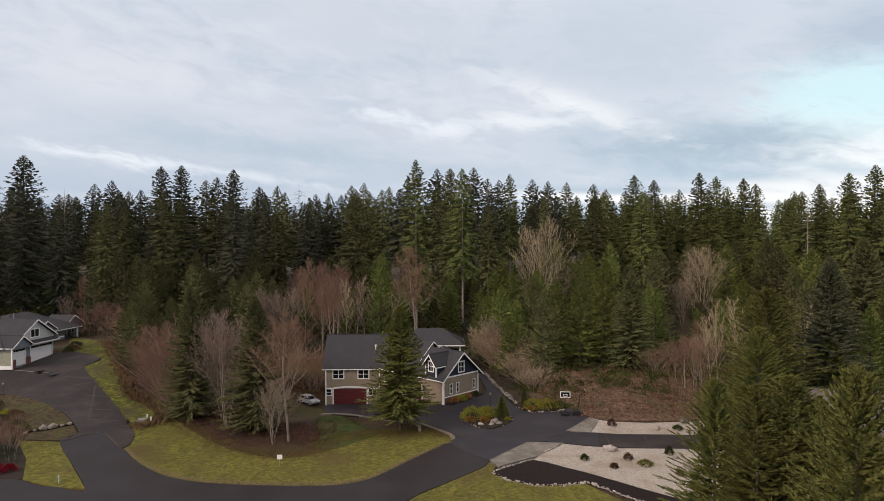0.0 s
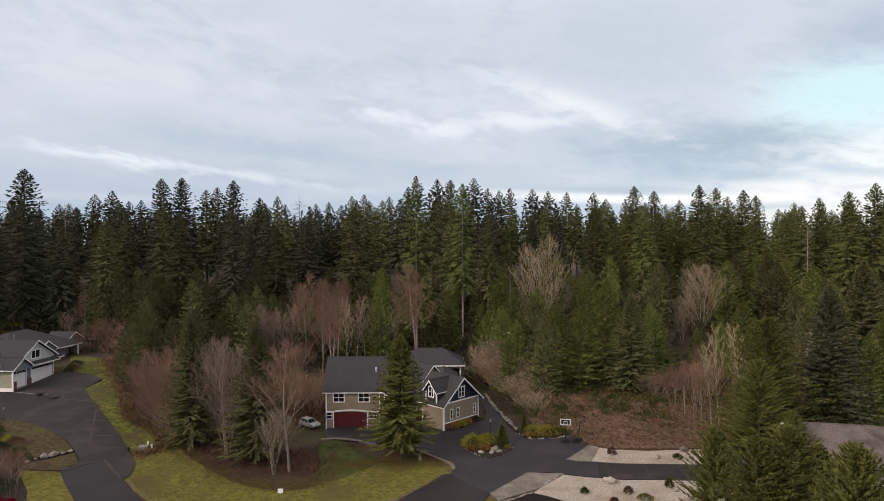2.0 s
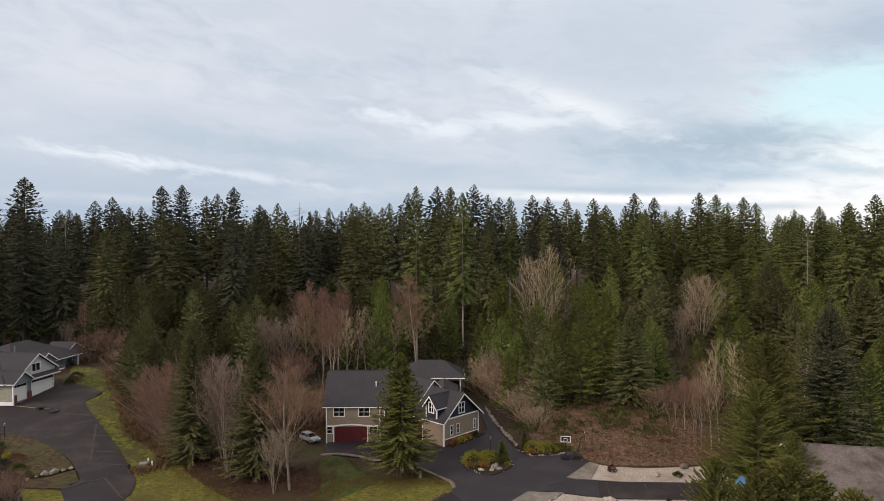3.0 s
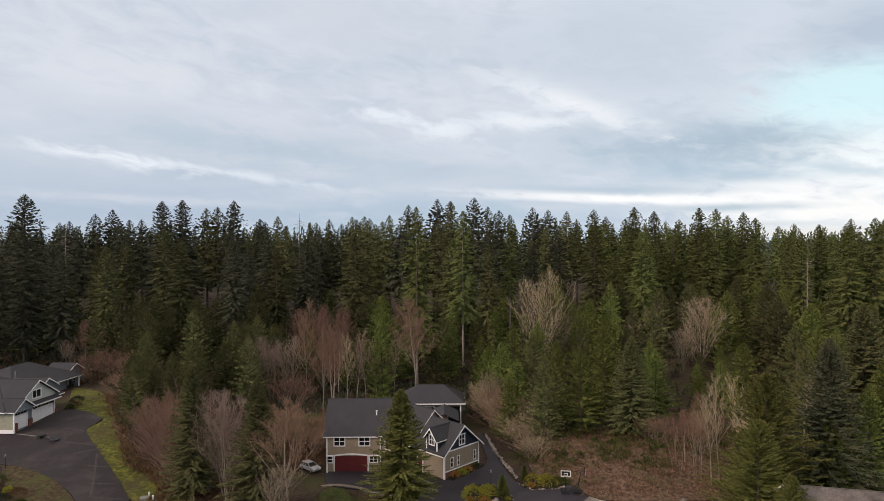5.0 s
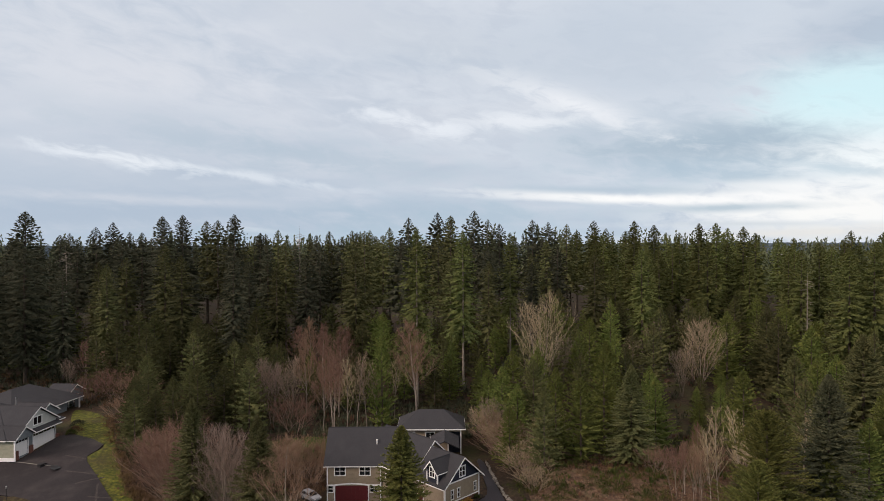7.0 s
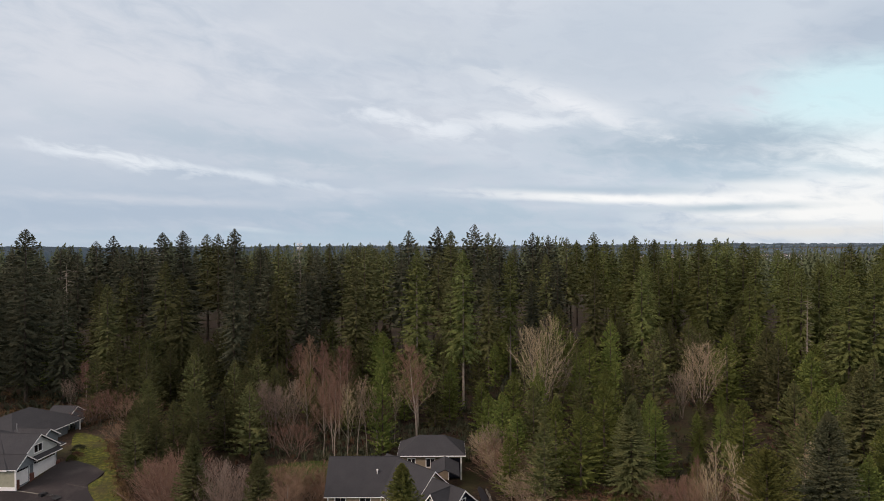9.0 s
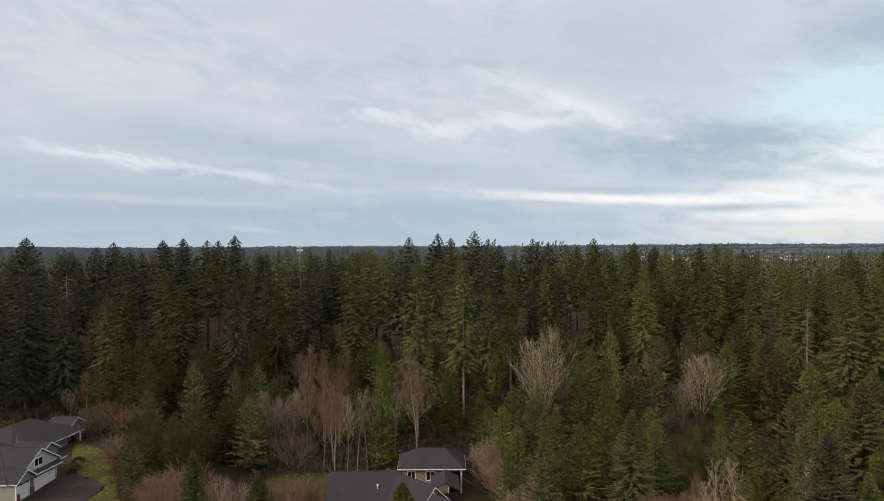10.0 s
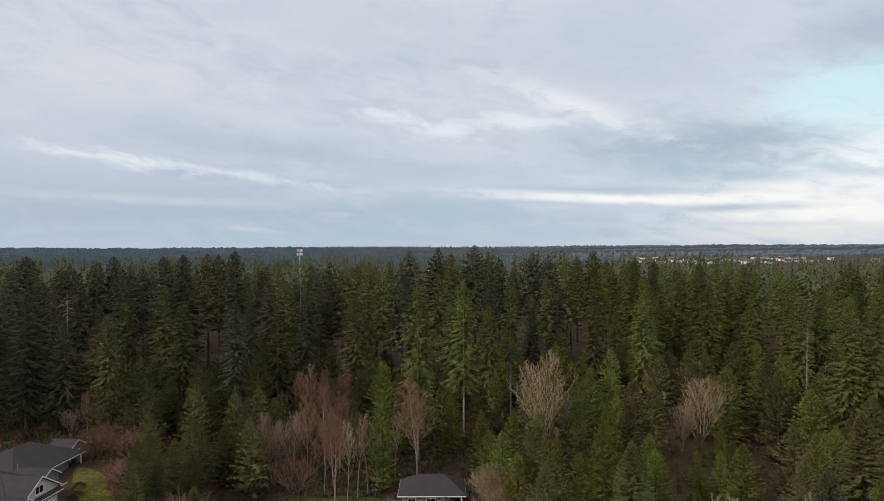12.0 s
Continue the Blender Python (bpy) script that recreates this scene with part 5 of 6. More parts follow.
for x, y, top, wide in ((19.5, 43.6, 12.8, 0.85), (21.0, 40.6, 13.1, 1.0), (23.7, 41.3, 13.5, 1.2), (18.7, 27.4, 16.9, 0.85), (24.6, 36.0, 11.4, 1.1), (27.6, 44.5, 11.2, 1.1), (33.9, 65.2, 13.6, 1.1), (38.1, 71.3, 17.4, 1.25), (34.6, 60.0, 9.5, 1.0)):
    NEAR_FIR.plant(x, y, top, wide)

# leafless trees
for kind, places in ((ALDER, [(-5.1, 119, 21.2, 1.5), (-25, 127, 19.0), (-21.5, 125, 20.0), (-28, 124, 17.5), (-17.6, 69.3, 14.8, 1.35), (-20.2, 112, 18.5), (-33.2, 150, 19), (-29.1, 150, 18), (-36, 152, 18.5), (-25.5, 146, 17), (-80, 136, 16), (-76.2, 136, 14.7), (56.9, 95, 15), (-23, 116, 15), (32.7, 82, 11), (35.5, 84, 11.6), (-24, 150, 17), (-11.5, 118, 13), (-21.5, 118, 16.5)]),
                     (MAPLE, [(18.6, 115.6, 29.2, 0.7), (51.3, 121, 23.6, 0.95)] ),
                     (GREY_BARE, [(-26.8, 75.5, 16.6, 1.1), (-28.4, 78.6, 15.2, 1.1), (-33.8, 120, 16), (-31.2, 125, 15.2), (24.5, 126, 20.5, 0.8), (-19.2, 68.4, 8.5), (49.7, 126, 17), (52.3, 150, 19.6), (-38, 128, 15), (-86.2, 140, 12), (8.4, 106, 11.6), (-31, 80, 10.5), (44, 140, 17), (62.4, 152.5, 20.5)]),
                     (THICKET, [(-39.2, 87.5, 14.0, 0.75), (-37.2, 84.0, 11.5, 0.75), (-43.5, 95, 9.5, 0.8), (-41.5, 91, 8), (-38.5, 86, 7), (-46.5, 99, 7.5), (-35.5, 82, 6), (9.5, 103, 9), (11, 99, 8), (-58, 112, 11), (-70, 130, 12), (-74, 128, 11), (-64, 126, 12), (31, 88, 8), (-29, 117, 9)])):
    for x, y, top, *wide in places:
        kind.plant(x, y, top, *wide)
for x, y, top in ((9.6, 104, 10.5), (11.5, 99.5, 9.0), (12.2, 95, 8.0), (12.8, 90.5, 7.5), (13.0, 86.5, 6.0), (10.5, 108, 10), (44, 88, 8), (-34, 82, 6), (16, 104, 11), (-29, 84, 6), (-21, 77, 5)):
    TAN_THICKET.plant(x, y, top)
for x, y, top in ((-12.6, 117, 15), (-9.8, 121, 16.5), (35.8, 78.5, 15.8), (34.6, 78.2, 14.0), (50, 84, 14.2), (38.7, 78, 16.1), (-17.9, 112, 17), (-16.3, 114, 17.5), (-14.6, 116, 16)):
    TAN_ALDER.plant(x, y, top)
for x, y, top in ((33.2, 79.0, 11.0), (31, 80, 10.0), (35, 80.8, 10.6)):
    BIRCH.plant(x, y, top)
for x, y, top in ((-21, 97.5, 5.5), (-24.5, 99, 6.5), (-20, 101, 6), (-28, 97, 7), (-27, 92, 6)):
    THICKET.plant(x, y, top)


# ---- the woods beyond ----
def far_trees(count, near, far, spray, tall, seed):
    s, r = Shape(), random.Random(seed)
    for _ in range(count):
        y = near + (far - near) * r.random() ** 0.8
        x = r.uniform(-0.85, 0.85) * y
        h = tall * r.uniform(0.78, 1.06) * (0.74 if x > 0.22 * y and y > 600 else 0.86 if x > 0.48 * y else 0.95 if x > 0.2 * y else 1.0)
        z0 = ground_z(x, y) + far_rise(x, y)
        rad = h * r.uniform(0.09, 0.13)
        z = h * 0.35
        while z < h:
            f = (z / h - 0.35) / 0.65
            for i in range(5):
                a = r.uniform(0, 6.28)
                o = Vector((math.cos(a), math.sin(a), 0))
                kite(s, Vector((x, y, z0 + z)) + o * 0.2, (o * (rad * (1 - f) ** 0.8 + 0.5) + Vector((0, 0, r.uniform(-0.75, 0.1) * rad))) * r.uniform(0.8, 1.1), Vector((-o.y, o.x, 0.3)), rad * 0.3 * (1 - f) + 0.22, 0.5)
            z += spray
        for i in range(3):
            kite(s, Vector((x, y, z0 + h - spray * 0.9)), Vector((0.5 * math.cos(2.1 * i), 0.5 * math.sin(2.1 * i), spray * (1.0 - 0.2 * i))), Vector((1, 0, 0)), 0.3, 0)
    return s


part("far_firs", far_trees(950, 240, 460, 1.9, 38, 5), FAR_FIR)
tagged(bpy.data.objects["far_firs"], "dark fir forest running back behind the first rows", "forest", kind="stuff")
part("distant_firs", far_trees(1700, 440, 1150, 4.5, 31, 6), HAZY_FIR)
tagged(bpy.data.objects["distant_firs"], "distant fir woods on the plain, tinted with haze", "forest", kind="stuff")


def wood_belts():
    """Tree cover far out: belts with an uneven top, each a closed block."""
    s, r = Shape(), random.Random(9)
    for y, h, gap in ((1180, 24, 0.3), (1250, 26, 0.2), (1350, 22, 0.4), (1500, 22, 0.35), (1700, 20, 0.35), (1950, 24, 0.25), (2100, 24, 0.15), (2300, 24, 0.1), (2600, 22, 0.1), (3000, 24, 0.0), (3500, 24, 0.0), (4200, 26, 0.0)):
        x = -0.9 * y
        while x < 0.9 * y:
            w = r.uniform(3, 11) * y / 1500
            open_land = 470 * y / 1500 < x < 1150 * y / 1500 and y < 2000
            if r.random() > gap and not open_land:
                t = h * r.uniform(0.7, 1.0)
                z0 = far_rise(x, y) - 1
                s.prism([(x, y, z0), (x + w, y, z0), (x + w * 0.8, y, z0 + t * 0.7), (x + w * r.uniform(0.4, 0.6), y, z0 + t), (x + w * 0.2, y, z0 + t * 0.72)], (0, r.uniform(15, 50), 0))
            x += w * 0.8
    return s


part("far_woods", wood_belts(), HAZY_WOODS)
tagged(bpy.data.objects["far_woods"], "woods along the horizon, haze blue in their colour", "forest", kind="stuff")


# ---- undergrowth ----
def brush(name, label, mat, count, place, size, seed, lean=0.6):
    """Low tangled growth: many small blades springing from the ground in clumps."""
    s, r = Shape(), random.Random(seed)
    for _ in range(count):
        spot = place(r)
        if spot is None:
            continue
        x, y, h = spot
        z = ground_z(x, y)
        for i in range(r.randint(8, 14)):
            a = r.uniform(0, 6.28)
            o = Vector((math.cos(a), math.sin(a), 0))
            d = (o * r.uniform(0.2, 1.0) * lean + Vector((0, 0, r.uniform(0.35, 1.0)))).normalized() * size * h * r.uniform(0.6, 1.2)
            p = Vector((x + r.uniform(-0.4, 0.4), y + r.uniform(-0.4, 0.4), z + r.uniform(-0.05, 0.3 * size * h)))
            kite(s, p, d, Vector((-o.y, o.x, r.uniform(-0.4, 0.4))), d.length * 0.10, 0.12 * size * h)
    ob = part(name, s, mat)
    return tagged(ob, label, "undergrowth", kind="stuff")


def on_bank(r):
    x, y = r.uniform(12, 44), r.uniform(76.5, 95)
    return None if x < 17 and y < 82 or (x < 13 and y < 88) else (x, y, r.uniform(0.5, 1.2))


def on_bank_top(r):
    x, y = r.uniform(8, 46), r.uniform(84, 104)
    return None if x < 11 and y < 100 else (x, y, r.uniform(0.6, 1.3))


def by_lawn(r):
    """The rough edge between lawn and trees, and the strip along the mossy grass."""
    t = r.random()
    if t < 0.5:
        u = r.random()
        x, y = -36 + 20 * u, 79 - 13 * u + (3 * (u - 0.5) ** 2)
        return (x + r.uniform(-1.5, 5), y + r.uniform(0.5, 7), r.uniform(0.5, 1.2))
    u = r.random()
    return (-40 - 24 * u + r.uniform(0, 7), 86 + 30 * u + r.uniform(-1, 6), r.uniform(0.6, 1.4))


def under_forest(r):
    y = r.uniform(96, 175)
    x = r.uniform(-0.8, 0.8) * y
    if -36 < x < 9 and y < 113 or x < -44 and y < 121:
        return None
    return (x, y, r.uniform(0.7, 1.5))


def fallen(r):
    """Leaves blown along the foot of the trees."""
    u = r.random()
    x, y = -37 + 27 * u, 78 - 12 * u + 6 * (u - 0.5) ** 2
    return (x + r.gauss(0, 1.8), y + r.gauss(-1.2, 1.9), r.uniform(0.5, 1.2))


def green_spots(r):
    """Green clumps gathered in patches on the bank."""
    x, y, s = r.choice(((15, 80, 1.6), (16.5, 83.5, 1.5), (23.5, 84, 1.8), (28, 81.5, 1.6), (26, 88, 2.5), (34, 86, 2.5), (13.5, 88, 2.0)))
    return (x + r.gauss(0, s), y + r.gauss(0, s * 0.6), r.uniform(0.5, 1.2))


def lawn_margin(r):
    """Tufts and leaves across the edge between the lawn and the trees."""
    edge = LAWN_EDGE[:10]
    i = r.randrange(len(edge) - 1)
    u = r.random()
    return (edge[i][0] + (edge[i + 1][0] - edge[i][0]) * u + r.gauss(0, 0.9), edge[i][1] + (edge[i + 1][1] - edge[i][1]) * u + r.gauss(0.2, 0.9), r.uniform(0.4, 1.2))


def moss_margin(r):
    i = r.randrange(2, 7)
    u = r.random()
    (ax, ay), (bx, by) = MOSS_EDGE[i], MOSS_EDGE[i + 1]
    return (ax + (bx - ax) * u + r.gauss(0.3, 0.6), ay + (by - ay) * u + r.gauss(0.3, 0.6), r.uniform(0.5, 1.3))


def dirt_bank(r):
    """Leaves on the bare bank below the garage apron."""
    u = r.random()
    return (-13.0 + 12 * u + r.gauss(0, 0.8), 82.0 - 8.5 * u + r.uniform(-3.4, 0.2) * (1 - 0.5 * u), r.uniform(0.4, 1.0))


def inside(x, y, edge):
    hit = False
    for (ax, ay), (bx, by) in zip(edge, edge[1:] + edge[:1]):
        if (ay > y) != (by > y) and x < (bx - ax) * (y - ay) / (by - ay) + ax:
            hit = not hit
    return hit


LAWN_EDGE = [(-35.5, 78.9), (-30.3, 73.3), (-24.0, 67.1), (-18.1, 63.9), (-13.6, 64.9), (-12.4, 69.9), (-9.4, 71.8), (-5.7, 71.8), (-1.7, 72.4), (1.2, 70.4), (0.9, 68.2), (-1.6, 65.3), (-4.3, 61.5), (-6.8, 57.9), (-9.7, 56.3), (-13.9, 56.1), (-18.1, 56.4), (-22.5, 57.0), (-26.3, 58.4), (-29.6, 60.8), (-32.5, 63.6), (-38.3, 74.6)]
MOSS_EDGE = [(-65.0, 106.5), (-70, 117), (-64.4, 115.8), (-52.1, 96.8), (-45.6, 87.8), (-40.4, 84.6), (-35.5, 78.9), (-38.3, 74.6), (-43.7, 81.9), (-48.4, 87.0), (-54.0, 92.8), (-56.8, 96.5), (-56.5, 100.7)]
CORNER_EDGE = [(-48.5, 69.8), (-43.8, 69.0), (-33.3, 56.2), (-35.7, 56.3), (-40.2, 58.3), (-43.8, 63.8)]
VERGE_EDGE = [(4.6, 62.0), (0.9, 57.1), (-2.1, 53.9), (-6.3, 47.5), (0.4, 40.0), (12.1, 40), (16.5, 50.0), (13.3, 55.6), (8.5, 55.6), (6.1, 57.3), (4.6, 59.5)]


def turf(edge, patch, lo, hi):
    """Grass on a plot, where a broad noise lies between two values."""
    xs, ys = [p[0] for p in edge], [p[1] for p in edge]

    def place(r):
        x, y = r.uniform(min(xs), max(xs)), r.uniform(min(ys), max(ys))
        k = noise.noise((x * 0.16, y * 0.28, patch)) + 0.35 * noise.noise((x * 0.7, y * 0.9, patch))
        return (x, y, r.uniform(0.5, 1.2)) if inside(x, y, edge) and lo < k + r.uniform(-0.15, 0.15) < hi else None
    return place


def road_edge(r):
    """Dry strip where the lawn meets the asphalt."""
    edge = LAWN_EDGE[10:21]
    i = r.randrange(len(edge) - 1)
    u = r.random()
    return (edge[i][0] + (edge[i + 1][0] - edge[i][0]) * u + r.gauss(0, 0.25), edge[i][1] + (edge[i + 1][1] - edge[i][1]) * u + abs(r.gauss(0, 0.35)) + 0.15, r.uniform(0.4, 1.0))


for edge, count, label in ((LAWN_EDGE, 2600, "front lawn"), (MOSS_EDGE, 1500, "mossy strip"), (CORNER_EDGE, 700, "grass corner"), (VERGE_EDGE, 1400, "road verge")):
    brush("grass", "short olive grass blades on the " + label, GRASS, count, turf(edge, 1.0, -0.5, 0.2), 0.2, 31, 1.6)
    brush("grass", "brighter green moss and grass on the " + label, LUSH_GRASS, count, turf(edge, 1.0, 0.05, 1.2), 0.2, 32, 1.6)
    brush("dry_grass", "straw-coloured grass on the " + label, STRAW, count // 3, turf(edge, 5.0, 0.15, 1.2), 0.18, 33, 1.8)
brush("dry_grass", "pale dry grass along the road edge", STRAW, 1300, road_edge, 0.22, 34, 1.6)
brush("leaf_litter", "brown leaves on the bank below the garage apron", BRUSH, 500, dirt_bank, 0.2, 35, 2.5)
brush("leaf_litter", "brown fallen leaves scattered over the lawn edge", BRUSH, 2400, fallen, 0.16, 17, 3.0)
brush("grass", "ragged olive grass where the lawn meets the trees", GRASS, 1500, lawn_margin, 0.24, 37, 1.5)
brush("leaf_litter", "brown leaves where the lawn meets the trees", BRUSH, 1400, lawn_margin, 0.24, 38, 2.2)
brush("bramble", "low reddish brambles beside the mossy grass", BRUSH, 700, moss_margin, 0.6, 39, 0.8)
GREEN_EDGE = [(-14.0, 65.8), (-15.2, 72.0), (-17.0, 80.0), (-15.8, 84.0), (-13.2, 83.2), (-10.0, 75.6), (-7.2, 72.2), (-9.2, 69.2), (-11.3, 66.2)]
BACK_EDGE = [(-31, 106), (-34, 113), (-22, 116), (-11, 115), (-10, 106), (-19, 105), (-26, 104)]
for edge, count, label in ((GREEN_EDGE, 1500, "slope below the driveway"), (BACK_EDGE, 1500, "back lawn")):
    brush("grass", "dark green shaded grass blades on the " + label, DARK_GRASS, count, turf(edge, 2.0, -0.9, 0.35), 0.22, 36, 1.5)


def behind_car(r):
    return (r.uniform(-31, -18.3), r.uniform(92, 103), r.uniform(0.6, 1.3))


brush("bramble", "brown brush beside the back lawn", BRUSH, 420, behind_car, 0.5, 18, 0.7)
brush("bracken", "rusty dead bracken and brambles on the bank", BRACKEN, 2600, on_bank, 0.32, 11, 1.1)
brush("dry_grass", "pale dry grass and stalks on the bank", BRUSH_PALE, 1300, on_bank, 0.26, 19, 1.3)
brush("salal", "low green salal on the bank", GREEN_BRUSH, 800, green_spots, 0.45, 20, 1.0)
brush("salal", "green salal and ferns above the bank", GREEN_BRUSH, 420, on_bank_top, 0.8, 12)
brush("bramble", "brown bramble tangle at the lawn edge", BRUSH, 2600, by_lawn, 0.36, 13, 0.9)
def deep_forest(r):
    y = r.uniform(138, 215)
    x = r.uniform(-0.8, 0.8) * y
    return None if x < -44 and y < 130 else (x, y, r.uniform(0.6, 1.4))


def right_forest(r):
    spot = under_forest(r)
    return None if spot is None or spot[0] < -48 else spot


# added growth whose dark colour stands in for shade under the dense canopy
brush("undergrowth", "evergreen undergrowth between the forest trunks, dark to stand in for shade", DARK_FIR, 2600, deep_forest, 1.7, 22, 0.8)
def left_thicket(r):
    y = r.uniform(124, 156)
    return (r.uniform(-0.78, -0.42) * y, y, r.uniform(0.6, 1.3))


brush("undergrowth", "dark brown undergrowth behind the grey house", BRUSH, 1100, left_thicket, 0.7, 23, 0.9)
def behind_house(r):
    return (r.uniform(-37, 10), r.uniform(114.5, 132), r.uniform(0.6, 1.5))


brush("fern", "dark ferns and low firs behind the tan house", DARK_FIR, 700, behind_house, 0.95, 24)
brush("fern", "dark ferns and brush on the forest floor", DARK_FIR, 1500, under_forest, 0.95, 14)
brush("bramble", "brown leafless brush between the trees", BRUSH, 650, right_forest, 0.9, 15, 0.4)


# ---- small plants ----
def leafy_ball(rng, wide, tall, count, size, cone=0.0):
    """A clipped or spreading shrub: blades over an uneven dome or cone."""
    s = Shape()
    for _ in range(count):
        a, u = rng.uniform(0, 6.28), rng.random()
        if cone:
            r0, z = wide * (1 - u) ** 0.8, tall * u
            n = Vector((math.cos(a), math.sin(a), 0.5))
        else:
            e = math.asin(u)
            r0, z = wide * math.cos(e) * (1 + 0.22 * math.sin(3 * a + wide) + 0.12 * math.sin(7 * a)), tall * math.sin(e) * (1 + 0.15 * math.sin(5 * a))
            n = Vector((math.cos(a) * math.cos(e), math.sin(a) * math.cos(e), math.sin(e) + 0.3))
        p = Vector((math.cos(a) * r0 * rng.uniform(0.55, 1), math.sin(a) * r0 * rng.uniform(0.55, 1), z * rng.uniform(0.75, 1)))
        d = (n + Vector((rng.uniform(-0.7, 0.7), rng.uniform(-0.7, 0.7), rng.uniform(-0.3, 0.7)))).normalized() * size * rng.uniform(0.7, 1.3)
        kite(s, p, d, d.orthogonal().normalized(), size * 0.24, 0)
    return s


def shrub(x, y, wide, tall, mat, label, name="shrub", cone=0.0, size=0.22, group="shrubs"):
    ob = part(name, moved(leafy_ball(rng, wide, tall, round((260 + 160 * wide * tall) * (1.8 if cone else 1.3)), size, cone), Matrix.Identity(4)), mat)
    ob.matrix_basis = pose(x, y, ground_z(x, y) + 0.1)
    return tagged(ob, label, "shrub", group)


def stone_mesh(seed, mat=None):
    """One field stone: a sphere knocked out of shape."""
    bm = bmesh.new()
    bmesh.ops.create_icosphere(bm, subdivisions=2, radius=0.5)
    for v in bm.verts:
        k = 1 + 0.5 * noise.noise(v.co * 2.6 + Vector((seed * 7.3, 0, 0)))
        v.co = Vector((v.co.x * k, v.co.y * k * 0.85, max(v.co.z * k * 0.75, -0.25)))
    me = bpy.data.meshes.new("stone")
    bm.to_mesh(me)
    bm.free()
    me.materials.append(mat or STONE)
    return me


STONES = [stone_mesh(i) for i in range(6)]
PALE_STONE = material("pale quartz stone", [(0.24, 0.21, 0.18), (0.46, 0.42, 0.375)], 5.0, 0.85, 0.4, each=0.3)
PALE_STONES = [stone_mesh(i + 10, PALE_STONE) for i in range(4)]


def stone(x, y, size, label="grey field stone", group="", name="stone", meshes=None, lift=0.0, parent=None):
    ob = new(name, rng.choice(meshes or STONES))
    ob.matrix_basis = pose(x, y, ground_z(x, y) + lift + size * 0.22, 0, 0, rng.uniform(0, 360)) @ Matrix.Diagonal((size * rng.uniform(0.85, 1.25), size * rng.uniform(0.8, 1.1), size * rng.uniform(0.7, 1.0), 1))
    ob.parent = parent
    return ob if parent else tagged(ob, label, "stone", group)


def along(points, gap):
    """Places at even gaps along a line of points."""
    out, carry = [], 0.0
    for a, b in zip(points, points[1:]):
        a, b = Vector(a), Vector(b)
        ln = (b - a).length
        while carry < ln:
            out.append(a.lerp(b, carry / ln))
            carry += gap
        carry -= ln
    return out


def stone_row(name, label, points, gap, size, meshes=None, jitter=0.15, rows=1, lift=0.05):
    row = thing(name, label, "stone edging", kind="structure")
    for k in range(rows):
        for p in along(points, gap):
            stone(p.x + rng.uniform(-jitter, jitter), p.y + rng.uniform(-jitter, jitter) + k * size * 0.6, size * rng.choice((0.5, 0.7, 0.9, 1.1, 1.5)) * rng.uniform(0.85, 1.15), meshes=meshes, parent=row, lift=lift + k * size * 0.35)
    return row


stone_row("stone_edging", "pale stone edging round the mulch bed", [(9.3, 62.8), (6.7, 60.9), (4.8, 59.3), (6.0, 57.3), (8.5, 55.9), (11.1, 55.9), (13.6, 56.5), (15.7, 53.8), (19.0, 49.8)], 0.2, 0.17, PALE_STONES, 0.12, 2, 0.03)
stone_row("stone_edging", "pale stone edging between mulch and gravel", [(9.3, 62.7), (12.0, 60.7), (14.4, 58.7), (18.5, 54.7), (22.0, 51.2)], 0.16, 0.13, PALE_STONES, 0.07, 1, 0.03)
stone_row("stone_edging", "stone edging where gravel meets the driveway", [(13.5, 67.8), (11.5, 65.6), (9.6, 63.4)], 0.26, 0.2, PALE_STONES, 0.1)
stone_row("rockery", "grey rock wall along the upper driveway", [(6.9, 97.5), (7.6, 91), (8.6, 84.6), (9.9, 80.2)], 0.3, 0.3, None, 0.12, 3)
stone_row("rockery", "grey boulders edging the planting bed", [(-46.4, 75.7), (-48.0, 74.4), (-49.6, 72.9), (-50.0, 71.9)], 0.95, 0.62, None, 0.12)
stone_row("stone_edging", "small stones round the planting island", [(2.6, 76.4), (3.6, 78.9), (6.2, 78.8), (8.2, 77.1), (8.7, 75.5), (7.5, 74.0), (5.6, 72.8), (4.1, 73.7), (2.8, 75.1), (2.6, 76.4)], 0.42, 0.3, None, 0.05)
stone_row("stone_edging", "small stones along the corner bed", [(9.7, 79.6), (11.5, 77.8), (14.5, 78.0), (16.0, 78.4)], 0.42, 0.3, None, 0.05)
drape("gravel_edge", [(-16.9, 84.6), (-14.7, 85.0), (-11.4, 83.6), (-8.1, 80.2), (-6.0, 77.2), (-6.4, 76.8), (-8.6, 79.6), (-11.7, 82.9), (-14.8, 84.3), (-16.8, 84.0)], 0.12, VERGE, "narrow gravel edge of the garage apron", "gravel verge", smooth=2)

drape("gravel_verge", [(1.5, 68.2), (1.8, 69.8), (1.2, 71.9), (-0.9, 73.95), (-2.9, 75.9), (-3.4, 75.5), (-1.4, 73.4), (0.5, 71.3), (1.0, 69.6), (1.1, 68.3)], 0.1, VERGE, "pale gravel verge between lawn and driveway", "gravel verge")
stone(18.0, 65.3, 1.25, "white boulder on the gravel by the drive", "boulders", "boulder", PALE_STONES)
stone(29.6, 74.6, 1.1, "tan boulder at the end of the gravel strip", "boulders", "boulder")
stone(25.6, 72.6, 0.9, "flat tan rock in the gravel strip", "boulders", "boulder")
stone(4.6, 74.0, 0.7, "white stone in the planting island", "boulders", "boulder", PALE_STONES, 0.1)
for x, y, sz in ((6.3, 74.6, 1.0), (6.9, 74.2, 0.8), (6.6, 75.3, 0.7), (5.9, 74.0, 0.6)):
    stone(x, y, sz, "grey rock piled in the planting island", "boulders", "boulder", lift=0.12)
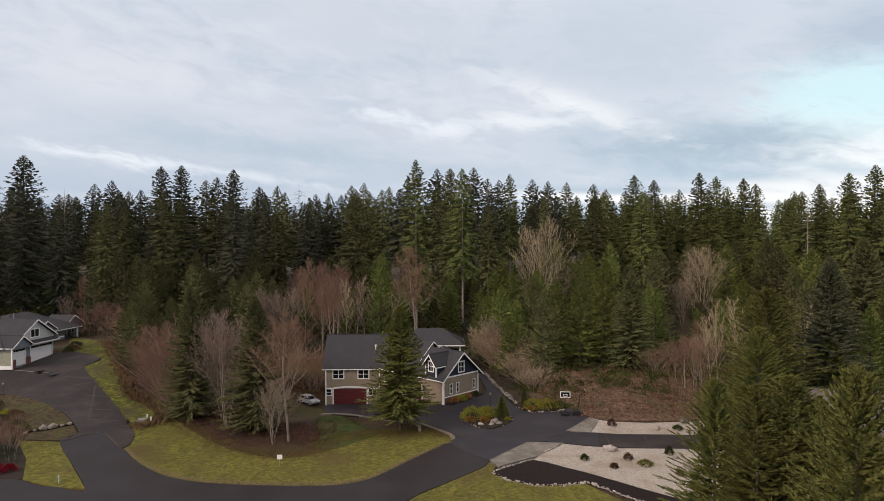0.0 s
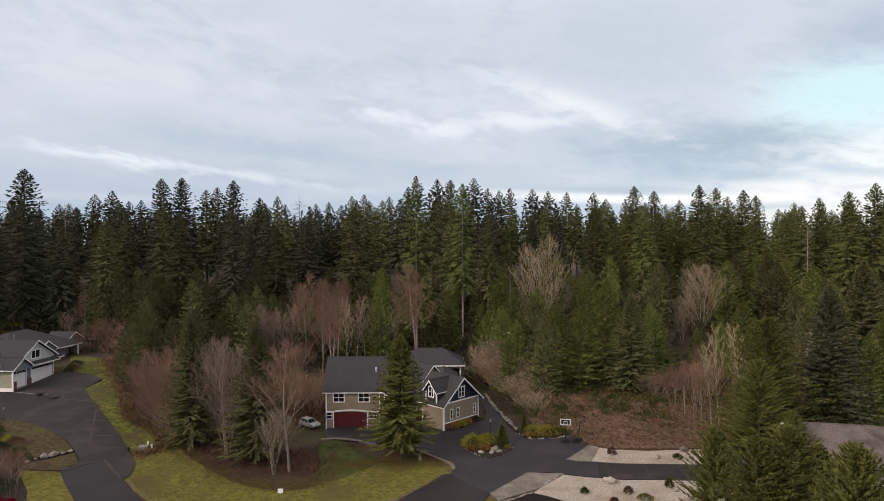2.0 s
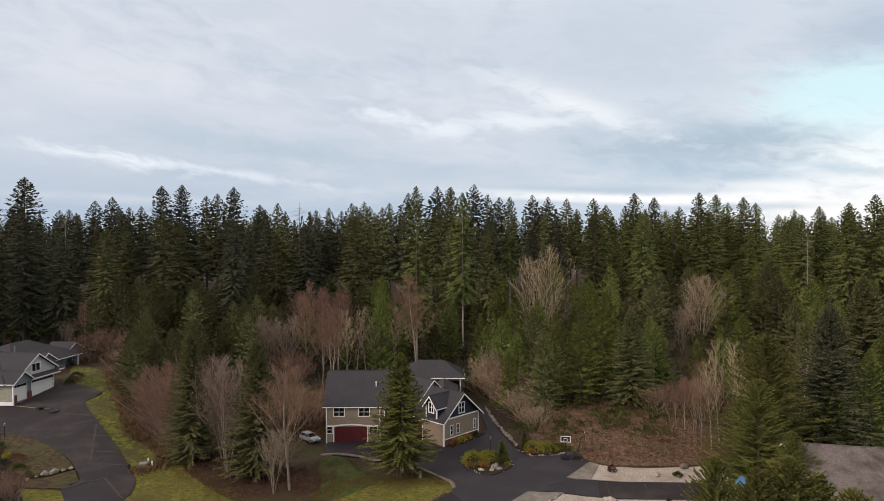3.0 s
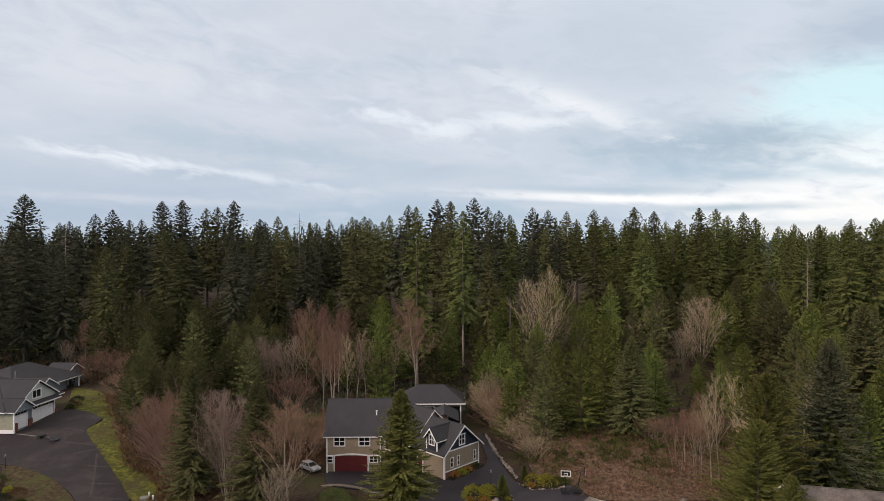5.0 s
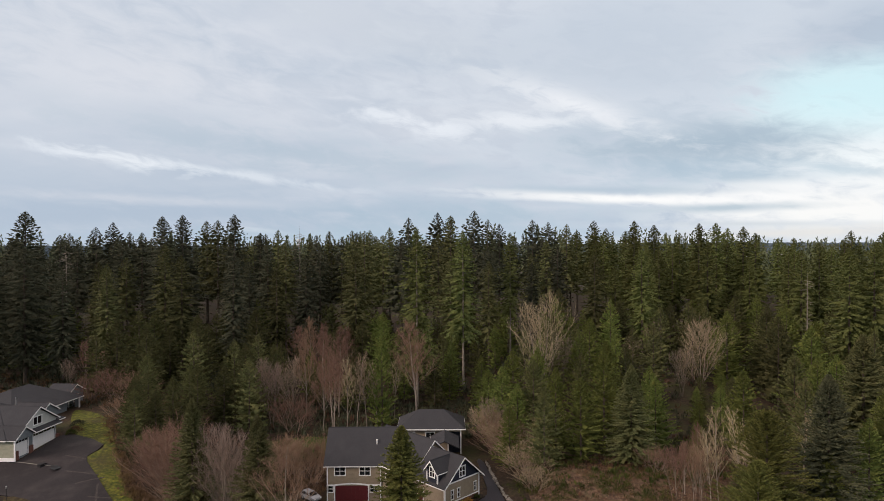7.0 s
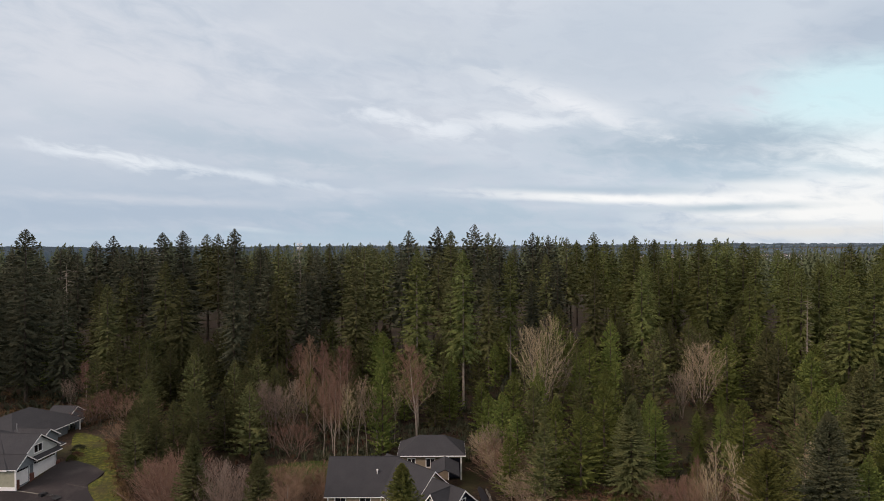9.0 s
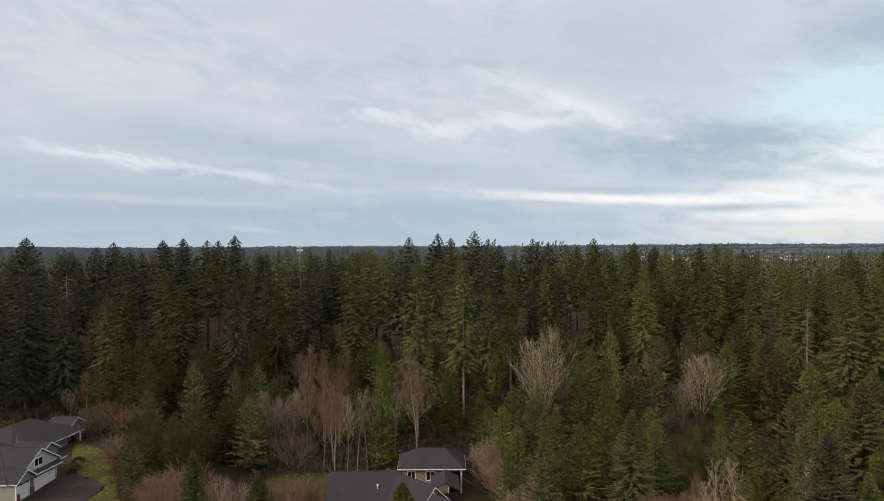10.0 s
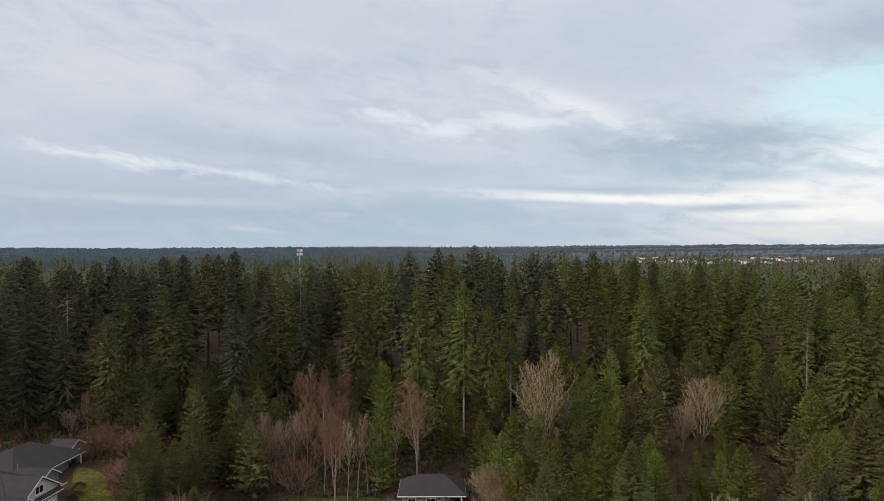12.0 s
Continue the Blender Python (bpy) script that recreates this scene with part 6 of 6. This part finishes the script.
for x, y, sz in ((14.2, 63.6, 0.6), (20.6, 57.6, 0.6), (24.2, 63.0, 0.7), (28.5, 56.5, 0.9), (27.6, 55.4, 0.7), (24.3, 60.2, 1.0), (25.0, 59.4, 0.8)):
    stone(x, y, sz, "flat stone lying in the gravel", "boulders", "boulder")

# planting island, beds and gravel plants
shrub(3.9, 76.3, 1.95, 1.25, GOLD_SHRUB, "spreading golden juniper in the planting island")
shrub(5.7, 76.9, 1.5, 1.1, GOLD_SHRUB, "spreading golden juniper in the planting island")
shrub(3.3, 75.1, 0.6, 0.6, ORANGE_SHRUB, "rusty orange shrub in the planting island", size=0.16)
shrub(5.1, 75.0, 0.65, 0.65, ORANGE_SHRUB, "rusty orange shrub in the planting island", size=0.16)
shrub(7.4, 76.3, 0.95, 2.6, YOUNG_FIR, "cone-shaped green dwarf spruce in the planting island", "dwarf_spruce", 1, 0.3)
shrub(8.0, 75.4, 0.4, 0.4, GOLD_SHRUB, "small golden shrub among rocks", size=0.14)
for x, y, w, h, mt, lab in ((10.7, 79.9, 0.5, 2.2, GREEN_BRUSH, "narrow upright evergreen by the rock wall"), (11.9, 79.4, 1.7, 1.1, GOLD_SHRUB, "spreading golden juniper at the drive corner"), (13.6, 79.3, 1.7, 1.1, GOLD_SHRUB, "spreading yellow-green juniper at the drive corner"), (14.9, 79.2, 1.2, 0.8, GREEN_BRUSH, "spreading golden juniper at the drive corner"), (11.4, 78.6, 0.5, 0.45, ORANGE_SHRUB, "rusty shrub at the drive corner"),
                          (1.6, 81.2, 0.6, 0.7, ORANGE_SHRUB, "rusty shrub below the gable wall"), (2.5, 82.0, 0.65, 0.7, GOLD_SHRUB, "golden shrub below the gable wall"), (3.4, 82.9, 0.6, 0.6, ORANGE_SHRUB, "rusty shrub below the gable wall"), (4.6, 84.2, 0.4, 0.5, GREEN_BRUSH, "green shrub below the gable wall"),
                          (14.6, 62.6, 0.35, 0.5, GREEN_BRUSH, "small green shrub in the gravel"), (17.0, 60.3, 0.35, 0.4, BRUSH, "small brown shrub in the gravel"), (19.1, 62.6, 0.4, 0.6, BRUSH, "small dark red-brown shrub in the gravel"), (20.3, 60.9, 0.7, 0.5, LUSH_GRASS, "low yellow-green shrub in the gravel"), (23.9, 64.1, 0.4, 0.8, GREEN_BRUSH, "tufted green shrub in the gravel"), (22.8, 58.2, 0.35, 0.5, BRUSH, "dry brown tuft in the gravel"),
                          (20.5, 73.7, 0.45, 0.8, BRUSH, "brown shrub in the gravel strip"), (28.0, 72.4, 0.5, 0.5, GREEN_BRUSH, "green tuft in the gravel strip"),
                          (-43.9, 59.4, 0.7, 0.6, RED_SHRUB, "bright red azalea in the planting bed"), (-44.8, 60.6, 0.7, 0.6, RED_SHRUB, "bright red azalea in the planting bed"), (-43.0, 60.2, 0.6, 0.6, RED_SHRUB, "bright red azalea in the planting bed"),
                          (-46.5, 64.5, 1.0, 1.0, DARK_FIR, "dark evergreen shrub in the planting bed"), (-48.6, 66.4, 1.1, 1.2, BRUSH, "brown shrub in the planting bed"), (-54.5, 77.4, 1.3, 1.1, BRUSH, "dark brown shrub in the planting bed"), (-56.6, 78.6, 0.7, 0.6, GOLD_SHRUB, "golden shrub in the planting bed"), (-55.6, 76.0, 1.2, 1.0, DARK_FIR, "dark evergreen shrub in the planting bed"), (-52.7, 75.3, 0.8, 0.6, GREEN_BRUSH, "low green shrub in the planting bed"), (-45.2, 62.4, 0.9, 1.0, DARK_FIR, "dark evergreen shrub in the planting bed"), (-50.4, 67.8, 1.3, 1.4, DARK_FIR, "dark evergreen shrub in the planting bed"), (-49.8, 70.6, 0.8, 0.8, BRUSH, "brown shrub in the planting bed"), (-52.5, 69.5, 1.5, 1.6, BRUSH, "dark brown leafless shrub in the planting bed"),
                          (-65.0, 105.6, 0.9, 0.8, GREEN_BRUSH, "green shrub beside the garage"), (-65.2, 107.4, 1.1, 0.8, BRUSH, "brown shrub beside the garage"), (-67.0, 111.0, 1.3, 0.9, DARK_FIR, "dark shrub beside the rear wall")):
    shrub(x, y, w, h, mt, lab, "upright_evergreen" if h > 2 else "shrub", 1 if h > 2 else 0, 0.18)
BIRCH.plant(-44.1, 61.8, 5.6, 0.8, label="small bare ornamental tree in the planting bed")
THICKET.plant(-47.6, 66.4, 3.4, label="small bare ornamental shrub in the planting bed")


bed = random.Random(41)
for i in range(11):
    x = bed.uniform(-60, -46)
    y = 60 + (-46 - x) * 1.05 + bed.uniform(1, 9)
    mt, lab = ((DARK_FIR, "low dark evergreen shrub in the planting bed"), (BRUSH, "low brown shrub in the planting bed"), (SPRUCE, "round green shrub in the planting bed"))[i % 3]
    shrub(x, y, bed.uniform(0.5, 1.1), bed.uniform(0.5, 1.0), mt, lab, size=0.18)


# ---- yard things ----
def basketball_hoop(x, y, turn, label):
    z = ground_z(x, y) + 0.12
    hoop = thing("basketball_hoop", label, "basketball hoop", (x, y, z), turn, "basketball hoops")
    base = Shape().prism([(-0.5, -0.35, 0.0), (0.5, -0.35, 0.0), (0.62, 0.75, 0.0), (-0.62, 0.75, 0.0)], (0, 0, 0.2))
    base.prism([(-0.4, -0.2, 0.2), (0.4, -0.2, 0.2), (0.5, 0.6, 0.2), (-0.5, 0.6, 0.2)], (0, 0, 0.12))
    part("base", base, BLACK, hoop, "black water-filled base")
    part("pole", Shape().tube([(0, 0.1, 0.3), (0, -0.1, 1.4), (0, -0.3, 2.5)], [0.06, 0.055, 0.05], 8), BLACK, hoop)
    part("brace", Shape().tube([(0, 0.6, 0.3), (0, -0.05, 1.3)], [0.03, 0.03], 6), BLACK, hoop)
    part("arm", Shape().tube([(0, -0.3, 2.45), (0, -0.75, 2.75)], [0.04, 0.04], 6), BLACK, hoop)
    b = part("backboard", Shape().box(-0.6, -0.8, 2.35, 0.6, -0.76, 3.1), GLASS, hoop, "dark clear backboard with white edging")
    for q in ((-0.62, 2.33, 0.62, 2.41), (-0.62, 3.04, 0.62, 3.12), (-0.62, 2.4, -0.54, 3.05), (0.54, 2.4, 0.62, 3.05), (-0.24, 2.45, 0.24, 2.5), (-0.24, 2.75, 0.24, 2.8), (-0.24, 2.48, -0.19, 2.78), (0.19, 2.48, 0.24, 2.78)):
        part("marking", Shape().box(q[0], -0.812, q[1], q[2], -0.80, q[3]), WHITE, b)
    ring = [(0.23 * math.cos(2 * math.pi * i / 16), -1.06 + 0.23 * math.sin(2 * math.pi * i / 16), 2.42) for i in range(17)]
    part("rim", Shape().tube(ring, [0.018] * 17, 5, False), MAROON, hoop, "orange-red steel rim")
    return hoop


basketball_hoop(15.5, 77.0, -8, "portable basketball hoop with white-edged backboard by the drive")
basketball_hoop(17.2, 77.2, 82, "portable basketball hoop turned sideways by the drive")


def hatchback(x, y, turn):
    """A small silver estate car."""
    car = thing("car", "silver hatchback parked beside the garage", "car", (x, y, ground_z(x, y) + 0.02), turn)
    car.matrix_basis = car.matrix_basis @ Matrix.Diagonal((0.8, 0.82, 0.8, 1))
    prof = [(-2.1, 0.35), (2.05, 0.35), (2.15, 0.6), (2.05, 0.85), (1.1, 1.0), (0.95, 1.02), (-1.85, 1.02), (-2.15, 0.9), (-2.18, 0.55)]
    part("body", Shape().prism([(px, -0.86, pz) for px, pz in prof], (0, 1.72, 0)), CAR_PAINT, car)
    cab = Shape()
    low = [(1.0, -0.8, 1.0), (1.0, 0.8, 1.0), (-2.0, 0.8, 1.0), (-2.0, -0.8, 1.0)]
    top = [(0.15, -0.62, 1.46), (0.15, 0.62, 1.46), (-1.7, 0.62, 1.46), (-1.7, -0.62, 1.46)]
    for i in range(4):
        j = (i + 1) % 4
        cab.face(low[i], low[j], top[j], top[i])
    part("glasshouse", cab, GLASS, car, "dark car windows")
    part("roof", Shape().prism([(0.2, -0.64, 1.45), (0.2, 0.64, 1.45), (-1.75, 0.64, 1.45), (-1.75, -0.64, 1.45)], (0, 0, 0.06)), CAR_PAINT, car)
    for px in (0.98, -0.5, -1.85):
        for sy in (-1, 1):
            part("pillar", Shape().tube([(px, sy * 0.8, 1.0), (px * 0.85 - (0.75 if px > 0.5 else 0), sy * 0.63, 1.47)], [0.05, 0.05], 5), CAR_PAINT, car)
    for px in (1.3, -1.35):
        for sy in (-0.8, 0.8):
            w = part("wheel", Shape().tube([(px, sy - 0.1, 0.32), (px, sy + 0.1, 0.32)], [0.32, 0.32], 16), RUBBER, car, "black tyre")
            part("rim", Shape().tube([(px, sy - 0.11, 0.32), (px, sy + 0.11, 0.32)], [0.19, 0.19], 12), GREY_METAL, w)
    for sy in (-0.62, 0.62):
        part("headlight", Shape().box(2.03, sy - 0.17, 0.66, 2.14, sy + 0.17, 0.8), WHITE, car, "clear headlight")
        part("tail_light", Shape().box(-2.2, sy - 0.14, 0.72, -2.12, sy + 0.14, 0.95), MAROON, car, "red tail light")
    return car


hatchback(-19.9, 90.6, -42)


def utility_boxes():
    x, y = -38.0, 76.9
    z = ground_z(x, y)
    GREEN = material("weathered grey-green enamel", [(0.16, 0.17, 0.155), (0.26, 0.27, 0.25)], 3.0, 0.6, 0.05)
    box = thing("transformer_box", "pale grey-green utility transformer box on the verge", "utility box", (x, y, z), 15)
    box.matrix_basis = box.matrix_basis @ Matrix.Diagonal((0.72, 0.72, 0.72, 1))
    part("pad", Shape().box(-0.9, -0.55, 0, 0.9, 0.55, 0.1), CONCRETE, box)
    part("cabinet", Shape().prism([(-0.75, -0.45, 0.1), (-0.75, 0.45, 0.1), (-0.75, 0.45, 0.8), (-0.75, -0.4, 0.65)], (1.5, 0, 0)), GREEN, box)
    for dx, dy in ((0.2, 0.8), (1.2, -0.3)):
        post = part("marker_post", Shape().tube([(0, 0, -0.1), (0, 0, 0.8)], [0.11, 0.1], 10).tube([(0, 0, 0.8), (0, 0, 0.87)], [0.13, 0.08], 10), WHITE)
        post.matrix_basis = pose(x + dx, y + dy, ground_z(x + dx, y + dy))
        tagged(post, "white plastic cable pedestal on the verge", "cable pedestal", "cable pedestals")
    hyd = thing("fire_hydrant", "dark painted fire hydrant on the verge", "fire hydrant", (x - 1.4, y - 1.0, z))
    part("barrel", Shape().tube([(0, 0, -0.1), (0, 0, 0.1), (0, 0, 0.12), (0, 0, 0.62), (0, 0, 0.78)], [0.2, 0.2, 0.13, 0.13, 0.05], 12), RUBBER, hyd)
    part("nozzle", Shape().tube([(-0.26, 0, 0.45), (0.26, 0, 0.45)], [0.07, 0.07], 8), RUBBER, hyd)


utility_boxes()


def yard_sign(x, y):
    sign = thing("yard_sign", "small white sign standing on the lawn", "sign", (x, y, ground_z(x, y)), 5)
    part("panel", Shape().box(-0.26, -0.02, 0.75, 0.26, 0.02, 1.2), WHITE, sign)
    for px in (0.0,):
        part("post", Shape().tube([(px, 0.04, -0.1), (px, 0.04, 1.15)], [0.03, 0.03], 6), GREY_METAL, sign)


yard_sign(-16.5, 61.3)
marker = part("marker_stake", Shape().tube([(0, 0, -0.1), (0, 0, 0.75)], [0.06, 0.06], 6), material("pale blue plastic", [(0.35, 0.5, 0.6), (0.45, 0.6, 0.7)], 4.0, 0.5, 0.0))
marker.matrix_basis = pose(-36.3, 57.3, ground_z(-36.3, 57.3))
tagged(marker, "pale blue marker stake in the grass corner", "marker stake")
post = part("garden_post", Shape().tube([(0, 0, -0.1), (0.02, 0, 0.7), (0, 0, 1.3)], [0.11, 0.1, 0.095], 8).tube([(0, 0, 1.28), (0, 0, 1.36)], [0.13, 0.06], 8), WHITE)
post.matrix_basis = pose(23.6, 56.2, ground_z(23.6, 56.2))
tagged(post, "short white garden post at the edge of the gravel", "post")
stump = part("tree_stump", Shape().tube([(0, 0, -0.1), (0.02, 0, 0.3), (0.0, 0.03, 0.75)], [0.26, 0.19, 0.16], 10), PALE_BARK)
stump.matrix_basis = pose(-2.8, 72.6, ground_z(-2.8, 72.6))
tagged(stump, "short weathered tree stump beside the spruce", "stump")
for x, y, h in ((6.1, 78.0, 2.2), (-61.0, 84.3, 1.8)):
    lamp = thing("garden_lamp", "thin dark garden lamp post in the planting bed", "lamp post", (x, y, ground_z(x, y)), 0, "garden lamps")
    part("post", Shape().tube([(0, 0, 0), (0, 0, h)], [0.04, 0.035], 6), BLACK, lamp)
    part("lantern", Shape().tube([(0, 0, h), (0, 0, h + 0.08), (0, 0, h + 0.32), (0, 0, h + 0.42)], [0.05, 0.1, 0.12, 0.03], 8), GREY_METAL, lamp)


def fallen_hoop():
    x, y = -60.6, 92.9
    t = thing("fallen_hoop", "black basketball hoop lying on the worn drive", "basketball hoop", (x, y, ground_z(x, y) + 0.13), -22)
    part("base", Shape().box(-1.9, -0.5, 0, -1.2, 0.5, 0.45), BLACK, t)
    part("pole", Shape().tube([(-1.3, 0, 0.35), (1.2, 0.1, 0.45)], [0.06, 0.05], 8), BLACK, t)
    part("backboard", Shape().prism([(0.9, -0.55, 0.25), (1.9, -0.5, 0.05), (1.9, 0.6, 0.05), (0.9, 0.6, 0.3)], (0, 0, 0.05)), BLACK, t)


fallen_hoop()


def tarp_canopy():
    x, y = 30.4, 61.0
    t = thing("canopy", "blue tarp canopy half hidden behind the trees", "canopy", (x, y, ground_z(x, y)), 10)
    t.matrix_basis = t.matrix_basis @ Matrix.Diagonal((0.55, 0.55, 1, 1))
    for px in (-1.3, 1.3):
        for py in (-1.0, 1.0):
            part("post", Shape().tube([(px, py, 0), (px, py, 3.6)], [0.05, 0.05], 6), GREY_METAL, t)
    s = Shape()
    for sx in (-1, 1):
        s.prism([(0, -1.2, 4.3), (sx * 1.5, -1.2, 3.55), (sx * 1.5, 1.2, 3.55), (0, 1.2, 4.3)], (0, 0, 0.03))
    part("cover", s, BLUE_TARP, t, "creased blue tarp")


tarp_canopy()


# ---- far town and mast ----
def far_house(x, y, w, d, h, mat, roof):
    ob = thing("far_house", "small pale house in the distant town", "house", (x, y, ground_z(x, y) + far_rise(x, y)), rng.uniform(-25, 25), "houses of the distant town")
    part("wall", Shape().box(-w / 2, -d / 2, -1, w / 2, d / 2, h), mat, ob)
    part("roof", Shape().prism([(-w / 2 - 0.5, -d / 2 - 0.5, h), (-w / 2 - 0.5, d / 2 + 0.5, h), (-w / 2 - 0.5, 0, h + d * 0.33)], (w + 1, 0, 0)), roof, ob)
    for k in (-0.25, 0.25):
        part("window", Shape().box(w * k - 1, -d / 2 - 0.08, h * 0.35, w * k + 1, -d / 2 + 0.02, h * 0.75), GLASS, ob)


town = random.Random(21)
for i in range(105):
    y = town.uniform(1350, 1900)
    x = y * town.uniform(0.24, 0.60) if i % 5 else y * town.uniform(0.2, 0.78)
    far_house(x, y, town.uniform(9, 20) if i % 12 else 48, town.uniform(9, 13), town.uniform(4, 6.5), town.choice((WHITE, PALE_SIDING, SAGE_SIDING, WHITE)), town.choice((SHINGLE, BROWN_SHINGLE)))
for i in range(12):
    y = town.uniform(900, 1300)
    far_house(y * town.uniform(-0.6, 0.1), y, town.uniform(12, 22), 10, town.uniform(7, 11), town.choice((WHITE, PALE_SIDING)), SHINGLE)
drape_field = Shape()
for x0, x1, y0, y1 in ((560, 1000, 1270, 1560), (420, 760, 1560, 1720), (1000, 1500, 1500, 1800)):
    drape_field.prism([(x0, y0, 3.0), (x1, y0, 3.0), (x1 * 1.05, y1, 3.0), (x0 * 1.05, y1, 3.0)], (0, 0, 0.6))
tagged(part("far_field", drape_field, FIELD), "pale open fields round the distant town", "field", kind="structure")


def mast():
    x, y = -164, 700
    z = ground_z(x, y)
    t = thing("radio_mast", "pale steel radio mast with panel antennas above the woods", "radio mast", (x, y, z))
    part("pole", Shape().tube([(0, 0, 0), (0, 0, 40)], [1.0, 0.7], 8), GREY_METAL, t)
    for h in (36, 40.5):
        for i in range(6):
            a = 6.283 * i / 6
            part("antenna", Shape().box(-0.35, -0.2, -1.4, 0.35, 0.2, 1.4), WHITE, t, "white panel antenna").matrix_basis = pose(3.0 * math.cos(a), 3.0 * math.sin(a), h, 0, 0, math.degrees(a) + 90)
            part("arm", Shape().tube([(0, 0, h), (2.9 * math.cos(a), 2.9 * math.sin(a), h)], [0.12, 0.12], 5), GREY_METAL, t)


mast()
